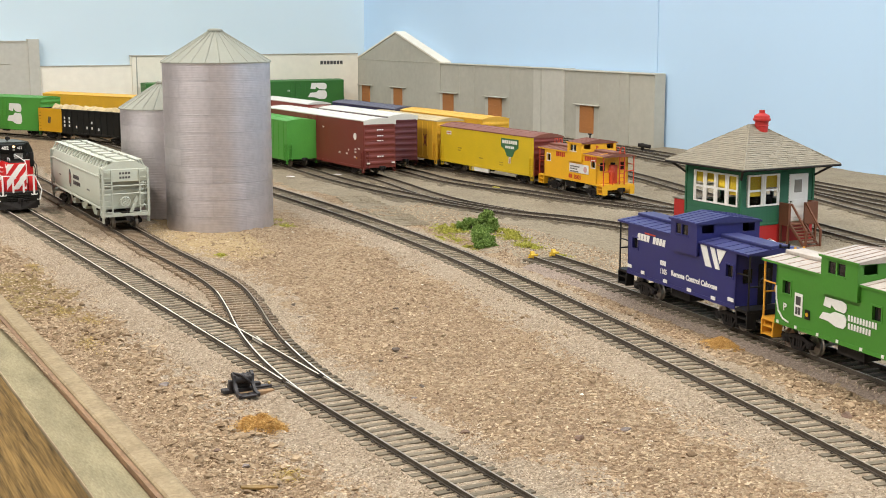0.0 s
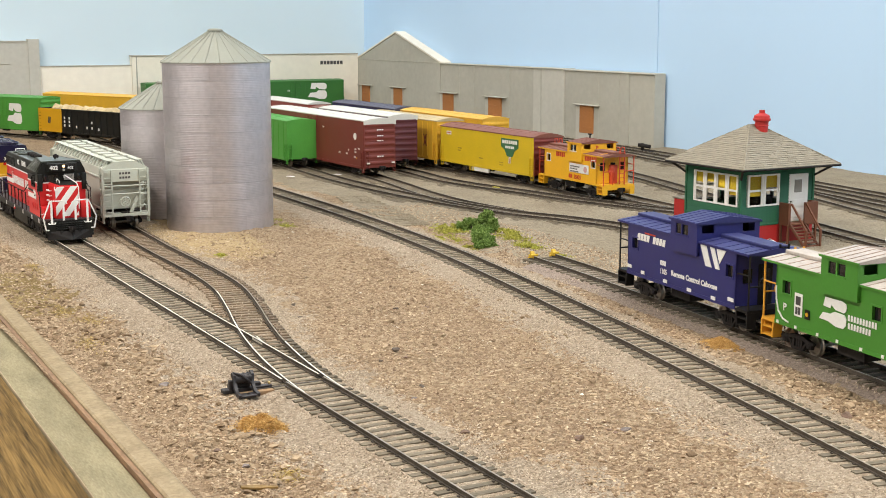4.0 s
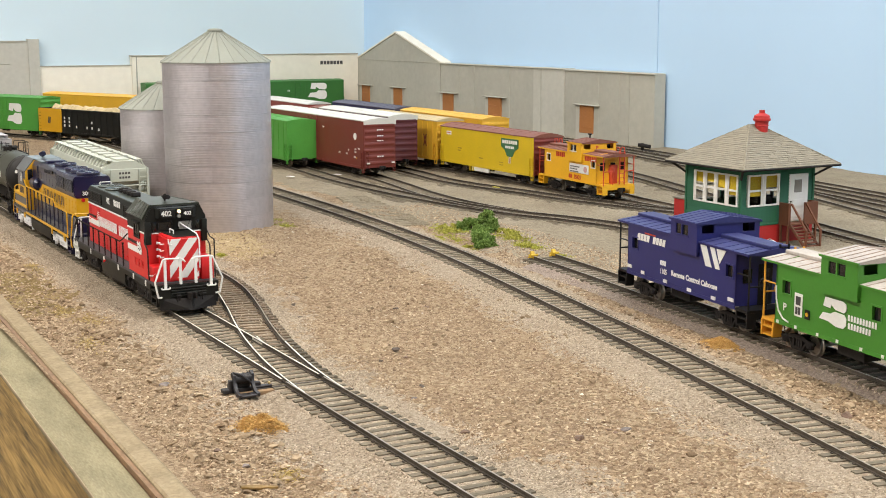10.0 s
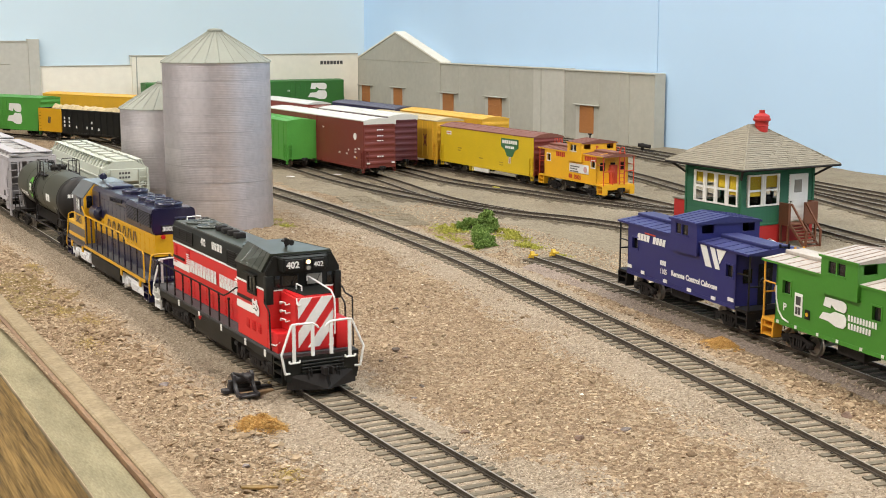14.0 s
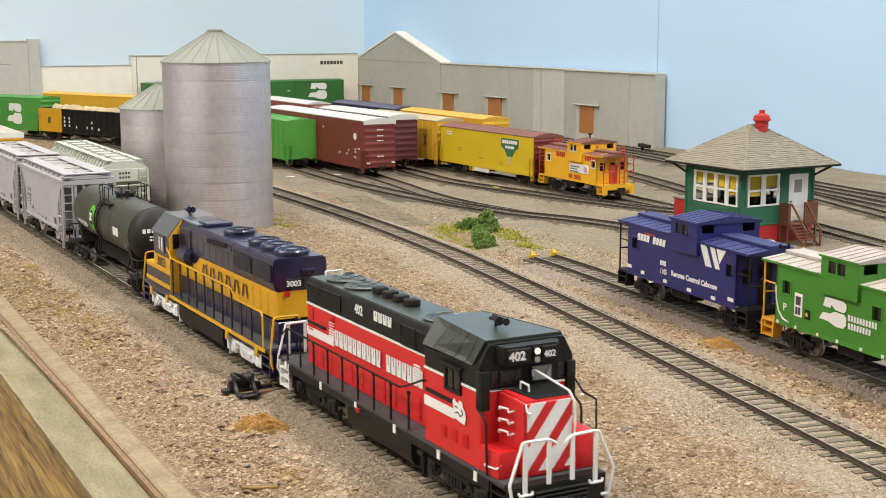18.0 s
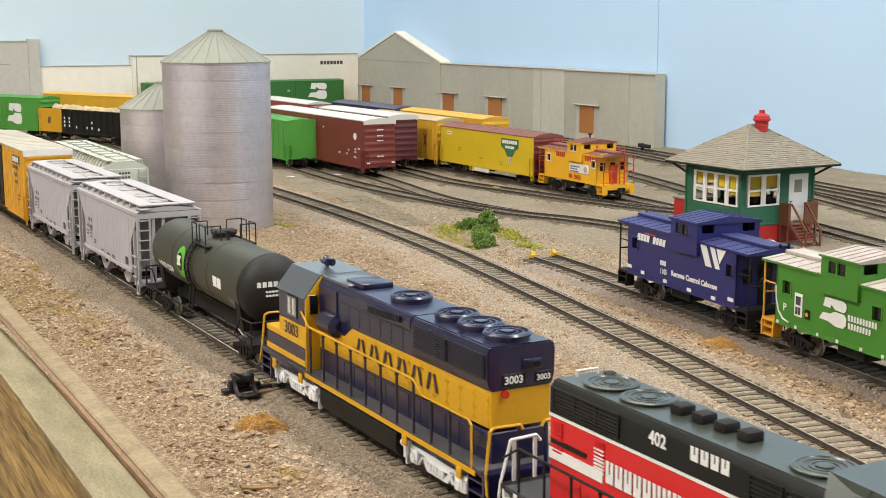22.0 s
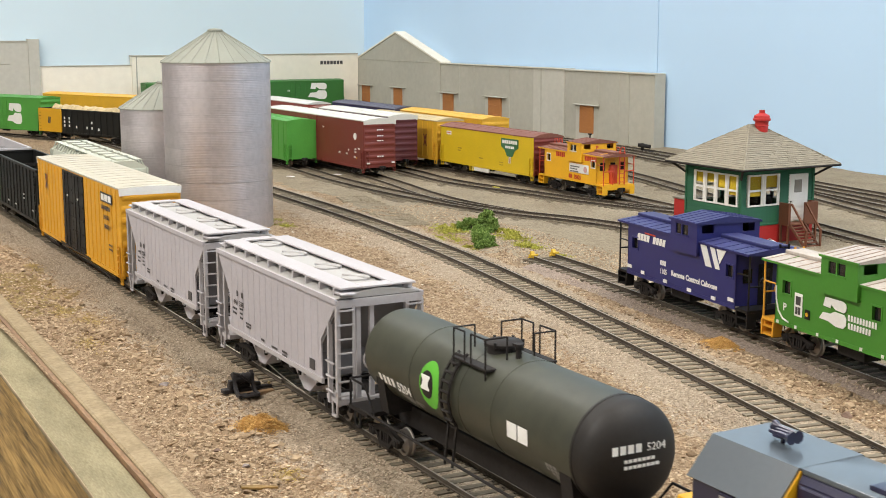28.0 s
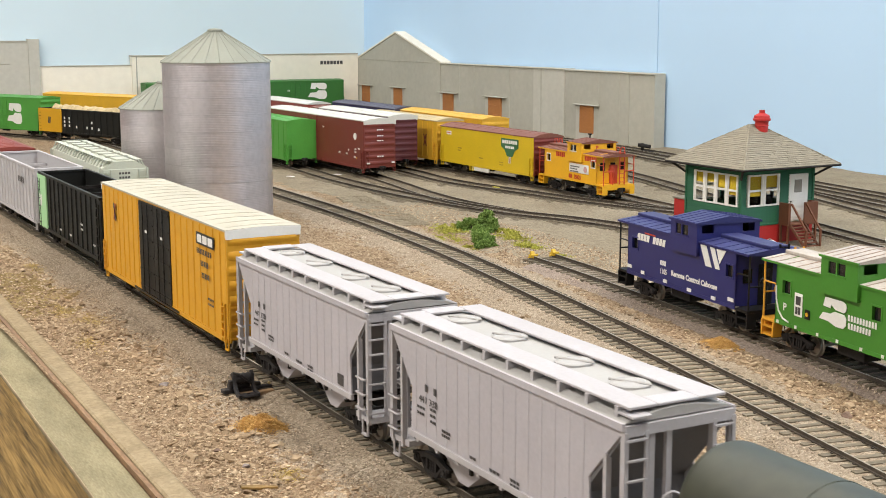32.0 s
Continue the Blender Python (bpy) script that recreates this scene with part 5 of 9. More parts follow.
def gold_locomotive():
    h = 97.5
    loco = thing("locomotive", "navy and gold diesel locomotive with silver trucks behind the red engine", "locomotive")
    deck_and_sill(loco, h, NAVY, WALK, GOLD)
    bm = B()
    rbox(bm, -46, 88, -10.6, 10.6, 15.3, 25.2, 0.3, 1)
    part("hood_base", bm, NAVY, loco, smooth=0)
    bm = B()
    prism_y(bm, [(-46, 24.6), (40, 25.6), (88.1, 26.6), (88.1, 38.6), (-14.8, 38.0), (-21.6, 33.8), (-46, 33.4)], -10.75, 10.75)
    part("hood_band", bm, GOLD, loco, "gold band along the hood", 0)
    bm = B()
    tmp = B()
    prism_x(tmp, [(-10.68, 33.2), (10.68, 33.2), (10.68, 50.2), (9.2, 52.4), (-9.2, 52.4), (-10.68, 50.2)], -46, 88.0)
    bmesh.ops.bevel(tmp, geom=tmp.edges[:], offset=0.4, segments=2, affect="EDGES")
    merge(bm, tmp)
    part("hood_top", bm, NAVY, loco, "glossy navy upper hood", 25)
    # flared radiator section
    bm = B()
    tmp = B()
    prism_x(tmp, [(-11.2, 38.7), (11.2, 38.7), (12.3, 42.0), (12.4, 50.8), (11.2, 52.9), (-11.2, 52.9), (-12.4, 50.8), (-12.3, 42.0)], 36.5, 88.6)
    bmesh.ops.bevel(tmp, geom=tmp.edges[:], offset=0.5, segments=2, affect="EDGES")
    merge(bm, tmp)
    part("radiator", bm, NAVY, loco, smooth=25)
    for s in (-1, 1):
        for x0, x1 in ((39.4, 62.6), (64.0, 87.0)):
            bm = B()
            y = s * 12.35
            rbox(bm, x0, x1, *sorted((y, y + s * 0.45)), 42.4, 50.4, 0.2, 1)
            g = part("radiator_grille", bm, BLACK, loco, smooth=0)
            bm = B()
            for k in range(9):
                z = 42.9 + k * 0.82
                box(bm, x0 + 0.8, x1 - 0.8, *sorted((y, y + s * 0.65)), z, z + 0.32)
            part("slat", bm, NAVY, g, smooth=0)
        bm = B()
        rbox(bm, -44.5, -28, *sorted((s * 10.6, s * 11.3)), 40.5, 50.0, 0.3, 1)
        part("panel", bm, NAVY, loco, "raised navy panel behind the cab", 0)
        bm = B()
        loft(bm, [[(3, s * 12.3, 48.0), (29, s * 12.3, 49.2), (29, s * 12.3, 51.6), (3, s * 12.3, 50.6)], [(3, s * 12.75, 48.0), (29, s * 12.75, 49.2), (29, s * 12.75, 51.6), (3, s * 12.75, 50.6)]])
        g = part("dynamic_brake_grille", bm, BLACK, loco, smooth=0)
        bm = B()
        for k in range(13):
            x = 4.2 + k * 2.0
            box(bm, x, x + 0.5, *sorted((s * 12.6, s * 12.95)), 48.4 + 0.046 * (x - 3), 50.3 + 0.04 * (x - 3))
        part("slat", bm, NAVY, g, smooth=0)
        # rivet rows and hinged doors of the navy hood side
        bm = B()
        for x in (-26, -17, -8, 1, 10, 19, 28):
            for z in (40.2, 42.6, 45.0):
                box(bm, x, x + 0.55, *sorted((s * 10.6, s * 11.0)), z, z + 0.55)
        part("hinge", bm, NAVY, loco, smooth=0)
        for k in range(7):
            x = -26 + k * 9.0
            bm = B()
            rbox(bm, x, x + 8.7, *sorted((s * 10.6, s * 10.86)), 39.2, 46.6, 0.12, 1)
            part("hood_door", bm, NAVY, loco, smooth=0)
        for k in range(14):
            x = -40 + k * 9.0
            bm = B()
            rbox(bm, x + 0.2, x + 8.7, *sorted((s * 10.5, s * 10.85)), 16.4, 24.2, 0.12, 1)
            part("hood_door", bm, NAVY, loco, smooth=0)
    for k in range(13):
        x = -30 + k * 9.0
        for s in (-1, 1):
            bm = B()
            rbox(bm, x + 0.2, x + 8.7, *sorted((s * 10.7, s * 10.92)), 26.8, (32.8 if x < -14 else 37.4), 0.12, 1)
            part("hood_door", bm, GOLD, loco, smooth=0)
            for z in ((28, 31.2) if x < -14 else (28, 31.4, 35.4)):
                for u in (0.85, 8.0):
                    place("door_latch", once("gold latch", gold_latch), loco, (x + u, s * 11.0, z))
    # drum air filters beside the cab
    for s in (-1, 1):
        bm = B()
        rod(bm, (-38.6, s * 11.0, 36.6), (-26.5, s * 11.0, 36.6), 4.5, 20)
        rod(bm, (-26.5, s * 11.0, 36.6), (-24.8, s * 10.8, 36.8), 4.5, 20, 2.2)
        part("air_filter", bm, NAVY, loco)
    # cab on a wide navy sub-base with a gold top
    X0, X1 = -74.6, -46.6
    bm = B()
    rbox(bm, X0, X1, -16.5, 16.5, 26.4, 32.6, 0.3, 1)
    part("cab_side", bm, GOLD, loco, smooth=0)
    bm = B()
    rbox(bm, -88.5, X1, -16.6, 16.6, 15.3, 24.2, 0.4, 1)
    part("cab_base", bm, NAVY, loco, "navy sub-base under cab and nose", 0)
    bm = B()
    rbox(bm, -88.8, X1 + 0.2, -16.7, 16.7, 24.0, 26.5, 0.3, 1)
    part("cab_base_top", bm, GOLD, loco, "gold top edge of the sub-base", 0)
    for s in (-1, 1):
        bm = B()
        rbox(bm, -88.6, X1 + 0.1, *sorted((s * 16.5, s * 16.9)), 16.6, 18.9, 0.15, 1)
        part("base_stripe", bm, GOLD, loco, "gold stripe along the sub-base", 0)
    bm = B()
    tmp = B()
    prism_x(tmp, [(-16.45, 32.5), (16.45, 32.5), (16.45, 44.0), (9.4, 52.6), (-9.4, 52.6), (-16.45, 44.0)], X0, X1)
    bmesh.ops.bevel(tmp, geom=tmp.edges[:], offset=0.3, segments=2, affect="EDGES")
    merge(bm, tmp)
    cab = part("cab", bm, NAVY, loco, "navy upper cab with sloping roof sides", 25)
    bm = B()
    prism_x(bm, [(-16.6, 15.4), (16.6, 15.4), (16.6, 44.2), (9.5, 52.8), (-9.5, 52.8), (-16.6, 44.2)], X1, -45.8)
    rear = part("cab_rear", bm, GOLD, cab, "gold rear wall of the cab", 0)
    bm = B()
    prism_x(bm, [(-16.8, 43.9), (-9.6, 52.7), (9.6, 52.7), (16.8, 43.9), (17.3, 44.3), (9.8, 53.5), (-9.8, 53.5), (-17.3, 44.3)], X0 - 1.0, X1 + 0.3)
    # navy roof, lightened in base colour for the pale room it reflects
    part("cab_roof", bm, paint("roof_navy_sheen", (0.075, 0.09, 0.105), 0.3, coat=0.8), cab, "navy roof with sloping sides, its grey sheen put in the colour", 20)
    bm = B()
    rbox(bm, X1 - 0.5, -21, -9.3, 9.3, 52.0, 53.46, 0.4, 2)
    # same navy with the reflection mixed into its colour
    part("roof_deck", bm, paint("roof_navy_sheen", (0.075, 0.09, 0.105)), loco, "navy roof deck behind the cab, grey sheen in its colour", 25)
    for s in (-1, 1):
        bm = B()
        y = s * 16.5
        rbox(bm, -65.0, -54.6, *sorted((y, y + s * 0.35)), 34.6, 43.4, 0.2, 1)
        w = part("window", bm, NAVY, cab, "side window with a navy frame", 0)
        for x0, x1 in ((-64.2, -60.2), (-59.4, -55.4)):
            bm = B()
            box(bm, x0, x1, *sorted((y, y + s * 0.5)), 35.4, 42.8)
            part("pane", bm, PALE_GLASS, w, smooth=0)
        bm = B()
        box(bm, -62.4, -61.7, *sorted((y, y + s * 0.6)), 36.0, 42.4)
        box(bm, -58.2, -57.4, *sorted((y, y + s * 0.6)), 36.0, 42.4)
        part("seat_frame", bm, WHITE, w, "white posts behind the glass", 0)
        bm = B()
        rbox(bm, -45.9, -45.5, *sorted((s * 11.3, s * 14.9)), 38.0, 45.8, 0.2, 1)
        w = part("window", bm, NAVY, rear, smooth=0)
        bm = B()
        box(bm, -45.6, -45.4, *sorted((s * 11.6, s * 14.6)), 38.4, 45.4)
        part("pane", bm, DARK_GLASS, w, smooth=0)
        for y0, y1 in ((1.4, 7.8), (9.0, 14.4)):
            bm = B()
            box(bm, X0 - 0.6, X0 + 0.1, *sorted((s * y0, s * y1)), 36.0, 43.0)
            part("windshield", bm, PALE_GLASS if y0 > 5 else DARK_GLASS, cab, smooth=0)
    # nose beyond the cab
    bm = B()
    rbox(bm, -88, X0, -10.4, 10.4, 26.4, 34.5, 0.9, 2)
    part("nose", bm, GOLD, loco)
    horn(cab, -62, 53.4, NAVY)
    end_platform(loco, h, 1, NAVY, NAVY)
    end_platform(loco, h, -1, NAVY, NAVY)
    # rails
    for s in (-1, 1):
        for k in range(10):
            stanchion(loco, NAVY, -41 + k * 12.6, s * 16.8, 14, 33.2 if k < 8 else 29.6, 0.5)
        rail_set(loco, GOLD, [(-50, s * 16.8, 38.6), (-47.6, s * 17.2, 37.8), (-42, s * 17.0, 33.9), (47, s * 17.0, 34.0), (54.7, s * 17.0, 30.0), (85, s * 17.0, 30.0), (86.6, s * 17.0, 28.4), (86.8, s * 17.0, 13.5)], 0.45)
        for e in (-1, 1):
            x = e * (h - 2.6)
            rail_set(loco, GOLD, [(x + e * 1.4, s * 16.2, 7.5), (x + e * 1.4, s * 17.0, 9), (x, s * 16.6, 15.5), (x, s * 15.2, 28.6), (x, s * 13.6, 29.4), (x, s * 4.4, 29.2), (x, s * 3.4, 27.6)], 0.5)
            bm = B()
            box(bm, x - 0.3, x + 0.3, s * 5.0 - 0.5, s * 5.0 + 0.5, 14, 29.0)
            part("stanchion", bm, NAVY, loco, smooth=0)
    # roof
    for x in (13.5, 47, 63, 79.5):
        fan(loco, x, 0, 52.8, 7.5, NAVY, 2.6)
    bm = B()
    rbox(bm, -29, -14, -6.5, 6.5, 52.2, 54.6, 0.5)
    part("blower_box", bm, NAVY, loco)
    bm = B()
    tmp = B()
    prism_x(tmp, [(-10.9, 46.8), (10.9, 46.8), (12.3, 48.0), (12.3, 51.0), (10.6, 52.9), (-10.6, 52.9), (-12.3, 51.0), (-12.3, 48.0)], -12, 36.4)
    for v in tmp.verts:
        if v.co.x < 0:
            v.co.y *= 0.9
            v.co.x += 5 * (v.co.z < 48.5)
    bmesh.ops.bevel(tmp, geom=tmp.edges[:], offset=0.4, segments=2, affect="EDGES")
    merge(bm, tmp)
    part("dynamic_brake_housing", bm, NAVY, loco)
    fuel_tank(loco, -33, 33, BLACK)
    for x in (-60, 60):
        loco_truck(loco, x, TRUCK_SILVER)
    # hood end
    bm = B()
    rbox(bm, 88.4, 89.1, -7.2, 1.4, 39.9, 43.8, 0.2, 1)
    nb = part("number_board", bm, BLACK, loco)
    text("number", "3003", 3.5, WHITE, nb, (89.2, -6.8, 40.7), 90, 90, bold=0.1)
    bm = B()
    rbox(bm, 88.4, 89.1, 4.8, 10.8, 39.9, 43.4, 0.2, 1)
    nb = part("number_board", bm, BLACK, loco)
    text("number", "3003", 2.6, WHITE, nb, (89.2, 5.1, 40.7), 90, 90, bold=0.06)
    bm = B()
    rbox(bm, 88.4, 89.8, 0.2, 6.8, 44.6, 48.0, 0.5)
    hl = part("headlight", bm, NAVY, loco)
    for y in (2.0, 5.0):
        bm = B()
        rod(bm, (89.6, y, 46.3), (90.2, y, 46.3), 1.1, 12)
        part("lens", bm, BLACK, hl)
    bm = B()
    rod(bm, (88.0, -6.3, 37.5), (89.6, -6.3, 37.5), 1.2, 12)
    part("marker_lamp", bm, LAMP_RED, loco, "red marker lamp")
    strokes("company_name", "xxxxxx", 8.4, 6.2, 2.8, NAVY, loco, (-10.2, -11.3, 29.8), 1.5, "navy painted company lettering", 2.1)
    text("number", "3003", 7.0, NAVY, loco, (-68.6, -16.7, 27.0), bold=0.08, squeeze=1.08)
    for x in (-80, -52, 40, 78):
        bm = B()
        rbox(bm, x, x + 3.4, -17.9, -17.1, 9.5, 13.4, 0.3)
        part("jacking_pad", bm, GOLD, loco)
    return loco


# ---- freight cars of the train ----
HOPPER_GREY = paint("hopper_grey", (0.42, 0.392, 0.415), 0.6, vary=0.06)
HOPPER_LIGHT = paint("hopper_roof_grey", (0.42, 0.395, 0.405), 0.6, vary=0.06)
MARK = paint("dark_lettering", (0.06, 0.055, 0.055), 0.6)


def grey_hopper():
    car = thing("covered_hopper", "light grey two-bay covered hopper with round roof hatches", "hopper car", "grey covered hoppers")
    L, W = 134.0, 35.6
    h, w = L / 2, W / 2
    # sloping ends: the car's grey, darkened in colour for the shade under the overhang
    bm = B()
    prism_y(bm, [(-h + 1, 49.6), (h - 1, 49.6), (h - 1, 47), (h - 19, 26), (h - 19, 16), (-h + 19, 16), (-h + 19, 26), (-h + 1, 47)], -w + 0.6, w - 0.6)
    part("slope_body", bm, paint("hopper_slope_shade", (0.15, 0.145, 0.15), 0.7), car, "grey sloping end sheets with their shade put in the colour", 0)
    for s in (-1, 1):
        bm = B()
        y0, y1 = sorted((s * (w - 0.6), s * w))
        prism_y(bm, [(-h + 0.6, 50.2), (h - 0.6, 50.2), (h - 0.6, 48.4), (h - 15.6, 32), (h - 14.8, 16.6), (-h + 14.8, 16.6), (-h + 15.6, 32), (-h + 0.6, 48.4)], y0, y1)
        side = part("side_sheet", bm, HOPPER_GREY, car, smooth=0)
        for k in range(15):
            x = -h + 18.4 + k * (L - 36.8) / 14
            bm = B()
            prism_z(bm, [(x - 0.7, s * (w - 0.1)), (x - 0.4, s * (w + 0.18)), (x + 0.4, s * (w + 0.18)), (x + 0.7, s * (w - 0.1))], 17.4, 48.6)
            part("side_stake", bm, HOPPER_GREY, side, smooth=0)
        bm = B()
        box(bm, -h + 0.2, h - 0.2, *sorted((s * (w - 0.1), s * (w + 0.8))), 48.4, 50.4)
        part("top_chord", bm, HOPPER_GREY, side, smooth=0)
        bm = B()
        rbox(bm, -h + 13.6, h - 13.6, *sorted((s * (w - 0.6), s * (w + 0.75))), 15.0, 17.2, 0.15, 1)
        for k in range(8):
            x = -h + 20 + k * (L - 40) / 7
            box(bm, x - 0.8, x + 0.8, *sorted((s * (w - 0.6), s * (w + 0.5))), 14.0, 15.0)
        part("side_sill", bm, HOPPER_LIGHT, car, smooth=0)
        for e in (-1, 1):
            for x, zt in ((h - 0.8, 49), (h - 8.2, 40.4)):
                bm = B()
                box(bm, e * x - 0.7, e * x + 0.7, *sorted((s * (w - 1.4), s * (w + 0.3))), 9, zt)
                part("corner_post", bm, HOPPER_LIGHT, car, smooth=0)
            place("ladder", ladder_data(38, 6.6, 7, HOPPER_LIGHT, 0.55, 0.55), car, (e * (h + 0.2), s * (w - 3.4), 10), 90 if e > 0 else -90)
            bm = B()
            for z in (14.6, 20.2, 25.8):
                wire(bm, [(e * (h - 0.8), s * (w + 0.2), z), (e * (h - 0.8), s * (w + 1.4), z), (e * (h - 7.6), s * (w + 1.4), z), (e * (h - 7.6), s * (w + 0.2), z)], 0.4, 5)
            part("grab_iron", bm, HOPPER_LIGHT, car)
            place("step", stirrup_data(HOPPER_LIGHT), car, (e * (h - 3.6), s * (w - 0.3), 4.5))
    # roof with hatches and running boards
    bm = B()
    prism_x(bm, [(-w, 50.2), (w, 50.2), (w - 3, 51.2), (6, 52.6), (0, 53.0), (-6, 52.6), (-w + 3, 51.2)], -h + 0.5, h - 0.5)
    part("roof", bm, paint("hopper_deck_grey", (0.36, 0.345, 0.33), 0.65), car, smooth=15)
    for s in (-1, 1):
        bm = B()
        rbox(bm, -h + 3, h - 1, *sorted((s * 6.9, s * 15.8)), 53.4, 54.2, 0.15, 1)
        part("running_board", bm, HOPPER_LIGHT, car, "pale roof running board", 0)
        for k in range(10):
            x = -h + 6 + k * (L - 12) / 9
            bm = B()
            box(bm, x - 0.7, x + 0.7, *sorted((s * 12.6, s * 16.4)), 50.6, 53.5)
            part("board_bracket", bm, HOPPER_LIGHT, car, smooth=0)
    for e in (-1, 1):
        bm = B()
        rbox(bm, *sorted((e * (h - 8), e * (h - 0.9))), -6.7, 6.7, 53.4, 54.2, 0.15, 1)
        part("running_board", bm, HOPPER_LIGHT, car, "pale roof running board", 0)
        bm = B()
        rbox(bm, *sorted((e * (h - 7), e * (h + 1.6))), -16.4, -10.4, 51.6, 52.4, 0.15, 1)
        part("corner_platform", bm, HOPPER_LIGHT, car, smooth=0)
        # end frame
        for y in (-8.8, -3.2, 11.7):
            bm = B()
            box(bm, *sorted((e * (h - 1.8), e * (h - 0.4))), y - 0.9, y + 0.9, 11, 49.5)
            part("end_post", bm, HOPPER_LIGHT, car, smooth=0)
        bm = B()
        box(bm, *sorted((e * (h - 1.4), e * (h + 0.4))), -w, w, 46.8, 49.8)
        part("end_beam", bm, HOPPER_LIGHT, car, smooth=0)
        bm = B()
        box(bm, *sorted((e * (h - 12), e * (h + 0.6))), -w + 0.6, w - 0.6, 9.6, 11.6)
        part("end_sill", bm, HOPPER_LIGHT, car, smooth=0)
        coupler(car, e * (h - 0.5), e)
        truck(car, e * (h - 19), live=True)
        bm = B()
        prism_y(bm, [(e * 10, 13.4), (e * 40, 13.4), (e * 28, 5.0), (e * 22, 5.0)], -13, 13)
        part("outlet_bay", bm, HOPPER_GREY, car, smooth=0)
    def hatch():
        b2 = B()
        lathe(b2, [(5.8, -0.4), (5.8, 0.7), (5.2, 1.0), (4.9, 0.75), (1.4, 0.95), (0, 1.0)], 24)
        rod(b2, (-6.4, 0, 1.0), (6.4, 0, 1.0), 0.4, 5)
        return data("hatch", b2, paint("hopper_hatch_grey", (0.37, 0.355, 0.345), 0.6))
    for x in (-48.6, -19.2, 16.6, 44.0):
        place("hatch", once("hh", hatch), car, (x, 0.6, 52.8), 30)
    bm = B()
    tmp = B()
    lathe(tmp, [(4.0, -0.35), (4.4, 0), (4.0, 0.35), (3.6, 0), (4.0, -0.35)], 20)
    for k in range(3):
        a = k * math.pi / 3
        rod(tmp, (-4 * math.cos(a), -4 * math.sin(a), 0), (4 * math.cos(a), 4 * math.sin(a), 0), 0.3, 5)
    merge(bm, tmp, Matrix.Translation((h + 1.6, -3.8, 26.6)) @ Matrix.Rotation(radians(90), 4, "Y"))
    part("brake_wheel", bm, HOPPER_LIGHT, car)
    bars("reporting_mark", "x x", 1.7, 2.4, 1.3, MARK, car, (-41.6, -w - 0.34, 32.6))
    text("number", "441 338", 3.4, MARK, car, (-45.8, -w - 0.36, 28.4), squeeze=1.15)
    for k, (x, z, n, wd) in enumerate(((-47, 26, 3, 1.4), (-47, 24, 3, 1.2), (-38, 27, 2, 1.6), (-38, 25, 2, 1.5), (-38, 23, 2, 1.6), (-30, 22, 4, 1.0), (-30, 20.6, 4, 0.9), (-12, 18.5, 2, 1.6), (0, 18, 3, 1.6), (12, 18.5, 3, 1.3), (12, 17, 3, 1.3))):
        bars("fine_print", "x" * n, wd, 0.9, 0.5, MARK, car, (x, -w - 0.34, z))
    bm = B()
    box(bm, 40.6, 45.6, -w - 0.34, -w - 0.1, 18.4, 22.6)
    part("placard", bm, MARK, car, "small dark placard", 0)
    underframe(car, L, 10.5)
    return car


TANK = shade("tank_black_green", (0.040, 0.042, 0.027), 0.44, vary=0.2, scale=25, fine=200)
TANK_HEAD = paint("tank_head_black", (0.014, 0.0115, 0.010), 0.58, vary=0.2, spec=0.35)
LEAF_GREEN = paint("emblem_green", (0.10, 0.42, 0.03), 0.5)


def wrapped(bm, x, ang, outline, r, cz):
    """A flat outline (u along the tank, v round it, mm) laid on the tank's skin."""
    def at(u, v, rr):
        a = ang + v / r
        return (x + u, -rr * math.cos(a), cz + rr * math.sin(a))
    n = len(outline)
    c = (sum(p[0] for p in outline) / n, sum(p[1] for p in outline) / n)
    rings = [[bm.verts.new(at(c[0] + (p[0] - c[0]) * f, c[1] + (p[1] - c[1]) * f, r)) for p in outline] for f in (1.0, 0.66, 0.33)]
    mid = bm.verts.new(at(c[0], c[1], r))
    for a, b in zip(rings, rings[1:]):
        for i in range(n):
            bm.faces.new((a[i], a[(i + 1) % n], b[(i + 1) % n], b[i]))
    for i in range(n):
        bm.faces.new((rings[-1][i], rings[-1][(i + 1) % n], mid))


def circle(r, n=28, sx=1.0):
    return [(r * sx * math.cos(k * math.tau / n), r * math.sin(k * math.tau / n)) for k in range(n)]


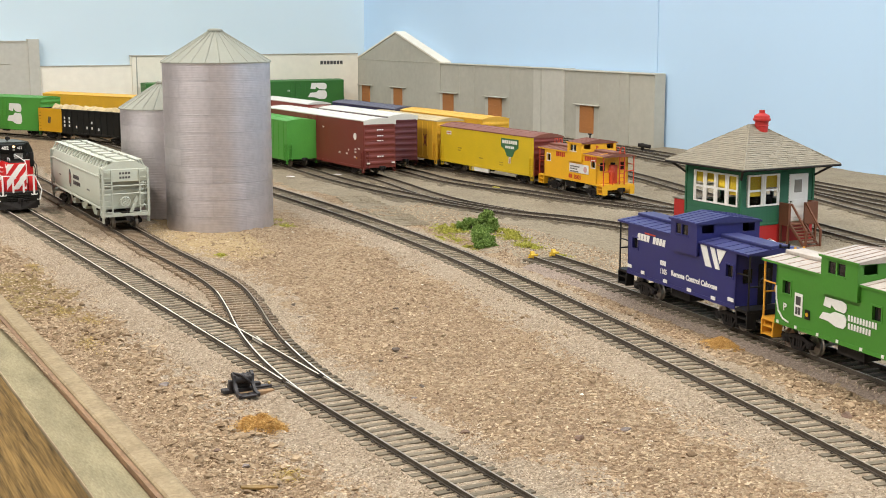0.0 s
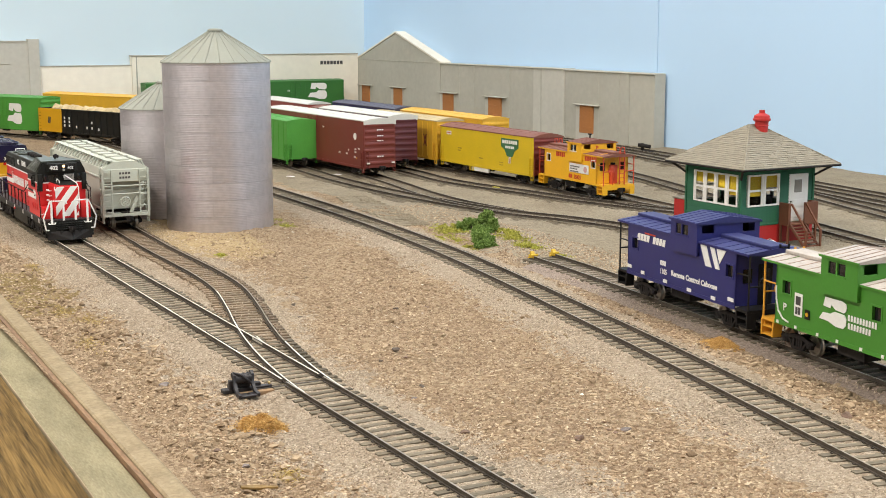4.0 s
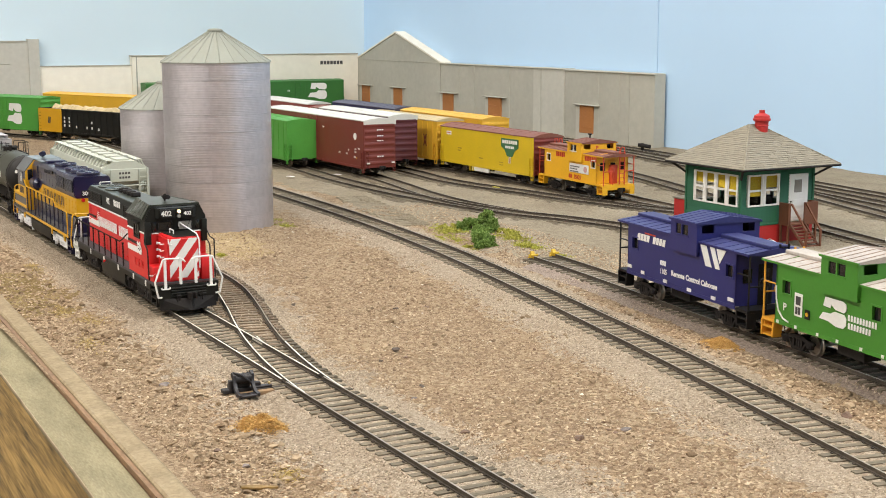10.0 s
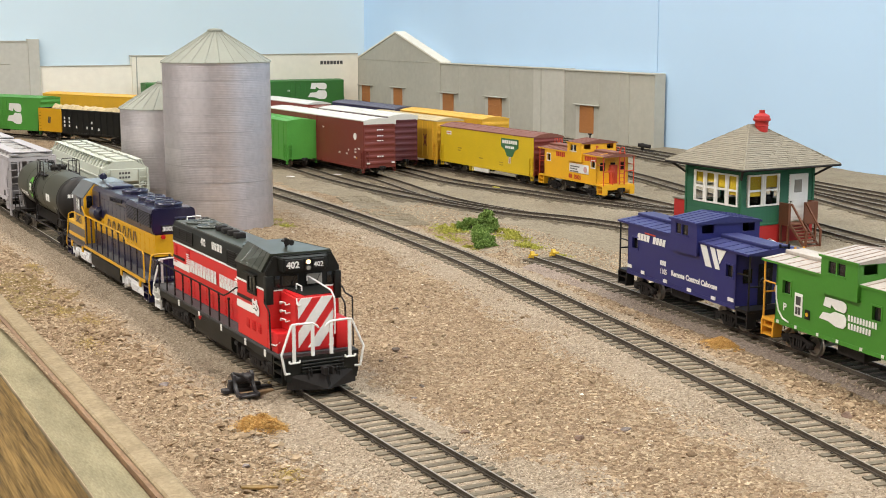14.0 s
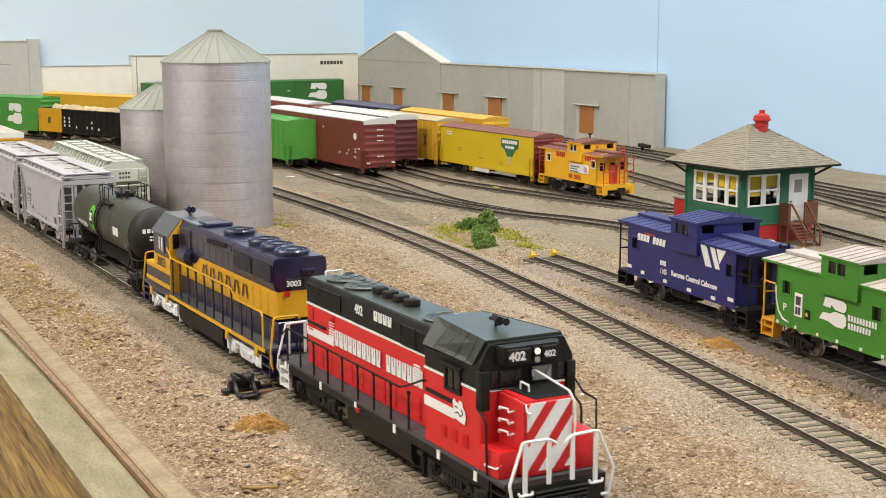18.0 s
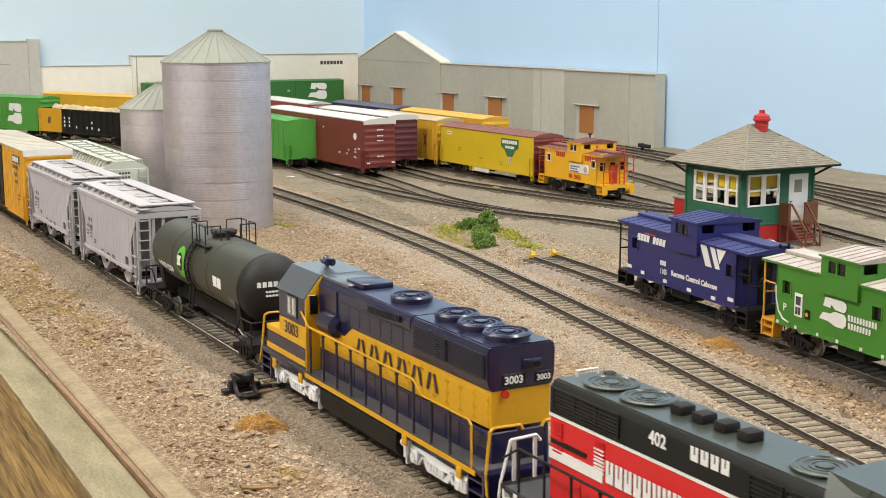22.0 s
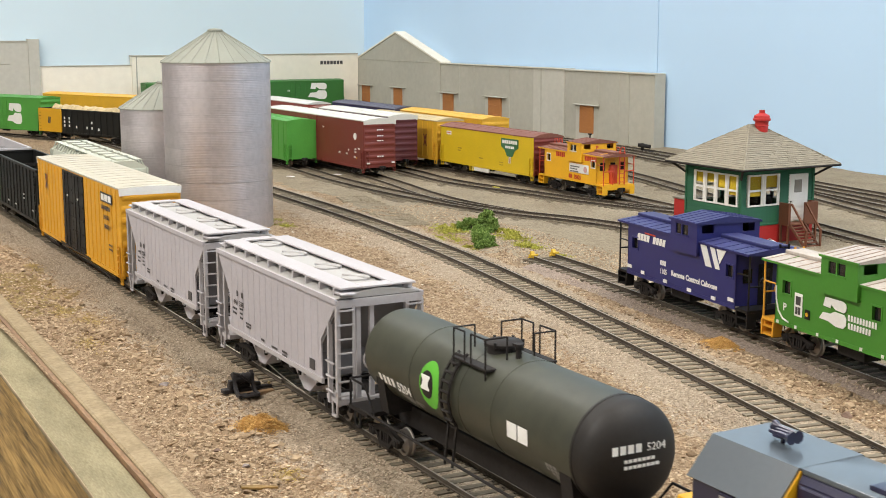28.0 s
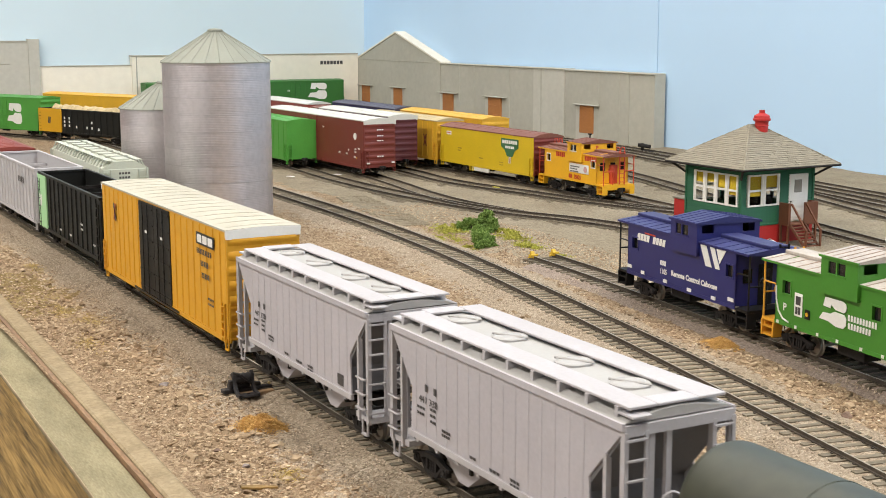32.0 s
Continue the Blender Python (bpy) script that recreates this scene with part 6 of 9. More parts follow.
def tank_car():
    car = thing("tank_car", "dark green-black tank car with a green round emblem", "tank car")
    R, cz, h = 15.8, 33.2, 76.0
    bm = B()
    tmp = B()
    dome = [(R * math.sin(a), h - 8.5 + 8.5 * math.cos(a)) for a in np.linspace(0, math.pi / 2, 11)]
    lathe(tmp, [(r, -x) for r, x in dome] + [(R, -h + 30), (R, 0), (R, h - 13.0)], 56)
    merge(bm, tmp, Matrix.Translation((0, 0, cz)) @ Matrix.Rotation(radians(90), 4, "Y"))
    part("tank", bm, TANK, car, smooth=40)
    bm = B()
    tmp = B()
    lathe(tmp, [(R, h - 13.2), (R + 0.25, h - 13.0), (R + 0.25, h - 12.2), (R + 0.02, h - 12.0)] + dome[::-1], 56)
    merge(bm, tmp, Matrix.Translation((0, 0, cz)) @ Matrix.Rotation(radians(90), 4, "Y"))
    part("tank_head", bm, TANK_HEAD, car, "glossy black tank head", 40)
    for x in (-34, 0, 20):
        bm = B()
        tmp = B()
        lathe(tmp, [(R, x - 0.35), (R + 0.18, x - 0.25), (R + 0.18, x + 0.25), (R, x + 0.35)], 56)
        merge(bm, tmp, Matrix.Translation((0, 0, cz)) @ Matrix.Rotation(radians(90), 4, "Y"))
        part("weld_seam", bm, TANK, car)
    # dome fittings, walkway and rails
    bm = B()
    lathe(bm, [(5.6, -1), (5.6, 1.2), (6.2, 1.4), (6.2, 2.2), (5.4, 2.8), (0, 3.0)], 24, (2, 0))
    for k in range(6):
        a = k * math.pi / 3
        rod(bm, (2 + 6 * math.cos(a), 6 * math.sin(a), 1.0), (2 + 6 * math.cos(a), 6 * math.sin(a), 3.1), 0.5, 6)
    part("manway", bm, SOOT, car, at=(0, 0, cz + R))
    bm = B()
    rod(bm, (14, -2, cz + R - 1), (14, -2, cz + R + 3.4), 1.0, 8)
    rod(bm, (14, -2, cz + R + 3.4), (14, -2, cz + R + 4.4), 1.6, 8)
    part("valve", bm, SOOT, car)
    for s in (-1, 1):
        bm = B()
        rbox(bm, -9, 13, *sorted((s * 7.6, s * 13.0)), cz + R - 3.8, cz + R - 3.0, 0.15, 1)
        part("platform", bm, SOOT, car, smooth=0)
        z0, z1 = cz + R - 3.6, cz + R + 6.4
        for pts in ([(-8, s * 12.8, z0 - 3), (-8, s * 12.8, z1), (-1, s * 12.8, z1), (-1, s * 12.8, z0)], [(3, s * 12.8, z0), (3, s * 12.8, z1), (12, s * 12.8, z1), (12, s * 12.8, z0 - 3)], [(-8, s * 12.8, z1), (-8, s * 5.0, z1), (-8, s * 5.0, z0 + 2)], [(12, s * 12.8, z1), (12, s * 5.0, z1), (12, s * 5.0, z0 + 2)]):
            bm = B()
            wire(bm, pts, 0.3, 6)
            part("safety_rail", bm, SOOT, car)
        # ladder curved round the shell
        bm = B()
        for x in (-9.6, -4.4):
            pts = [(x, s * (R + 1.0) * math.cos(a), cz + (R + 1.0) * math.sin(a)) for a in np.linspace(radians(55), radians(-35), 12)]
            wire(bm, pts + [(x, s * (R - 0.5), 10)], 0.5, 5)
        for k in range(9):
            a = radians(50 - k * 11)
            rod(bm, (-9.6, s * (R + 1.3) * math.cos(a), cz + (R + 1.3) * math.sin(a)), (-4.4, s * (R + 1.3) * math.cos(a), cz + (R + 1.3) * math.sin(a)), 0.5, 5)
        part("ladder", bm, SOOT, car)
        bm = B()
        wire(bm, [(-74, s * 16.4, 12.4), (74, s * 16.4, 12.4)], 0.5, 6)
        part("side_rail", bm, SOOT, car)
    bm = B()
    box(bm, -82, 82, -3.4, 3.4, 8, 15.8)
    part("centre_sill", bm, SOOT, car, smooth=0)
    for e in (-1, 1):
        bm = B()
        box(bm, *sorted((e * 66, e * 82)), -16.4, 16.4, 10.6, 12.2)
        box(bm, *sorted((e * 80.6, e * 82)), -16.4, 16.4, 8.6, 12.2)
        part("end_platform", bm, SOOT, car, smooth=0)
        bm = B()
        wire(bm, [(e * 81, -16, 9), (e * 81, -16, 22), (e * 81, 16, 22), (e * 81, 16, 9)], 0.42, 6)
        part("handrail", bm, SOOT, car)
        bm = B()
        wire(bm, [(e * 81, -16, 22), (e * 68, -16.2, 22), (e * 60, -16.4, 13)], 0.42, 6)
        part("handrail", bm, SOOT, car)
        bm = B()
        wire(bm, [(e * 81, 16, 22), (e * 68, 16.2, 22), (e * 60, 16.4, 13)], 0.42, 6)
        part("handrail", bm, SOOT, car)
        bm = B()
        prism_x(bm, [(-12.5, 14), (12.5, 14), (14.6, 27), (10, 22.4), (0, 18.0), (-10, 22.4), (-14.6, 27)], *sorted((e * 56, e * 62)))
        part("saddle", bm, SOOT, car, smooth=0)
        coupler(car, e * 80, e)
        truck(car, e * 60, live=True)
        for s in (-1, 1):
            place("step", stirrup_data(SOOT), car, (e * 74, s * 16.4, 5))
    # markings
    bm = B()
    wrapped(bm, -19.5, radians(2), circle(8.4, 32, 0.8), R + 0.1, cz)
    em = part("emblem", bm, LEAF_GREEN, car, "bright green round emblem")
    bm = B()
    wrapped(bm, -21.0, radians(2), circle(4.8, 24, 0.9), R + 0.16, cz)
    part("emblem_core", bm, TANK_HEAD, em)
    for x, a, w, hh in ((-22.0, 4, 6.0, 5.0), (32.6, -2, 5.4, 5.0), (38.6, -2, 5.4, 5.0)):
        bm = B()
        wrapped(bm, x, radians(a), [(-w / 2, -hh / 2), (w / 2, -hh / 2), (w / 2, hh / 2), (-w / 2, hh / 2)], R + 0.24, cz)
        part("placard", bm, WHITE, car, "white placard")
    for x, a, w, hh in ((-57.4, -20, 2.0, 3.4), (-54.2, -20, 2.0, 3.4), (-51.0, -20, 2.0, 3.4), (-47.8, -20, 2.0, 3.4)):
        bm = B()
        wrapped(bm, x, radians(a), [(-w / 2, -hh / 2), (w / 2, -hh / 2), (w / 2, hh / 2), (-w / 2, hh / 2)], R + 0.12, cz)
        part("reporting_mark", bm, WHITE, car)
    text("number", "5204", 5.0, WHITE, car, (-44.0, -R + 1.25, cz - 7.2), 108, bold=0.1)
    GREY_PRINT = paint("faded_print", (0.25, 0.24, 0.22), 0.7)
    for x, a, n in ((-42, -33, 8), (-40, -38, 6), (-14, -42, 3), (8, -42, 3), (22, -46, 3), (38, -44, 3), (50, -22, 3), (50, -27, 4), (52, -32, 4), (53, -37, 3)):
        bm = B()
        for k in range(n):
            wrapped(bm, x + k * 2.0, radians(a), [(-0.8, -0.6), (0.8, -0.6), (0.8, 0.6), (-0.8, 0.6)], R + 0.12, cz)
        part("fine_print", bm, GREY_PRINT, car)
    bars("reporting_mark", "xxxx", 1.9, 2.4, 0.7, WHITE, car, (h + 0.15, -11, cz + 3.2), 90, 90)
    text("number", "5204", 3.2, WHITE, car, (h + 0.2, 0.4, cz + 3.2), 90, 90)
    bars("fine_print", "xxxxxxx", 1.2, 0.9, 0.3, WHITE, car, (h + 0.15, -7, cz + 0.6), 90, 90)
    bars("fine_print", "xxxxxxxx", 1.2, 0.9, 0.3, WHITE, car, (h + 0.15, -7, cz - 1.2), 90, 90)
    return car


def gondola(name, label, L, W, top, mat, inner, end_mat, load=False, at=(0, 0, 0), rz=0.0, live=False, sill=10.5, ribs=11, group=""):
    car = thing(name, label, "gondola", group, at, rz)
    bm = B()
    panel_shell(bm, L, W - 1.6, sill, top)
    part("body", bm, mat, car, smooth=0)
    bm = B()
    box(bm, -L / 2 + 0.8, L / 2 - 0.8, -W / 2 + 1.6, W / 2 - 1.6, sill, sill + 1)
    part("floor", bm, inner, car, smooth=0)
    for s in (-1, 1):
        bm = B()
        rbox(bm, -L / 2, L / 2, *sorted((s * (W / 2 - 1.8), s * (W / 2 + 0.2))), top - 1.2, top + 0.5, 0.2, 1)
        part("top_chord", bm, mat, car, smooth=0)
        bm = B()
        box(bm, -L / 2, L / 2, *sorted((s * (W / 2 - 1), s * (W / 2 + 0.1))), sill - 0.8, sill + 1.4)
        part("side_sill", bm, mat, car, smooth=0)
        bm = B()
        rbox(bm, *sorted((s * (L / 2 - 1.6), s * (L / 2))), -W / 2, W / 2, top - 1.4, top + 0.4, 0.2, 1)
        part("end_chord", bm, end_mat, car, smooth=0)
        bm = B()
        box(bm, *sorted((s * (L / 2 - 0.2), s * (L / 2 + 0.3))), -W / 2 + 0.8, W / 2 - 0.8, sill, top - 1.4)
        e = part("end", bm, end_mat, car, smooth=0)
        for k in range(4):
            bm = B()
            z = sill + 4 + k * (top - sill - 8) / 3
            box(bm, *sorted((s * L / 2, s * (L / 2 + 1.0))), -W / 2 + 1, W / 2 - 1, z - 0.9, z + 0.9)
            part("end_rib", bm, end_mat, e, smooth=0)
        coupler(car, s * (L / 2 - 1.0), s)
        truck(car, s * (L / 2 - 22), live=live)
        place("ladder", ladder_data(top - sill - 4, 5, 6, end_mat), car, (s * (L / 2 - 4), -W / 2 - 0.3, sill))
        place("ladder", ladder_data(top - sill - 4, 5, 6, end_mat), car, (s * (L / 2 + 1.0), -W / 2 + 4, sill), 90 * s)
        for y in (-1, 1):
            place("step", stirrup_data(end_mat), car, (s * (L / 2 - 4), y * (W / 2 - 0.8), sill - 5.5))
    def rib():
        b2 = B()
        loft(b2, [[(-0.9, 0, z), (-0.6, -0.9, z), (0.6, -0.9, z), (0.9, 0, z)] for z in (sill + 1, top - 1)])
        return data("side_post", b2, mat, 0)
    d = once(("gr", name, top, sill, mat.name), rib)
    for k in range(ribs):
        x = -L / 2 + 4 + (k + 0.5) * (L - 8) / ribs
        place("side_post", d, car, (x, -W / 2 + 0.8, 0))
        place("side_post", d, car, (x, W / 2 - 0.8, 0), 180)
    for k in range(3):
        bm = B()
        x = -L / 4 + k * L / 4
        box(bm, x - 0.7, x + 0.7, -W / 2 + 1.6, W / 2 - 1.6, top - 9, top - 7)
        part("cross_brace", bm, inner, car, smooth=0)
    underframe(car, L, sill - 1)
    return car


BOX_GOLD = paint("boxcar_gold", (0.62, 0.305, 0.016), 0.5)
BOX_ROOF = paint("boxcar_roof_cream", (0.44, 0.405, 0.325), 0.65, vary=0.08)
DOOR_BLACK = paint("door_black", (0.012, 0.011, 0.010), 0.5, vary=0.2, spec=0.28)
GONDOLA_BLACK = paint("gondola_black", (0.010, 0.0105, 0.0095), 0.5, vary=0.2, spec=0.28)
GON_GREEN = paint("end_mint_green", (0.36, 0.62, 0.33), 0.55)
GON_GREY = paint("gondola_grey", (0.47, 0.45, 0.46), 0.6)
OXIDE = paint("oxide_red", (0.25, 0.045, 0.033), 0.55, vary=0.12)

TRAIN = []  # (thing, centre along the track at the zero of the train's run)
TRAIN.append((red_locomotive(), -580.0))
TRAIN.append((gold_locomotive(), -778.0))
TRAIN.append((tank_car(), -968.5))
first_hopper = grey_hopper()
TRAIN.append((first_hopper, -1124.0))
n_spin = len(SPIN)
second_hopper = copy_thing(first_hopper, Matrix())
for kid in second_hopper.children_recursive:
    if kid.name.startswith("wheelset"):
        SPIN.append((kid, kid.matrix_basis.translation.x / MM, 4.8))
TRAIN.append((second_hopper, -1276.5))
gold_box = boxcar("boxcar", "gold-yellow double-door boxcar with a cream roof and black doors", (0, 0, 0), 0, 218, 36, 59.9, 60.8, BOX_GOLD, BOX_ROOF, BOX_GOLD, (-29.5, 25.5, DOOR_BLACK, 2), 22, 7, WHITE, True, 16)
bm = B()
rbox(bm, 68.8, 94.4, -18.75, -18.5, 48.8, 54.6, 0.1, 1)
part("sign_panel", bm, paint("sign_black", (0.02, 0.02, 0.02)), gold_box, "black panel with white lettering", 0)
bars("company_name", "xxx", 6.4, 3.8, 1.4, WHITE, gold_box, (70.6, -18.78, 49.8))
for z, n, x in ((44.4, 9, 69.6), (38.8, 5, 75), (33.2, 5, 76)):
    bars("company_name", "x" * n, 1.4, 2.6, 1.0, MARK, gold_box, (x, -18.78, z))
bars("emblem", "x", 2.2, 10, 1, OXIDE, gold_box, (-82, -18.75, 41), slant=4)
bars("emblem", "x", 2.2, 10, 1, MARK, gold_box, (-78, -18.75, 41), slant=-4)
for z in (24, 21.5):
    bars("fine_print", "xxxxx", 1.2, 1.0, 0.5, MARK, gold_box, (84, -18.75, z))
bars("fine_print", "xxxxxx", 2.0, 1.4, 0.5, MARK, gold_box, (109.2, -6, 58.4), 90, 90)
TRAIN.append((gold_box, -1467.0))
black_gon = gondola("gondola", "black high-side gondola with a mint green end panel", 172, 35, 49, GONDOLA_BLACK, SOOT, GONDOLA_BLACK, live=True, ribs=13)
for s in (-1, 1):
    bm = B()
    rbox(bm, -86.2, -61, *sorted((s * 16.8, s * 17.9)), 11, 48, 0.2, 1)
    part("end_panel", bm, GON_GREEN, black_gon, "mint green panel at the end", 0)
bars("fine_print", "xx", 3.0, 8.0, 1.2, WHITE, black_gon, (-81, -18.0, 26), label="white lettering block")
for x, z in ((40, 24), (40, 27), (70, 18), (-20, 16), (8, 16)):
    bars("fine_print", "xxx", 1.4, 1.2, 0.6, WHITE, black_gon, (x, -18.2, z))
TRAIN.append((black_gon, -1672.0))
grey_gon = gondola("gondola", "light grey open gondola with ribbed sides", 152, 35, 49.5, GON_GREY, GON_GREY, GON_GREY, live=True, ribs=12)
bars("company_name", "xxxx", 3.4, 4.4, 2.4, MARK, grey_gon, (20, -18.4, 36))
TRAIN.append((grey_gon, -1846.0))
oxide_box = boxcar("boxcar", "oxide-red boxcar with a ribbed roof", (0, 0, 0), 0, 168, 35, 50, 52.5, OXIDE, OXIDE, OXIDE, (-14, 14, OXIDE, 1), 0, 5, None, True, 12)
TRAIN.append((oxide_box, -2020.0))
S_ROWS = [(0.0, -249.5), (3.0, -113.5), (5.5, 0.0), (9.0, 158.0), (12.0, 291.8), (14.5, 404.4), (16.5, 494.6), (19.0, 605.9), (22.0, 740.8), (25.0, 874.0), (28.0, 1007.1), (30.0, 1097.1), (32.0, 1186.4)]

# ---- cabooses ----
TRIM_RED = paint("trim_red", (0.55, 0.06, 0.02), 0.5)


def caboose(label, at, rz, side, roof, cup_roof, end_mat, trim, L=115.0, W=34.0, eave=39.5, group="", rail_mat=None, cup=(-9.0, 15.0), walk_mat=None, lift=0.0, seam_mat=None, seam_w=0.35, extra=()):
    car = thing("caboose", label, "caboose", "cabooses", at, rz)
    h, w = L / 2, W / 2
    bx = h - 11
    rail_mat = rail_mat or end_mat
    z0 = 13.5
    # side walls with window openings
    wins = sorted([(-bx + 5.4, 6.0), (bx - 8.6, 6.0)] + list(extra))
    holes = {-1: wins, 1: wins}
    for s in (-1, 1):
        bm = B()
        y0, y1 = sorted((s * w, s * (w - 1.0)))
        cuts = [-bx]
        for x, ww in holes[s]:
            cuts += [x, x + ww]
        cuts.append(bx)
        for k in range(0, len(cuts), 2):
            box(bm, cuts[k], cuts[k + 1], y0, y1, z0, eave)
        for x, ww in holes[s]:
            box(bm, x, x + ww, y0, y1, z0, 27.4)
            box(bm, x, x + ww, y0, y1, 33.6, eave)
        part("side_wall", bm, side, car, smooth=0)
        for x, ww in holes[s]:
            bm = B()
            box(bm, x - 0.8, x + ww + 0.8, *sorted((s * (w - 0.2), s * (w + 0.35))), 26.7, 27.5)
            box(bm, x - 0.8, x + ww + 0.8, *sorted((s * (w - 0.2), s * (w + 0.35))), 33.5, 34.3)
            box(bm, x - 0.8, x, *sorted((s * (w - 0.2), s * (w + 0.3))), 27, 34)
            box(bm, x + ww, x + ww + 0.8, *sorted((s * (w - 0.2), s * (w + 0.3))), 27, 34)
            fr = part("window", bm, trim, car, smooth=0)
            bm = B()
            box(bm, x, x + ww, *sorted((s * (w - 1.6), s * (w - 1.3))), 27, 34)
            part("pane", bm, DARK_GLASS, fr, smooth=0)
        bm = B()
        box(bm, -bx, bx, *sorted((s * (w - 0.4), s * (w + 0.3))), z0 - 1.4, z0 + 0.4)
        part("side_sill", bm, side, car, smooth=0)
    for e in (-1, 1):
        bm = B()
        x = e * bx
        prism_x(bm, [(-w, z0), (w, z0), (w, eave), (0, eave + 2.6), (-w, eave)], *sorted((x, x - e * 1.0)))
        wall = part("end_wall", bm, side, car, smooth=0)
        bm = B()
        rbox(bm, *sorted((x, x + e * 0.5)), -4.2, 4.2, z0, 34, 0.2, 1)
        dr = part("door", bm, end_mat, wall, smooth=0)
        bm = B()
        box(bm, *sorted((x + e * 0.4, x + e * 0.7)), -2.4, 2.4, 25, 32)
        part("pane", bm, DARK_GLASS, dr, smooth=0)
        for y in (-10.5, 10.5):
            bm = B()
            box(bm, *sorted((x + e * 0.1, x + e * 0.5)), y - 2.6, y + 2.6, 25, 32)
            part("pane", bm, DARK_GLASS, wall, smooth=0)
        # platform, steps, railing, ladder
        bm = B()
        box(bm, *sorted((x, e * (h - 0.6))), -w, w, z0 - 1.6, z0 - 0.2)
        box(bm, *sorted((e * (h - 1.8), e * (h - 0.4))), -w + 1, w - 1, 8.6, z0 - 0.2)
        part("end_platform", bm, end_mat, car, smooth=0)
        for s in (-1, 1):
            bm = B()
            box(bm, *sorted((e * (h - 9.6), e * (h - 0.8))), *sorted((s * (w - 5), s * (w - 0.2))), 4.6, 5.5)
            box(bm, *sorted((e * (h - 9.6), e * (h - 0.8))), *sorted((s * (w - 5), s * (w - 0.2))), 8.6, 9.3)
            prism_y(bm, [(e * (h - 10.4), 12), (e * (h - 9.4), 12), (e * (h - 8.6), 4.4), (e * (h - 9.8), 4.4)], *sorted((s * (w - 5), s * (w + 0.1))))
            prism_y(bm, [(e * (h - 1.2), 12), (e * (h - 0.2), 12), (e * (h - 0.2), 4.4), (e * (h - 1.2), 4.4)], *sorted((s * (w - 5), s * (w + 0.1))))
            part("step", bm, end_mat, car, smooth=0)
            bm = B()
            wire(bm, [(e * (h - 0.8), s * (w - 0.8), z0 - 1), (e * (h - 0.8), s * (w - 0.8), eave - 0.4)], 0.5, 6)
            wire(bm, [(e * (h - 0.8), s * (w - 0.8), 25), (e * (h - 0.8), s * 6, 25), (e * (h - 0.8), s * 6, z0 - 1)], 0.45, 6)
            wire(bm, [(e * (h - 0.8), s * (w - 0.8), 30.5), (e * (h - 10.4), s * (w - 0.6), 30.5)], 0.4, 6)
            part("railing", bm, rail_mat, car)
        place("ladder", ladder_data(eave - z0 + 4, 5, 8, rail_mat), car, (e * (h - 0.4), 3.2, z0), 90 * e)
        if rail_mat is TRIM_RED:
            bm = B()
            wire(bm, [(e * (h - 0.6), 0.8, eave + 2), (e * (h - 0.6), 0.8, eave + 7), (e * (h - 5), 0.8, eave + 7.5), (e * (h - 7), 0.8, eave + 3)], 0.35, 6)
            part("roof_grab", bm, rail_mat, car)
            bm = B()
            wire(bm, [(e * (h - 0.6), 5.6, eave + 2), (e * (h - 0.6), 5.6, eave + 7), (e * (h - 5), 5.6, eave + 7.5), (e * (h - 7), 5.6, eave + 3)], 0.35, 6)
            part("roof_grab", bm, rail_mat, car)
        bm = B()
        tmp = B()
        lathe(tmp, [(3.0, -0.3), (3.3, 0), (3.0, 0.3), (2.7, 0), (3.0, -0.3)], 18)
        rod(tmp, (-3, 0, 0), (3, 0, 0), 0.25, 5)
        rod(tmp, (0, -3, 0), (0, 3, 0), 0.25, 5)
        merge(bm, tmp, Matrix.Translation((e * (h - 1), -7.5, 26)) @ Matrix.Rotation(radians(90), 4, "Y"))
        part("brake_wheel", bm, rail_mat, car)
        coupler(car, e * (h - 3.0), e)
        truck(car, e * (h - 23), wb=18.0)
    # roof in two lengths either side of the cupola
    def arch(x0, x1, width, base, rise, mat, parent, name, label=""):
        bm = B()
        n = 2
        top = [(width * math.sin(radians(90 * (2 * k / n - 1))), base + rise * math.cos(radians(90 * (2 * k / n - 1)))) for k in range(n + 1)]
        prism_x(bm, [(-width, base - 0.9)] + top + [(width, base - 0.9)], x0, x1)
        return part(name, bm, mat, parent, label, 25)
    for x0, x1 in ((-h, cup[0]), (cup[1], h)):
        rf = arch(x0, x1, w + 0.8, eave, 2.2, roof, car, "roof")
        n = max(3, int((x1 - x0) / 7.5))
        for k in range(n):
            x = x0 + (k + 0.5) * (x1 - x0) / n
            bm = B()
            top = [(-w - 0.9, eave + 0.2), (0, eave + 2.6), (w + 0.9, eave + 0.2)]
            prism_x(bm, [(-w - 0.9, eave - 0.5)] + top + [(w + 0.9, eave - 0.5)], x - seam_w, x + seam_w)
            part("roof_seam", bm, seam_mat or roof, rf, smooth=0)
        bm = B()
        rbox(bm, x0 + 1, x1 - 0.5, -5.4, 5.4, eave + 1.6, eave + 3.4, 0.3, 1)
        part("roof_walk", bm, walk_mat or roof, car, smooth=0)
    # cupola
    cw = w + 2.0
    c0, c1 = cup
    ce = eave + 9.4
    bm = B()
    for s in (-1, 1):
        y0, y1 = sorted((s * cw, s * (cw - 1)))
        box(bm, c0, c1, y0, y1, eave - 8.0, eave + 1.6)
        box(bm, c0, c1, y0, y1, eave + 7.0, ce)
        box(bm, c0, c0 + 5.0, y0, y1, eave + 1.4, eave + 7.0)
        box(bm, c1 - 8.5, c1, y0, y1, eave + 1.4, eave + 7.0)
        box(bm, c0, c1, *sorted((s * (w - 0.5), s * (cw - 0.5))), eave - 8.0, eave - 7.3)
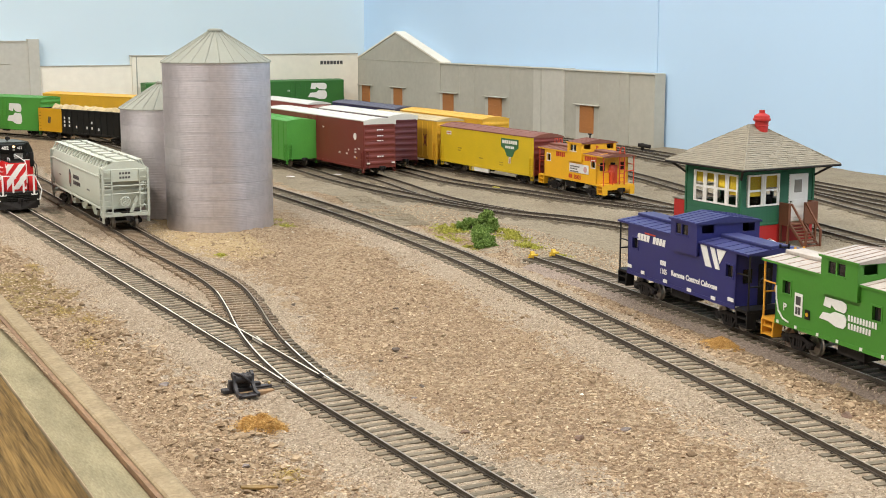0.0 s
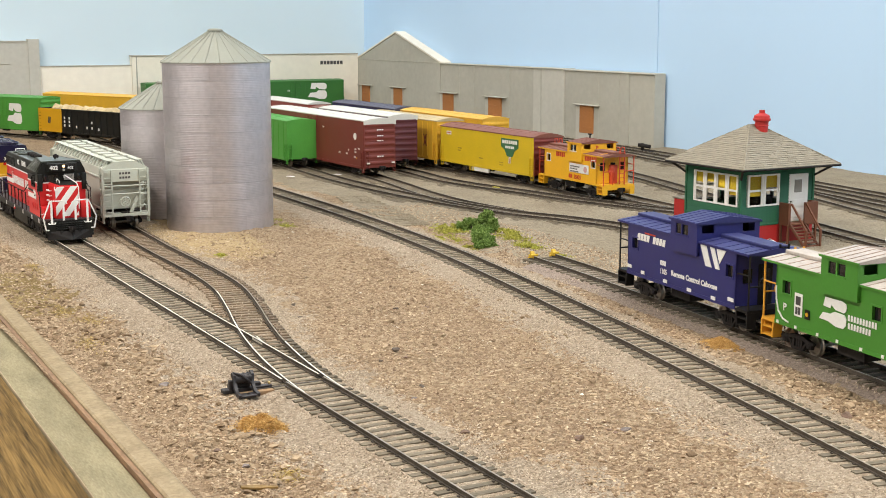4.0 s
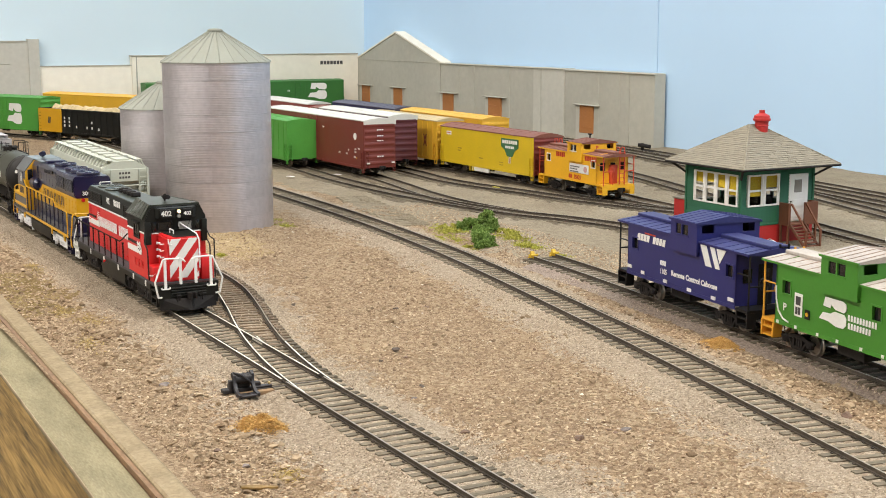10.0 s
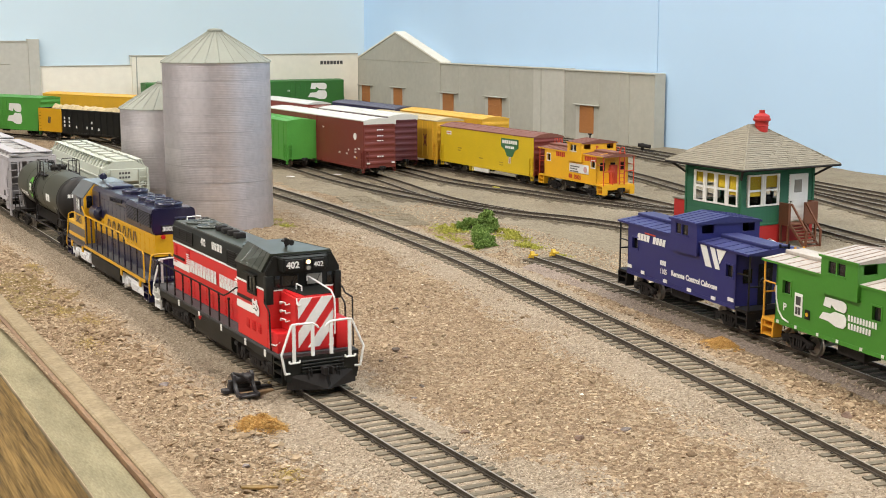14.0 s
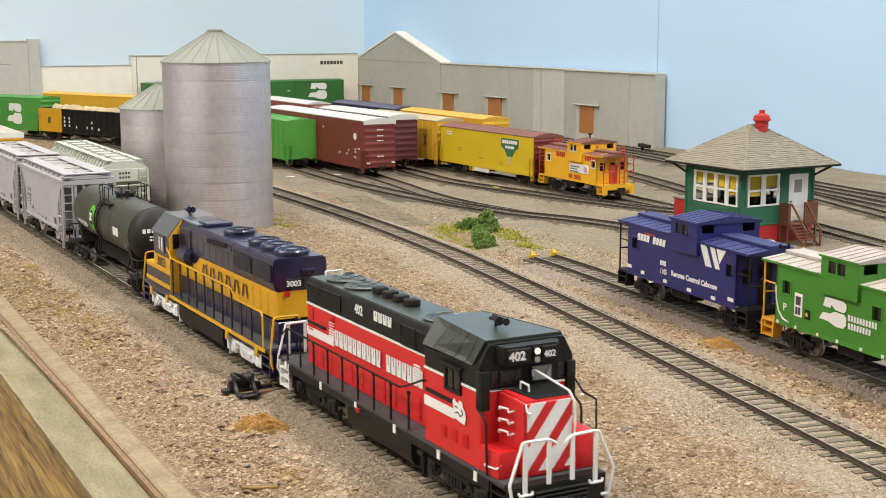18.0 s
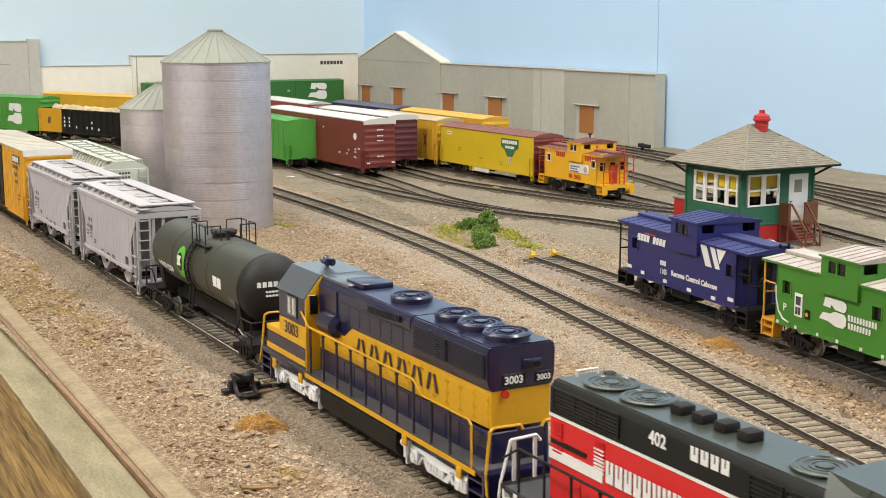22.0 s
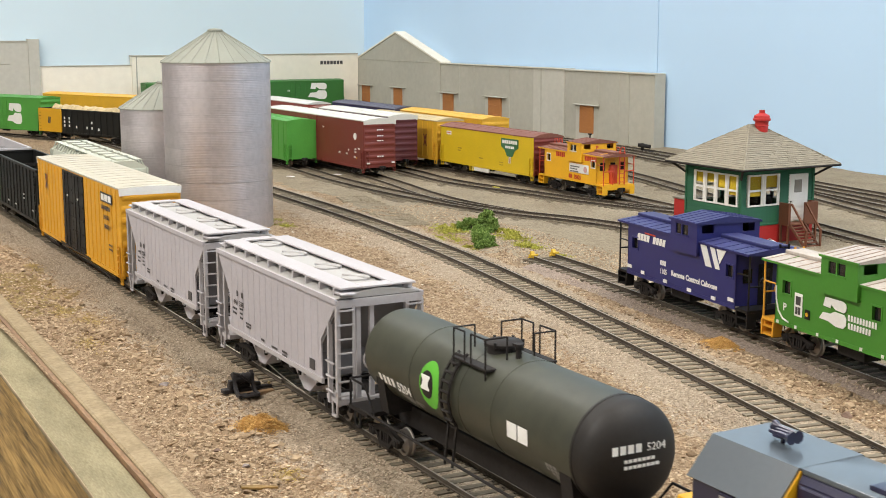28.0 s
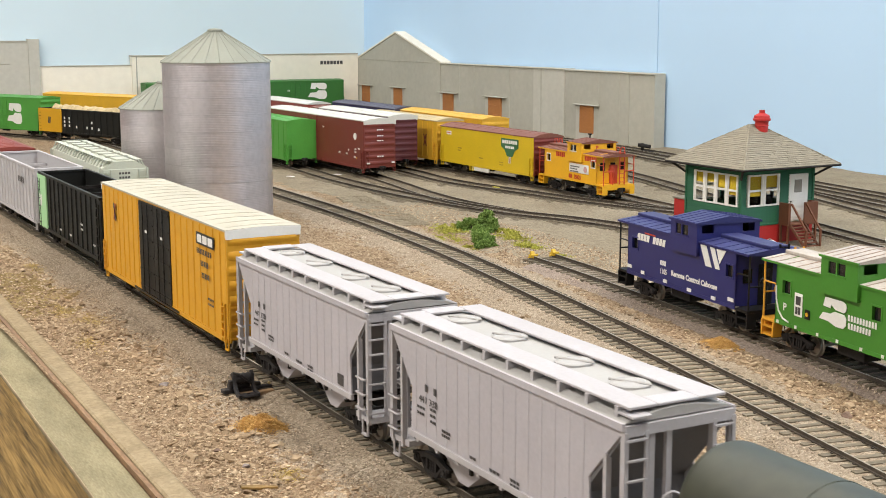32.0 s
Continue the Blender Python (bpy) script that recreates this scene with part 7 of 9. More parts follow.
    for x in (c0, c1 - 1):
        box(bm, x, x + 1, -cw + 1, cw - 1, eave - 6.0, eave + 3.6)
        box(bm, x, x + 1, -cw + 1, cw - 1, eave + 8.0, ce)
        for y0, y1 in ((-cw + 1, -cw + 3), (-8.6, 8.6), (cw - 3, cw - 1)):
            box(bm, x, x + 1, y0, y1, eave + 3.6, eave + 8.0)
    bmesh.ops.remove_doubles(bm, verts=bm.verts[:], dist=0.01)
    cp = part("cupola", bm, side, car, "wide cupola with windows", 0)
    arch(c0 - 0.8, c1 + 0.8, cw + 0.8, ce, 2.8, cup_roof, cp, "cupola_roof")
    for k in range(5):
        x = c0 + (k + 0.5) * (c1 - c0) / 5
        bm = B()
        prism_x(bm, [(-cw - 0.7, ce - 0.3), (-cw - 0.7, ce + 0.25), (0, ce + 3.1), (cw + 0.7, ce + 0.25), (cw + 0.7, ce - 0.3)], x - seam_w, x + seam_w)
        part("roof_seam", bm, seam_mat or cup_roof, cp, smooth=0)
    for s in (-1, 1):
        bm = B()
        box(bm, c0 - 0.9, c1 + 0.9, *sorted((s * (cw + 0.2), s * (cw + 0.95))), ce - 1.1, ce - 0.1)
        part("cupola_trim", bm, side, cp, smooth=0)
        bm = B()
        box(bm, -h, h, *sorted((s * (w + 0.2), s * (w + 0.95))), eave - 1.1, eave - 0.1)
        part("roof_trim", bm, side, car, smooth=0)
    for s in (-1, 1):
        bm = B()
        box(bm, c0 + 5, c1 - 8.5, *sorted((s * (cw - 0.9), s * (cw - 0.6))), eave + 1.4, eave + 7)
        part("pane", bm, DARK_GLASS, cp, smooth=0)
        bm = B()
        xm = (c0 + 5 + c1 - 8.5) / 2
        box(bm, xm - 0.5, xm + 0.5, *sorted((s * (cw - 0.6), s * (cw + 0.2))), eave + 1.4, eave + 7)
        box(bm, c0 + 4.4, c1 - 7.9, *sorted((s * (cw - 0.2), s * (cw + 0.3))), eave + 0.8, eave + 1.5)
        part("window_frame", bm, trim, cp, smooth=0)
    bm = B()
    box(bm, -h + 4, h - 4, -4, 4, 9.5, 12.5)
    box(bm, -12, 6, -13, -4, 6.5, 12)
    part("underframe", bm, SOOT, car, smooth=0)
    return car


BLUE = paint("caboose_blue", (0.019, 0.021, 0.13), 0.38, vary=0.08)
ROOF_BLUE = paint("caboose_roof_blue", (0.022, 0.025, 0.115), 0.55, vary=0.15, bump=0.25, bump_scale=400)
GREEN = paint("caboose_green", (0.055, 0.22, 0.022), 0.5, vary=0.06)
ROOF_CREAM = paint("caboose_roof_cream", (0.40, 0.355, 0.315), 0.75, vary=0.16)
END_GOLD = paint("caboose_end_gold", (0.72, 0.34, 0.03), 0.5)
UP_GOLD = paint("caboose_yellow", (0.80, 0.42, 0.015), 0.5)
ROOF_BROWN = paint("roof_red_brown", (0.20, 0.075, 0.05), 0.65, vary=0.12)


blue = caboose("dark blue caboose with white lettering parked on the stub track", (-153.9, 243.4, 0), -7.2, BLUE, ROOF_BLUE, ROOF_BLUE, BLACK, BLUE, L=130, eave=41.4, rail_mat=BLACK, cup=(-5.0, 20.6))
y = -17.25
bars("company_name", "xxxx xxxx", 2.8, 3.8, 0.55, WHITE, blue, (-43.2, y, 33.0), slant=0.9)
bars("company_name", "xxxxxxx", 1.4, 0.8, 0.3, TRIM_RED, blue, (-35, y, 37.2))
bars("reporting_mark", "xxx", 1.7, 2.6, 0.4, WHITE, blue, (-17.8, y, 22.8))
text("number", "1105", 4.0, WHITE, blue, (-17.8, y - 0.1, 18.2), bold=0.12, squeeze=0.9)
text("lettering", "Remote Control Caboose", 3.9, WHITE, blue, (-6.2, y - 0.1, 19.0), bold=0.17, squeeze=1.07)
for x0, x1, zt in ((21.5, 27.0, 10.4), (30.5, 34.5, 10.4)):
    bm = B()
    prism_y(bm, [(x0, 40.0), (x1, 40.0), (x1 + 5.4, 40.0 - zt), (x0 + 5.4, 40.0 - zt)], y - 0.12, y + 0.2)
    part("emblem", bm, WHITE, blue, "white slanted emblem bars", 0)
bm = B()
prism_y(bm, [(36.5, 40.0), (45.0, 40.0), (39.6, 32.6), (38.4, 35.2)], y - 0.12, y + 0.2)
part("emblem", bm, WHITE, blue, "white slanted emblem bars", 0)
for x, z, wd in ((-53, 15.8, 4.4), (-38, 14.4, 3.6), (-14, 13.8, 3.8), (10, 13.4, 4.0), (33, 13.4, 4.0), (48, 15.6, 5.0)):
    bm = B()
    box(bm, x, x + wd, y - 0.3, y + 0.1, z, z + 1.8)
    part("reflector", bm, WHITE, blue, "white reflector strip", 0)

green = caboose("bright green caboose with a cream roof and gold end platform", (-15.5, 227.2, 0), -7.2, GREEN, ROOF_CREAM, ROOF_CREAM, END_GOLD, GREEN, eave=41.4, L=130, cup=(-18.6, 6.6), extra=((14.6, 5.6),), seam_mat=paint("roof_seam_rust", (0.36, 0.27, 0.22), 0.8, vary=0.3), seam_w=0.18)
text("lettering", "P", 5.0, WHITE, green, (-47.5, y - 0.1, 19.5), bold=0.1)
bm = B()
wire(bm, [(-53.4, y - 0.05, 30), (-53.0, y - 0.05, 24), (-51, y - 0.05, 18.5), (-47.6, y - 0.05, 15.4), (-43, y - 0.05, 14.4)], 0.45, 5)
part("grab_iron", bm, WHITE, green, "white curved grab iron")
bm = B()
rbox(bm, -39, -33, y - 0.2, y + 0.1, 18.6, 29.4, 0.2, 1)
pl = part("placard", bm, WHITE, green, "white placard with black print", 0)
bars("fine_print", "x", 3.6, 4.0, 0.4, MARK, pl, (-37.8, y - 0.25, 24.0))
bars("fine_print", "xx", 1.6, 3.4, 0.4, MARK, pl, (-37.8, y - 0.25, 19.6))
bm = B()
box(bm, -31, -27.4, y - 0.2, y + 0.1, 18.6, 23.0)
part("placard", bm, BLACK, green, "small black placard with a yellow dot", 0)
bm = B()
lathe(bm, [(0, 0), (1.0, 0), (1.0, 0.2), (0, 0.2)], 14)
part("placard_dot", bm, GOLD, green, at=(-29.2, y - 0.3, 20.8), rx=90)
block_emblem(green, -20.4, 19.6, 18.6, 12.0, y - 0.1, WHITE)
bars("company_name", "xxxxxxxxxx", 1.25, 2.7, 0.7, WHITE, green, (-0.8, y, 23.9))
bars("company_name", "xxxxxxxx", 1.25, 2.7, 0.7, WHITE, green, (-0.6, y, 20.3))
for x in (-52, -38, -22, -8, 8, 22, 36, 50):
    bm = B()
    box(bm, x, x + 1.6, y - 0.35, y + 0.1, 12.6, 14.0)
    part("reflector", bm, WHITE, green, "white reflector square", 0)
bm = B()
rod(bm, (0, 0, 0), (0, 0, 5.0), 1.2, 10)
rod(bm, (-3.0, -1.6, 5.6), (3.0, 1.6, 5.6), 1.7, 12)
part("smokestack", bm, WHITE, green, "white smoke jack on the roof", at=(-2, 6.5, 52.4))

up = caboose("orange-yellow caboose with a red-brown roof at the yard end", (-613, 482, -0.4), -3.0, UP_GOLD, ROOF_BROWN, ROOF_BROWN, UP_GOLD, WHITE, L=114, W=33, eave=38.5, rail_mat=TRIM_RED, cup=(-1.0, 23.0))
y = -16.75
bars("company_name", "xxxxx", 2.5, 4.3, 0.8, TRIM_RED, up, (-24, y, 32.6))
bars("company_name", "xxxxxxx", 2.2, 4.3, 0.7, TRIM_RED, up, (26.5, y, 32.6))
text("lettering", "P", 4.6, TRIM_RED, up, (7.6, y - 0.1, 29.4), bold=0.15)
text("lettering", "P", 4.6, TRIM_RED, up, (23.2, -3.0, 41.6), 90, 90, bold=0.15)
bm = B()
rbox(bm, 0.4, 33.4, y - 0.3, y + 0.1, 20.4, 28.6, 0.2, 1)
sg = part("sign", bm, WHITE, up, "white sign panel with small print", 0)
for z, n in ((25.4, 8), (23.2, 6), (21.0, 7)):
    bars("fine_print", "x" * n, 1.5, 1.0, 0.5, MARK, sg, (2.5, y - 0.35, z))
bm = B()
lathe(bm, [(0, 0), (2.8, 0), (2.8, 0.15), (0, 0.15)], 20)
part("sign_disc", bm, paint("pale_red_print", (0.6, 0.35, 0.33)), sg, at=(28, y - 0.35, 24.4), rx=90)
text("number", "25427", 5.2, TRIM_RED, up, (8.0, y - 0.1, 14.8), bold=0.18)
bars("reporting_mark", "xx", 2.6, 3.7, 0.6, TRIM_RED, up, (-1.0, y, 14.8))
bm = B()
rbox(bm, 46.5, 48.5, -3.8, 3.8, 12, 30, 0.3)
part("end_door_guard", bm, TRIM_RED, up, "red end gate")
bm = B()
rod(bm, (-2, 6, 50), (-2, 6, 53), 0.7, 8)
rod(bm, (-2, 6, 53), (-2, 6, 54), 2.0, 10)
part("smokestack", bm, SOOT, up)

# ---- parked pale hopper on the siding ----
PALE = paint("pale_grey_green", (0.50, 0.52, 0.44), 0.55, vary=0.05)
PALE_TOP = paint("pale_hopper_roof", (0.46, 0.48, 0.41), 0.6, vary=0.05)


def pale_hopper():
    car = thing("covered_hopper", "pale grey-green covered hopper with a trough roof on the siding", "hopper car", "", (-690.0, 53.3, -0.1), -1.5)
    L, W = 196.0, 35.0
    h, w = L / 2, W / 2
    bm = B()
    ring = lambda x, k: [(x, -w * k, 15), (x, -w, 24), (x, -w, 40), (x, -w + 1.5, 46), (x, -8, 51.4), (x, 8, 51.4), (x, w - 1.5, 46), (x, w, 40), (x, w, 24), (x, w * k, 15)]
    loft(bm, [ring(-h + 9, 0.86), ring(h - 9, 0.86)])
    part("body", bm, PALE, car, smooth=25)
    for e in (-1, 1):
        bm = B()
        prism_y(bm, [(e * (h - 9.2), 48), (e * (h - 2), 46), (e * (h - 12), 22), (e * (h - 12), 14), (e * (h - 20), 14), (e * (h - 20), 48)], -w + 3, w - 3)
        part("slope_sheet", bm, paint("shaded_pale", (0.36, 0.37, 0.32), 0.6), car, smooth=0)
        bm = B()
        prism_x(bm, [(-w + 0.6, 42), (w - 0.6, 42), (w - 0.6, 46.5), (8, 51.4), (-8, 51.4), (-w + 0.6, 46.5)], *sorted((e * (h - 1.6), e * (h - 9.3))))
        part("end_cap", bm, PALE, car, smooth=15)
        for s in (-1, 1):
            place("ladder", ladder_data(34, 6, 8, PALE_TOP, 0.5, 0.5), car, (e * (h + 0.1), s * (w - 4), 11), 90 if e > 0 else -90)
            place("ladder", ladder_data(30, 6, 7, PALE_TOP, 0.5, 0.5), car, (e * (h - 4), s * (w + 0.2), 11), 0 if s < 0 else 180)
            if s * e > 0:
                bm = B()
                prism_x(bm, [(w - 3.4, 40), (w - 1.4, 40), (5.4, 13), (2.6, 13)], *sorted((e * (h - 2.4), e * (h - 1.4))))
                part("end_brace", bm, PALE_TOP, car, smooth=0)
            place("step", stirrup_data(PALE_TOP), car, (e * (h - 3.4), s * (w - 0.6), 5))
            for x in (h - 0.4, h - 8.2):
                bm = B()
                box(bm, e * x - 0.6, e * x + 0.6, *sorted((s * (w - 1.2), s * (w + 0.2))), 9, 46)
                part("corner_post", bm, PALE_TOP, car, smooth=0)
        bm = B()
        box(bm, *sorted((e * (h - 12), e * (h + 0.4))), -w, w, 10, 12)
        part("end_sill", bm, PALE_TOP, car, smooth=0)
        for z in (33, 27):
            bm = B()
            rod(bm, (e * (h - 0.4), -w + 1, z), (e * (h - 0.4), w - 1, z), 0.6, 6)
            part("crossbar", bm, PALE_TOP, car)
        bm = B()
        tmp = B()
        lathe(tmp, [(3.6, -0.4), (4.1, 0), (3.6, 0.4), (3.1, 0), (3.6, -0.4)], 18)
        for k in range(3):
            a = k * math.pi / 3
            rod(tmp, (-3.6 * math.cos(a), -3.6 * math.sin(a), 0), (3.6 * math.cos(a), 3.6 * math.sin(a), 0), 0.35, 5)
        merge(bm, tmp, Matrix.Translation((e * (h + 0.8), -1.0, 21)) @ Matrix.Rotation(radians(90), 4, "Y"))
        part("brake_wheel", bm, PALE_TOP, car)
        coupler(car, e * (h - 0.5), e)
        truck(car, e * (h - 20))
        bm = B()
        rbox(bm, *sorted((e * (h - 1.7), e * (h - 0.9))), -w + 1.2, w - 1.2, 36.0, 45.6, 0.3, 1)
        part("end_panel", bm, PALE, car, smooth=0)
        for z in (38.4, 41.6):
            for k in range(4):
                bm = B()
                box(bm, *sorted((e * (h - 0.9), e * (h - 0.8))), -4.4 + k * 2.2, -2.8 + k * 2.2, z, z + 1.6)
                part("fine_print", bm, MARK, car, smooth=0)
    for s in (-1, 1):
        for z in (39.5, 16.0):
            bm = B()
            rbox(bm, -h + 8, h - 8, *sorted((s * (w - 0.2), s * (w + 0.8))), z - 0.8, z + 0.8, 0.2, 1)
            part("side_rail", bm, PALE_TOP, car, smooth=0)
        bm = B()
        rbox(bm, -h + 1, h - 1, *sorted((s * 8.8, s * 13.6)), 51.8, 52.5, 0.15, 1)
        part("running_board", bm, PALE_TOP, car, smooth=0)
        for k in range(20):
            x = -h + 4 + k * (L - 8) / 19
            bm = B()
            prism_x(bm, [(s * 13.4, 51.8), (s * 12.2, 51.8), (s * (w - 2.2), 46.6), (s * (w - 1.0), 46.4)], x - 0.5, x + 0.5)
            part("board_bracket", bm, PALE_TOP, car, smooth=0)
    for k in range(8):
        x = -h + 16 + k * 23.4
        bm = B()
        rbox(bm, x - 9.5, x + 9.5, -5.2, 5.2, 51.4, 52.8, 0.3)
        part("hatch_cover", bm, PALE_TOP, car)
        bm = B()
        box(bm, x - 10.6, x - 9.7, -8.6, 8.6, 52.0, 53.4)
        part("hatch_strap", bm, paint("shaded_pale", (0.3, 0.3, 0.27)), car, smooth=0)
    for k in range(3):
        x = -40 + k * 40
        bm = B()
        prism_y(bm, [(x - 18, 15.4), (x + 18, 15.4), (x + 5, 5), (x - 5, 5)], -11, 11)
        part("outlet_bay", bm, PALE, car, smooth=0)
    bm = B()
    lathe(bm, [(3.2, 0), (4.6, 0), (4.6, 0.25), (3.2, 0.25), (3.2, 0)], 24)
    part("emblem", bm, MARK, car, "dark oval ring emblem", at=(-18, -w - 0.1, 28.5), rx=90).scale = (0.85, 1.55, 1.0)
    bm = B()
    lathe(bm, [(0, 0), (3.0, 0), (3.0, 0.2), (0, 0.2)], 20)
    part("emblem", bm, paint("emblem_brown", (0.33, 0.16, 0.12)), car, at=(-18, -w - 0.05, 28.5), rx=90).scale = (0.85, 1.5, 1.0)
    bars("company_name", "xxxxxxx", 2.6, 3.2, 0.7, MARK, car, (-6, -w - 0.1, 29.5))
    bars("company_name", "xxxxxxxx", 2.6, 3.2, 0.7, MARK, car, (-6, -w - 0.1, 24.6))
    bars("fine_print", "xxxxx", 1.6, 1.2, 0.4, MARK, car, (44, -w - 0.1, 25))
    bars("fine_print", "xxxx", 1.6, 1.2, 0.4, MARK, car, (-62, -w - 0.1, 27))
    underframe(car, L, 11)
    return car


pale_hopper()

# ---- yard cars ----
YELLOW = paint("reefer_yellow", (0.66, 0.46, 0.015), 0.5, vary=0.08)
ORANGE_Y = paint("orange_yellow", (0.72, 0.40, 0.03), 0.5, vary=0.08)
BOX_RED = paint("boxcar_oxide", (0.165, 0.028, 0.020), 0.5, vary=0.1)
BOX_DARK = paint("boxcar_maroon", (0.095, 0.02, 0.028), 0.5, vary=0.1)
BOX_GREEN = paint("boxcar_leaf_green", (0.07, 0.29, 0.04), 0.5, vary=0.08)
BN_GREEN = paint("boxcar_dark_green", (0.03, 0.15, 0.025), 0.5, vary=0.08)
PURPLE_ROOF = paint("roof_slate_blue", (0.09, 0.085, 0.12), 0.6, vary=0.1)
NAVY_BOX = paint("boxcar_navy", (0.03, 0.03, 0.09), 0.5)
ROOF_WHITE = paint("boxcar_white_roof", (0.60, 0.59, 0.54), 0.6, vary=0.05)

reefer = boxcar("reefer", "yellow refrigerator car with red-brown roof and ends", (-771, 484, -0.4), 0.5, 184, 34, 46.5, 50.0, YELLOW, ROOF_BROWN, BOX_RED, None, 0, 6, None, category="refrigerator car", sill=10)
bm = B()
prism_y(bm, [(33, 42.2), (65, 42.2), (65, 34), (58, 30.6), (54, 24.6), (44, 24.6), (40, 30.6), (33, 34)], -17.3, -16.95)
shield = part("emblem", bm, paint("shield_green", (0.05, 0.16, 0.07)), reefer, "dark green shield with white lettering bars", 0)
bars("company_name", "xxxxxxx", 3.4, 3.4, 0.6, WHITE, shield, (35.4, -17.35, 37.2))
bars("company_name", "xxxxx", 2.8, 2.4, 0.6, WHITE, shield, (41, -17.35, 32.6))
bars("emblem", "xx", 1.4, 6.5, 0.6, WHITE, reefer, (47.4, -17.4, 18), slant=0.6)
bars("emblem", "x", 0.8, 6.0, 0.6, TRIM_RED, reefer, (49.0, -17.5, 18.2), slant=0.6)
bm = B()
box(bm, -78, -68, -17.2, -16.9, 38.4, 42.0)
part("placard", bm, WHITE, reefer, "small white placard with red print", 0)
bars("fine_print", "xxxxx", 1.1, 1.4, 0.5, TRIM_RED, reefer, (-77, -17.3, 39.6))
for x, z, n in ((-54, 25, 4), (-54, 22.6, 3), (-10, 18, 4), (30, 17, 3), (30, 14.6, 3)):
    bars("fine_print", "x" * n, 1.5, 1.2, 0.6, paint("ochre_print", (0.3, 0.18, 0.02)), reefer, (x, -17.1, z))
bm = B()
rbox(bm, -26, 8, -16.6, -15, 4.4, 9.4, 0.4)
part("side_tank", bm, WHITE, reefer, "white underfloor box")
bm = B()
box(bm, -30, -28, -17, -15, 4, 9)
box(bm, -24, -22, -17, -15, 4, 9)
part("step", bm, YELLOW, reefer, smooth=0)

cross = boxcar("boxcar", "orange-yellow wooden boxcar with a cream roof", (-961, 484, -0.4), 0, 176, 34, 50.5, 53.5, ORANGE_Y, paint("roof_tan", (0.50, 0.40, 0.22), 0.65), ORANGE_Y, (-10, 14, ORANGE_Y, 1), 14, 5)
bars("emblem", "x", 2.2, 13, 1, OXIDE, cross, (58, -17.7, 22), slant=6)
bars("emblem", "x", 2.2, 13, 1, OXIDE, cross, (64, -17.6, 22), slant=-6)
boxcar("boxcar", "cream-roofed boxcar behind the red cars", (-1320, 484, -0.4), 0, 176, 34, 51, 54, OXIDE, ROOF_WHITE, OXIDE, None, 0, 5)
boxcar("boxcar", "dark maroon boxcar behind a white roof line", (-1138, 484, -0.4), 0, 160, 34, 48, 51, BOX_DARK, ROOF_BROWN, BOX_DARK, None, 0, 5)
hi = boxcar("boxcar", "long oxide-red boxcar with a white roof", (-962, 377, -0.4), 0, 268, 36, 57.0, 59.6, BOX_RED, ROOF_WHITE, BOX_RED, (-20, 14, BOX_RED, 1), 0, 7, ROOF_WHITE, roof_ribs=18)
bm = B()
lathe(bm, [(0, 0), (3.6, 0), (3.6, 0.25), (0, 0.25)], 24)
part("emblem", bm, WHITE, hi, "white oval emblem", at=(113, -18.1, 40), rx=90)
for x, z, n, c in ((112, 26, 2, WHITE), (112, 23, 2, WHITE), (120, 27, 2, WHITE), (110, 18, 2, WHITE), (116, 17, 1, GOLD), (90, 20, 2, WHITE), (96, 24, 1, WHITE), (72, 20, 2, WHITE), (30, 44, 2, WHITE)):
    bars("fine_print", "x" * n, 1.6, 1.8, 0.7, c, hi, (x, -18.2, z))
for z in (47, 41, 36, 20):
    bars("fine_print", "xxx", 2.0, 1.2, 0.6, WHITE, hi, (135.6, -4, z), 90, 90)
for s in (-1, 1):
    bars("reflector", "x", 3.4, 1.6, 0, WHITE, hi, (135.6, s * 14 - 1.5, 13), 90, 90)
boxcar("boxcar", "dark maroon boxcar with a white roof beside the red one", (-975, 431, -0.4), 0, 186, 35, 56.5, 59, BOX_DARK, ROOF_WHITE, BOX_DARK, None, 8, 7, ROOF_WHITE)
boxcar("boxcar", "bright leaf-green boxcar near the silo", (-1040, 342, -0.4), 0, 182, 35.5, 50.5, 52.6, BOX_GREEN, BOX_GREEN, BOX_GREEN, (-14, 14, BOX_GREEN, 1), 12, 0)
boxcar("boxcar", "orange-yellow boxcar with a smooth orange roof", (-969, 539, -0.4), 0, 200, 35, 50.5, 53.5, ORANGE_Y, paint("roof_orange", (0.66, 0.38, 0.05), 0.6), ORANGE_Y, None, 0, 5)
boxcar("boxcar", "navy boxcar with a slate-blue roof", (-1180, 539, -0.4), 0, 190, 35, 50.5, 53.5, NAVY_BOX, PURPLE_ROOF, NAVY_BOX, None, 0, 5)
for b0, nm in ((702, 0), (516, 1)):
    g = boxcar("boxcar", "dark green boxcar in front of the cream warehouse", (-1852, b0, -0.4), 90, 180, 35, 56, 58.5, BN_GREEN, BN_GREEN, BN_GREEN, (-15, 15, BN_GREEN, 1), 0, 6)
    block_emblem(g, 19, 23, 37, 29, -17.7, WHITE)
    bars("fine_print", "xxx", 1.8, 2.0, 0.7, WHITE, g, (-20, -17.7, 38))

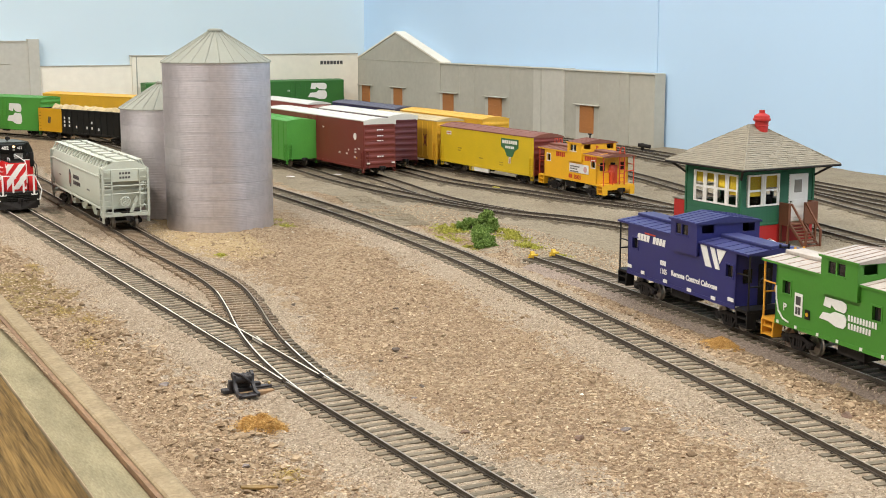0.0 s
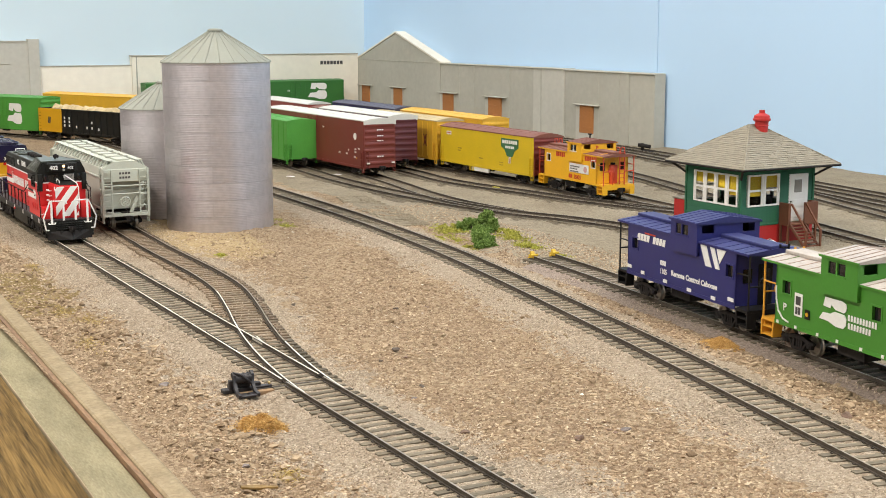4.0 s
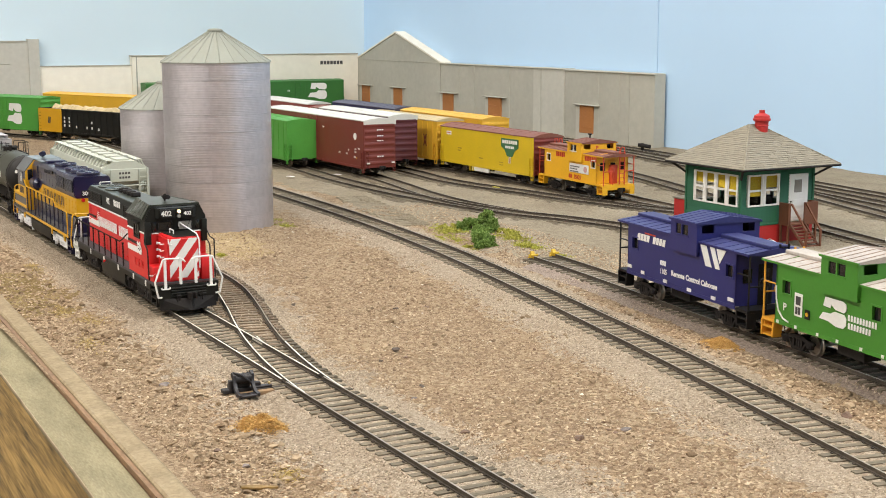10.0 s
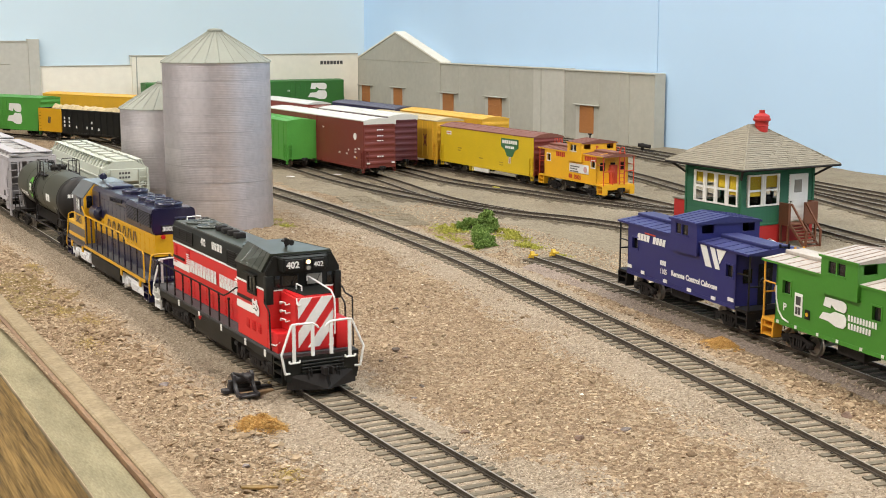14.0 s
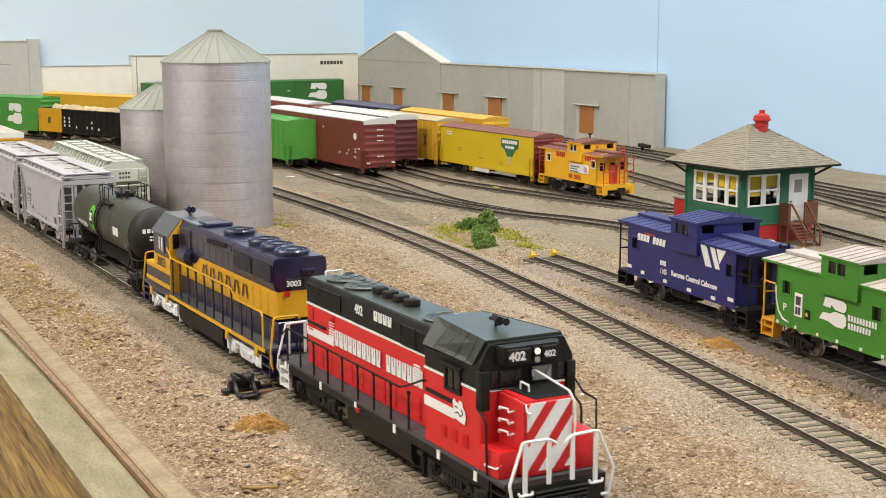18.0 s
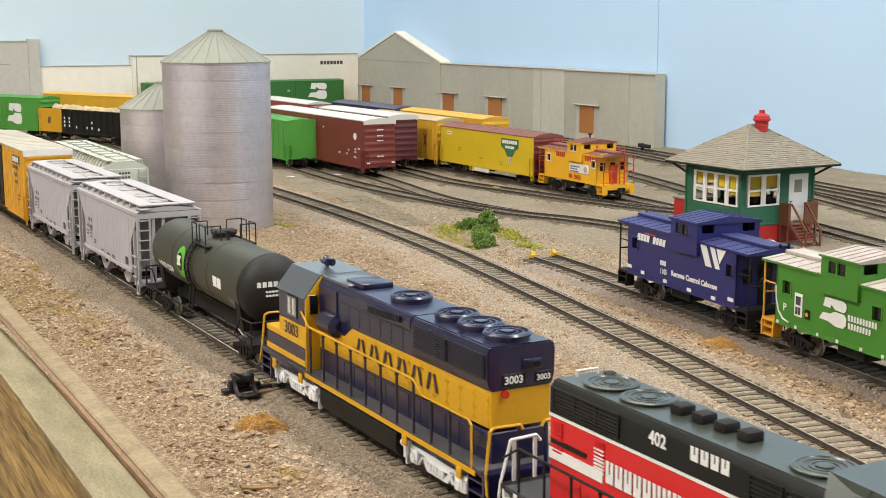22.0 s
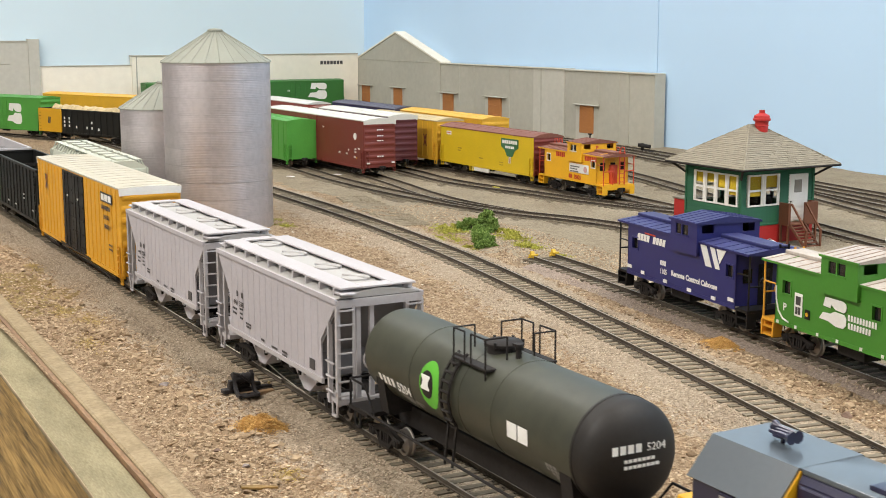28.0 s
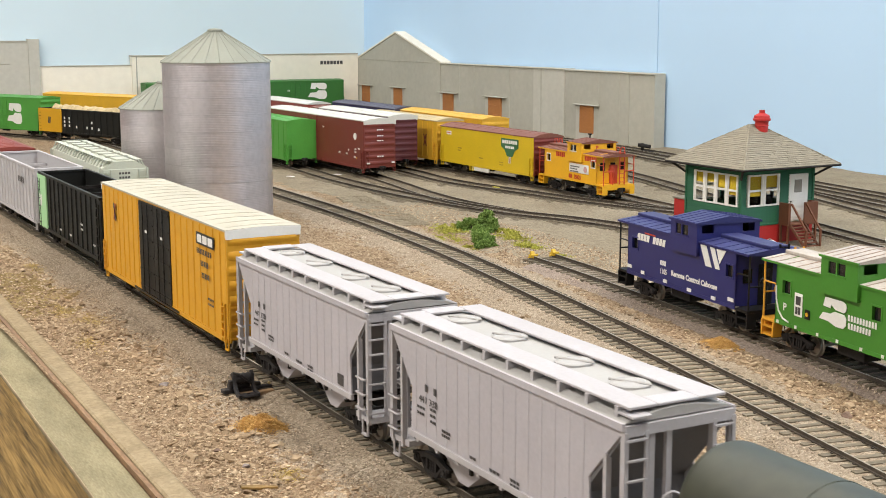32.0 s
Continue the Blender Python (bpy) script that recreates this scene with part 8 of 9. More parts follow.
left_green = boxcar("boxcar", "bright green boxcar on the far curve", (-1596, 158, -0.4), 26, 178, 35, 53.5, 56, BOX_GREEN, BOX_GREEN, BOX_GREEN, (-14, 14, BOX_GREEN, 1), 0, 6)
block_emblem(left_green, 14, 16, 33, 29, -17.7, WHITE)
curve_gon = gondola("gondola", "black gondola with a yellow end panel and tarped load", 192, 34, 42, GONDOLA_BLACK, SOOT, GONDOLA_BLACK, at=(-1403.5, 224.5, -0.4), rz=21, ribs=14)
bm = B()
rbox(bm, -95.8, -42, -17.9, -16.4, 10.5, 42.2, 0.2, 1)
part("end_panel", bm, GOLD, curve_gon, "yellow painted panel at one end", 0)
bars("emblem", "xx", 2.6, 9, 0.6, MARK, curve_gon, (-73, -18.1, 22), slant=1.5)
for x, z, n in ((-35, 29, 1), (-35, 24, 1), (-35, 19, 1), (-24, 29, 1), (-24, 24, 1), (-24, 19, 1), (-8, 18, 1), (16, 18, 1), (27, 25, 1), (27, 18, 1), (42, 17, 1)):
    bars("fine_print", "x" * n, 3.0, 3.2, 1.4, WHITE, curve_gon, (x, -18.0, z))
rng = random.Random(5)
tarp = thing("tarped_load", "tan tarpaulin bundles piled in the black gondola", "cargo", "", (-1410, 222, 0), 21)
for k in range(9):
    bm = B()
    tmp = B()
    bmesh.ops.create_icosphere(tmp, subdivisions=3, radius=1)
    for v in tmp.verts:
        f = 1 + 0.25 * noise.noise(v.co * 2.2 + Vector((k * 3.1, 0, 0)))
        v.co = Vector((v.co.x * 13 * f, v.co.y * 11 * f, v.co.z * 13 * f))
    merge(bm, tmp)
    part("bundle", bm, shade("tan_tarp", (0.55, 0.43, 0.24), 0.8, vary=0.2, scale=60), tarp, at=(-70 + k * 17.5 + rng.uniform(-2, 2), rng.uniform(-2, 2), 33.5))
boxcar("boxcar", "yellow boxcar behind the curving cars", (-1520, 262, -0.4), 24, 200, 35, 56, 58.5, ORANGE_Y, ORANGE_Y, ORANGE_Y, None, 0, 5)

# ---- grain silos ----
def silo(label, at, R, top, apex, rows, panels, turn=0.0):
    s = thing("silo", label, "silo", "grain silos", at)
    H = (top + 5.0) / rows
    def make():
        bm = B()
        n = max(3, round(H / 1.3))
        prof = []
        for k in range(n * 4 + 1):
            z = (H - 0.5) * k / (n * 4)
            prof.append((R - 0.3 + 0.06 * math.cos(k * math.pi / 2), z))
        span = math.tau / panels
        lathe(bm, prof, 20, (0, 0), 0.0, span * 0.996)
        return data("panel", bm, SILVER, 60)
    d = make()
    bm = B()
    box(bm, R - 1.0, R - 0.7, -0.9, 0.9, 0.2, H - 0.2)
    seam = data("seam", bm, SILVER, 0)
    rng = random.Random(int(R))
    for r in range(rows):
        off = (r % 2) * 180 / panels + turn
        for k in range(panels):
            place("panel", d, s, (0, 0, -5 + r * H), off + k * 360 / panels)
            place("seam", seam, s, (0, 0, -5 + r * H), off + k * 360 / panels)
        bm = B()
        lathe(bm, [(R - 1.2, -0.9), (R - 0.6, -0.7), (R - 0.6, 0.7), (R - 1.2, 0.9)], 72)
        part("seam_band", bm, SILVER, s, at=(0, 0, -5 + r * H))
    bm = B()
    lathe(bm, [(R - 1.5, top - 0.2), (R + 0.9, top - 0.6), (R + 0.9, top + 0.1), (5.5, apex - 2.6), (5.5, apex - 1.2), (4.8, apex - 0.4), (0, apex)], 64)
    roof = part("roof", bm, ROOF_TIN, s, "cream-grey conical roof", 25)
    for k in range(24):
        a = k * 15
        bm = B()
        rod(bm, (R + 0.7, 0, top + 0.3), (5.5, 0, apex - 2.3), 0.4, 4)
        part("roof_rib", bm, ROOF_TIN, roof, rz=a)
    bm = B()
    lathe(bm, [(5.6, apex - 2.2), (6.1, apex - 2.0), (6.1, apex - 1.2), (5.6, apex - 1.0)], 32)
    part("cap", bm, ROOF_TIN, s)
    return s


silo("tall corrugated galvanised grain silo with a conical roof", (-606, 129, 0), 41.8, 124.0, 149.5, 10, 5, 10)
silo("shorter corrugated grain silo behind the tall one", (-688, 111, 0), 36.0, 85.0, 107.0, 7, 5, 40)

# ---- signal tower ----
TOWER_GREEN = paint("tower_green", (0.02, 0.125, 0.06), 0.55, vary=0.12)
TOWER_RED = paint("tower_red", (0.42, 0.02, 0.018), 0.5, vary=0.1)
BLIND = paint("yellow_blind", (0.56, 0.40, 0.012), 0.6)
SHINGLE = shade("wood_shingle", (0.26, 0.228, 0.172), 0.9, vary=0.2, scale=60, fine=500, bump=0.4)
STAIR = paint("stair_brown", (0.17, 0.062, 0.03), 0.65, vary=0.15)
TOWER_WHITE = paint("tower_white", (0.86, 0.85, 0.82), 0.5)
PANE = glass("window_glass", (0.96, 0.97, 0.97), 0.02)

tower = thing("signal_tower", "green clapboard signal tower with a shingled hip roof and red base", "signal tower", "", (-356, 451, 0))
TX, TY = 30.0, 34.0
bm = B()
rbox(bm, -TX - 0.6, TX + 0.6, -TY - 0.6, TY + 0.6, -6, 9.5, 0.3, 1)
part("base", bm, TOWER_RED, tower, "red painted base storey", 0)
bm = B()
box(bm, -TX - 1.0, TX + 1.0, -TY - 1.0, TY + 1.0, 9.4, 10.4)
part("belt_board", bm, TOWER_GREEN, tower, smooth=0)


def tower_face(length, openings, origin, rz):
    """Clapboards over one face; openings are (u0, u1, z0, z1)."""
    face = place("wall", None, tower, origin, rz)
    bm = B()
    us = sorted({0.0, length, *[u for o in openings for u in o[:2]]})
    for u0, u1 in zip(us, us[1:]):
        z = 10.4
        for o in sorted(openings, key=lambda q: q[2]):
            if o[0] < (u0 + u1) / 2 < o[1]:
                box(bm, u0, u1, 0.5, 1.4, z, o[2])
                z = o[3]
        if z < 52:
            box(bm, u0, u1, 0.5, 1.4, z, 52)
    me = data("wall", bm, TOWER_GREEN, 0)
    bpy.data.objects.remove(face)
    face = place("wall", me, tower, origin, rz)
    n = 20
    hgt = 41.6 / n
    boards = {}
    for k in range(n):
        za, zb = 10.4 + k * hgt, 10.4 + (k + 1) * hgt
        cuts = [(0.0, length)]
        for o in openings:
            if zb > o[2] + 0.3 and za < o[3] - 0.3:
                new_cuts = []
                for a, b in cuts:
                    if o[0] > a:
                        new_cuts.append((a, min(b, o[0])))
                    if o[1] < b:
                        new_cuts.append((max(a, o[1]), b))
                cuts = [c for c in new_cuts if c[1] - c[0] > 0.4]
        for a, b in cuts:
            key = round(b - a, 2)
            if key not in boards:
                bm = B()
                prism_x(bm, [(0.5, 0), (-0.75, 0), (0.2, hgt), (0.5, hgt)], 0, key)
                boards[key] = data("clapboard", bm, TOWER_GREEN, 0)
            place("clapboard", boards[key], face, (a, 0, za))
    for u in (0, length):
        bm = B()
        box(bm, u - 0.9, u + 0.9, -0.95, 0.6, 10.4, 52)
        part("corner_board", bm, TOWER_GREEN, face, smooth=0)
    return face


def tower_window(face, u0, u1, z0, z1, blind=0.42):
    bm = B()
    f = 1.08
    out = [(u0 - f, z0 - f), (u1 + f, z0 - f), (u1 + f, z1 + f), (u0 - f, z1 + f)]
    inn = [(u0, z0), (u1, z0), (u1, z1), (u0, z1)]
    rings = [[(u, yy, z) for u, z in ring] for ring, yy in ((out, -0.9), (inn, -0.9), (inn, 0.7), (out, 0.7), (out, -0.9))]
    loft(bm, rings, caps=False)
    bmesh.ops.remove_doubles(bm, verts=bm.verts[:], dist=0.001)
    zm = (z0 + z1) / 2
    part("window", bm, TOWER_WHITE, face, "white double-hung sash window", 0)
    for xa, xb, za, zb, dp in ((u0, u1, zm - 0.75, zm + 0.75, 0.5), (u0, u0 + 1.0, z0, z1, 0.45), (u1 - 1.0, u1, z0, z1, 0.45)):
        bm = B()
        box(bm, xa, xb, -dp, 0.05, za, zb)
        part("sash_bar", bm, TOWER_WHITE, face, smooth=0)
    bm = B()
    box(bm, u0, u1, 0.1, 0.25, z0, z1)
    p = part("pane", bm, PANE, face, smooth=0)
    p.visible_shadow = False
    bm = B()
    box(bm, u0, u1, 0.9, 1.1, z1 - (z1 - z0) * blind, z1)
    part("blind", bm, BLIND, face, "pulled yellow window blind", 0)


# face towards the main track
f1 = tower_face(60, [(8.2, 58.2, 23.4, 46.4)], (-TX, -TY, 0), 0)
for k in range(4):
    tower_window(f1, 10.1 + k * 12.15, 20.1 + k * 12.15, 24.6, 45.2, (0.36, 0.3, 0.46, 0.66)[k])
# face towards the stairs
f2 = tower_face(68, [(5.0, 36.6, 23.2, 46.2), (44.8, 63.2, 10.4, 45.0)], (TX, -TY, 0), 90)
for k in range(2):
    tower_window(f2, 7.1 + k * 14.9, 19.6 + k * 14.9, 24.4, 45.0, (0.7, 0.42)[k])
bm = B()
rbox(bm, 44.8, 63.2, -0.6, 0.4, 10.4, 45.0, 0.3, 1)
door = part("door", bm, TOWER_WHITE, tower, "white panelled door with a small window", 0, (TX, -TY, 0), 90)
bm = B()
rbox(bm, 49.8, 56.8, -0.9, -0.4, 31.5, 40.8, 0.2, 1)
part("door_window", bm, PALE_GLASS, door, smooth=0)
for z0, z1 in ((13, 19), (21, 26.5)):
    bm = B()
    rbox(bm, 48.2, 59.4, -0.85, -0.5, z0, z1, 0.2, 1)
    part("door_panel", bm, TOWER_WHITE, door, smooth=0)
bm = B()
rod(bm, (46.6, -1.2, 25), (46.6, -0.4, 25), 0.7, 8)
part("knob", bm, SOOT, door)
f3 = tower_face(60, [(3.5, 56.5, 22.0, 44.5)], (TX, TY, 0), 180)
f4 = tower_face(68, [(5.0, 33.0, 22.0, 44.5), (36.0, 64.0, 22.0, 44.5)], (-TX, TY, 0), 270)
for k in range(4):
    tower_window(f3, 5.7 + k * 12.7, 16.2 + k * 12.7, 23.2, 43.4, 0.3)
for k in range(2):
    tower_window(f4, 7.2 + k * 12.9, 17.9 + k * 12.9, 23.2, 43.4, 0.35)
    tower_window(f4, 38.2 + k * 12.9, 48.9 + k * 12.9, 23.2, 43.4, 0.35)
bm = B()
box(bm, -TX + 1.5, TX - 1.5, -TY + 1.5, TY - 1.5, 10, 11)
part("floor", bm, STAIR, tower, smooth=0)
bm = B()
rbox(bm, -18, 4, 6, 20, 11, 27, 0.5)
part("desk", bm, BLACK, tower)
# roof
OV, ZE, ZA = 13.5, 51.6, 79.0
RX, RY, RF = TX + OV, TY + OV, TY + 9.8
bm = B()
vs = [bm.verts.new(p) for p in ((-RX, -RF, ZE), (RX, -RF, ZE), (RX, RY, ZE), (-RX, RY, ZE), (0, -2, ZA), (0, 6, ZA))]
for f in ((0, 1, 4), (1, 2, 5, 4), (2, 3, 5), (3, 0, 4, 5), (3, 2, 1, 0)):
    bm.faces.new([vs[i] for i in f])
roof = part("roof", bm, SHINGLE, tower, "weathered wood shingle hip roof", 0)
for x0, y0, x1, y1 in ((-RX, -RF, RX, -RF), (RX, -RF, RX, RY), (RX, RY, -RX, RY), (-RX, RY, -RX, -RF)):
    bm = B()
    rod(bm, (x0, y0, ZE - 0.5), (x1, y1, ZE - 0.5), 0.8, 6)
    part("eave_board", bm, SOOT, roof)
srng = random.Random(11)
sh = {}
for w10 in (34, 40, 46):
    bm = B()
    w = w10 / 10
    prism_x(bm, [(0, 0.1), (-0.05, 0.62), (2.9, 0.25), (2.9, 0.1)], -w / 2, w / 2)
    sh[w10] = data("shingle", bm, SHINGLE, 0)


def shingle_face(base_half, run_to, run, rise, origin, rz, single):
    """Rows of shingles up one slope; u along the eave, run inwards."""
    slope = math.degrees(math.atan2(rise, run))
    length = math.hypot(run, rise)
    rows = int(length / 2.15)
    joined = B()
    for r in range(rows):
        f = r / rows
        half = base_half + (run_to - base_half) * f
        u = -half + srng.uniform(0, 2)
        while u < half - 1.2:
            k = srng.choice((34, 40, 46))
            c = u + k / 20
            if c + k / 20 > half + 0.8:
                break
            jit = srng.uniform(-0.25, 0.25)
            m = Matrix.Translation(Vector(origin)) @ Matrix.Rotation(radians(rz), 4, "Z") @ Matrix.Translation((c, run * f + jit, rise * f)) @ Matrix.Rotation(radians(slope + srng.uniform(-1, 3)), 4, "X")
            if single:
                ob = new("shingle", sh[k])
                ob.parent = roof
                mm = m.copy()
                mm.translation = m.translation * MM
                ob.matrix_basis = mm
            else:
                tmp = B()
                prism_x(tmp, [(0, 0.1), (-0.05, 0.62), (2.9, 0.25), (2.9, 0.1)], -k / 20, k / 20)
                bmesh.ops.transform(tmp, matrix=m, verts=tmp.verts[:])
                vmap = {v: joined.verts.new(v.co) for v in tmp.verts}
                for fc in tmp.faces:
                    joined.faces.new([vmap[v] for v in fc.verts])
                tmp.free()
            u += k / 10 + 0.12
    if not single:
        tagged(part("shingles", joined, SHINGLE, roof, "weathered wood shingles", 0), kind="stuff")
    else:
        joined.free()


shingle_face(RX, 0.5, RF - 2, ZA - ZE, (0, -RF, ZE), 0, True)
shingle_face((RY + RF) / 2, 4, RX, ZA - ZE, (RX, (RY - RF) / 2, ZE), 90, True)
shingle_face(RX, 0.5, RY - 6, ZA - ZE, (0, RY, ZE), 180, False)
shingle_face((RY + RF) / 2, 4, RX, ZA - ZE, (-RX, (RY - RF) / 2, ZE), 270, False)
for x, y in ((-1, -1), (1, -1), (1, 1), (-1, 1)):
    bm = B()
    rod(bm, (x * RX, RY if y > 0 else -RF, ZE + 0.3), (0, 2 + y * 4, ZA + 0.1), 0.6, 5)
    part("hip_cap", bm, SHINGLE, roof)
    bm = B()
    rod(bm, (x * TX, y * TY, 43), (x * (TX + 10), y * (TY + (10 if y > 0 else 7.5)), ZE - 0.5), 0.9, 6)
    part("eave_bracket", bm, SOOT, tower)
bm = B()
lathe(bm, [(4.7, 60), (4.7, 78.2), (5.1, 78.4), (5.1, 79.0), (4.8, 79.3), (5.0, 81.6), (6.5, 82.6), (6.5, 83.8), (5.9, 84.0), (5.5, 86.0), (2.6, 87.6), (2.1, 87.7), (2.1, 89.9), (1.4, 89.9), (1.2, 86.5), (0, 86.5)], 20)
part("chimney", bm, TOWER_RED, tower, "red chimney with a stepped cap", 30, (4.4, 6.0, 0))
# annex
bm = B()
rbox(bm, -TX - 17, -TX - 1.2, -TY + 2, -TY + 22, -5, 22, 0.3, 1)
part("annex", bm, TOWER_RED, tower, "small red coal bunker", 0)
bm = B()
rbox(bm, -TX - 18, -TX - 1.0, -TY + 1, -TY + 23, 22, 23.4, 0.3, 1)
part("annex_lid", bm, SHINGLE, tower, smooth=0)
# stairs
stairs = thing("stairs", "brown wooden stairs with solid landing rails at the tower door", "stairs", "", (-330, 0, 0))
b0, b1 = 454.6, 467.2
bm = B()
rbox(bm, 5.2, 15, 452, 480.5, 9.2, 10.4, 0.2, 1)
part("landing", bm, STAIR, stairs, smooth=0)
for b in (452.5, 480):
    bm = B()
    rbox(bm, 5.4, 15, b - 0.5, b + 0.5, 10, 25.5, 0.2, 1)
    part("rail_panel", bm, STAIR, stairs, smooth=0)
for c0, c1 in ((452, b0), (b1, 480.5)):
    bm = B()
    rbox(bm, 14.2, 15.2, c0, c1, 10, 25.5, 0.2, 1)
    part("rail_panel", bm, STAIR, stairs, smooth=0)
for x, b in ((6.4, 453.5), (14, 453.5), (14, 479.5), (6.4, 479.5)):
    bm = B()
    box(bm, x - 0.7, x + 0.7, b - 0.7, b + 0.7, -5, 9.4)
    part("post", bm, STAIR, stairs, smooth=0)
for k in range(7):
    bm = B()
    z = 9.0 - (k + 0.6) * 13.4 / 7
    box(bm, 15 + k * 2.2, 17.8 + k * 2.2, b0, b1, z - 0.5, z + 0.3)
    part("tread", bm, STAIR, stairs, smooth=0)
for b in (b0 - 0.5, b1 + 0.5):
    bm = B()
    prism_y(bm, [(14, 10.2), (16.4, 10.2), (31.8, -4.6), (29.4, -4.6)], b - 0.5, b + 0.5)
    part("stringer", bm, STAIR, stairs, smooth=0)
    bm = B()
    prism_y(bm, [(15, 25.4), (16.6, 25.4), (32.4, 7.5), (31.0, 7.2)], b - 0.5, b + 0.5)
    part("handrail", bm, STAIR, stairs, smooth=0)
    bm = B()
    box(bm, 30.8, 32.2, b - 0.6, b + 0.6, -5, 8)
    part("newel_post", bm, STAIR, stairs, smooth=0)

# ---- warehouses against the backdrop ----
BRICK_DOOR = paint("orange_brown_door", (0.40, 0.16, 0.045), 0.7, vary=0.1)
wh = thing("warehouse", "low grey concrete warehouse front with orange-brown doors", "warehouse")


def block(name, a0, a1, z1, mat, front, back=863, parent=None, label="", z0=-6):
    bm = B()
    rbox(bm, a0, a1, front, back, z0, z1, 0.4, 1)
    return part(name, bm, mat, parent, label, 0)


bm = B()
prism_y(bm, [(-1889, -6), (-1563.5, -6), (-1563.5, 91.5), (-1728, 139.5), (-1889, 92.5)], 845, 862)
gable = part("wall", bm, FACADE, wh, "gabled grey end wall", 0)
bm = B()
prism_y(bm, [(-1893, 91.5), (-1728, 140.6), (-1559, 91.0), (-1559, 93.6), (-1728, 143.4), (-1893, 94.0)], 843.6, 863.5)
part("gable_roof", bm, CREAM, wh, "pale gable roof edge", 0)
block("wall", -1563.3, -1272, 90.5, FACADE, 846, parent=wh)
block("wall", -1271.8, -1191, 90.8, FACADE_PALE, 843, parent=wh, label="pale concrete pier section")
block("wall", -1190.8, -1039, 89.6, FACADE, 845, parent=wh)
block("wall", -1038.8, -985, 89.8, FACADE, 845.6, parent=wh)
for a0, a1, z, f in ((-1563, -1272, 90.5, 844.6), (-1272, -1191, 90.8, 841.6), (-1191, -985, 89.6, 843.6)):
    block("cornice", a0, a1, z + 1.4, FACADE, f, parent=wh, z0=z - 0.4)
for a, f in ((-1250, 842.4), (-1500, 845.4), (-1452, 845.4), (-1345, 845.4), (-1110, 844.4), (-1062, 844.4)):
    block("pilaster", a - 2, a + 2, 90, FACADE, f, parent=wh)
block("string_course", -1888, -1564, 92.5, FACADE, 844.4, parent=wh, z0=91.4)
for a0, a1, z1, z0 in ((-1868, -1835, 44, -6), (-1736, -1703, 44.5, -6), (-1553, -1519, 42.5, -6), (-1404, -1366, 42.5, -6), (-1152, -1119, 42.5, 4.5)):
    d = block("door", a0, a1, z1, BRICK_DOOR, 843.6, 848, wh, "orange-brown loading door", z0)
    for k in range(3):
        bm = B()
        box(bm, a0 + 1, a1 - 1, 843.2, 844, z0 + 8 + k * 14, z0 + 8.8 + k * 14)
        part("door_batten", bm, BRICK_DOOR, d, smooth=0)
    block("door_canopy", a0 - 12, a1 + 14, z1 + 1.8, FACADE, 840, 848, wh, "", z1 + 0.4)
    block("loading_step", a0 - 10, a1 - 0.3, z1 - 0.5, FACADE_PALE, 844.3, 848, wh, "", -6)

cream = thing("warehouse", "cream warehouse front with a dark roof line", "warehouse")


def cblock(name, b0, b1, z1, mat, front, parent, label="", z0=-6):
    bm = B()
    rbox(bm, -1899, front, b0, b1, z0, z1, 0.4, 1)
    return part(name, bm, mat, parent, label, 0)


cblock("wall", 417, 844.5, 101.5, CREAM, -1885, cream)
cblock("roof_edge", 415.5, 844.5, 103.2, FACADE, -1883.5, cream, z0=101.4)
cblock("downspout", 424, 426, 101, FACADE, -1884.2, cream)
cblock("wall", 262, 416.8, 86.0, CREAM, -1887, cream, "lower cream wing")
cblock("roof_edge", 262, 416.8, 87.4, FACADE, -1885.6, cream, z0=85.9)
bars("company_name", "xxxxxxx", 5.2, 6.4, 1.4, MARK, cream, (-1884.9, 768, 83), 90, 90, label="dark painted company sign")
grey = thing("warehouse", "tall plain grey-beige warehouse beyond the cream one", "warehouse")
cblock("wall", 92, 250, 127.5, FACADE_PALE, -1884, grey)
cblock("roof_edge", 90, 251, 129.4, FACADE, -1882.6, grey, z0=127.4)
cblock("parapet", 244, 261.8, 132, FACADE_PALE, -1882, grey)
cblock("string_course", 92, 214, 92.4, FACADE, -1883.2, grey, z0=91)
bm = B()
rbox(bm, -12, 12, -6, 6, -5, 4, 0.6)
bump = thing("bumper", "black track bumper at the yard edge", "bumper", "", (-938, 797, -6))
part("block", bm, SOOT, bump)
bm = B()
rod(bm, (-6, 0, 3), (-6, 0, 13), 2.2, 8)
rod(bm, (-8, -5, 11), (4, 5, 9), 2.4, 8)
part("arm", bm, SOOT, bump)

# ---- loose ground cover ----
def in_sight(x, y):
    """The stretch of layout before the bench corner, where single grains tell."""
    f = (393 - x) * 0.8786 + (y + 214) * 0.4777
    return (f > 410) & (y < 225 - 1.09 * x) & (y > -78)


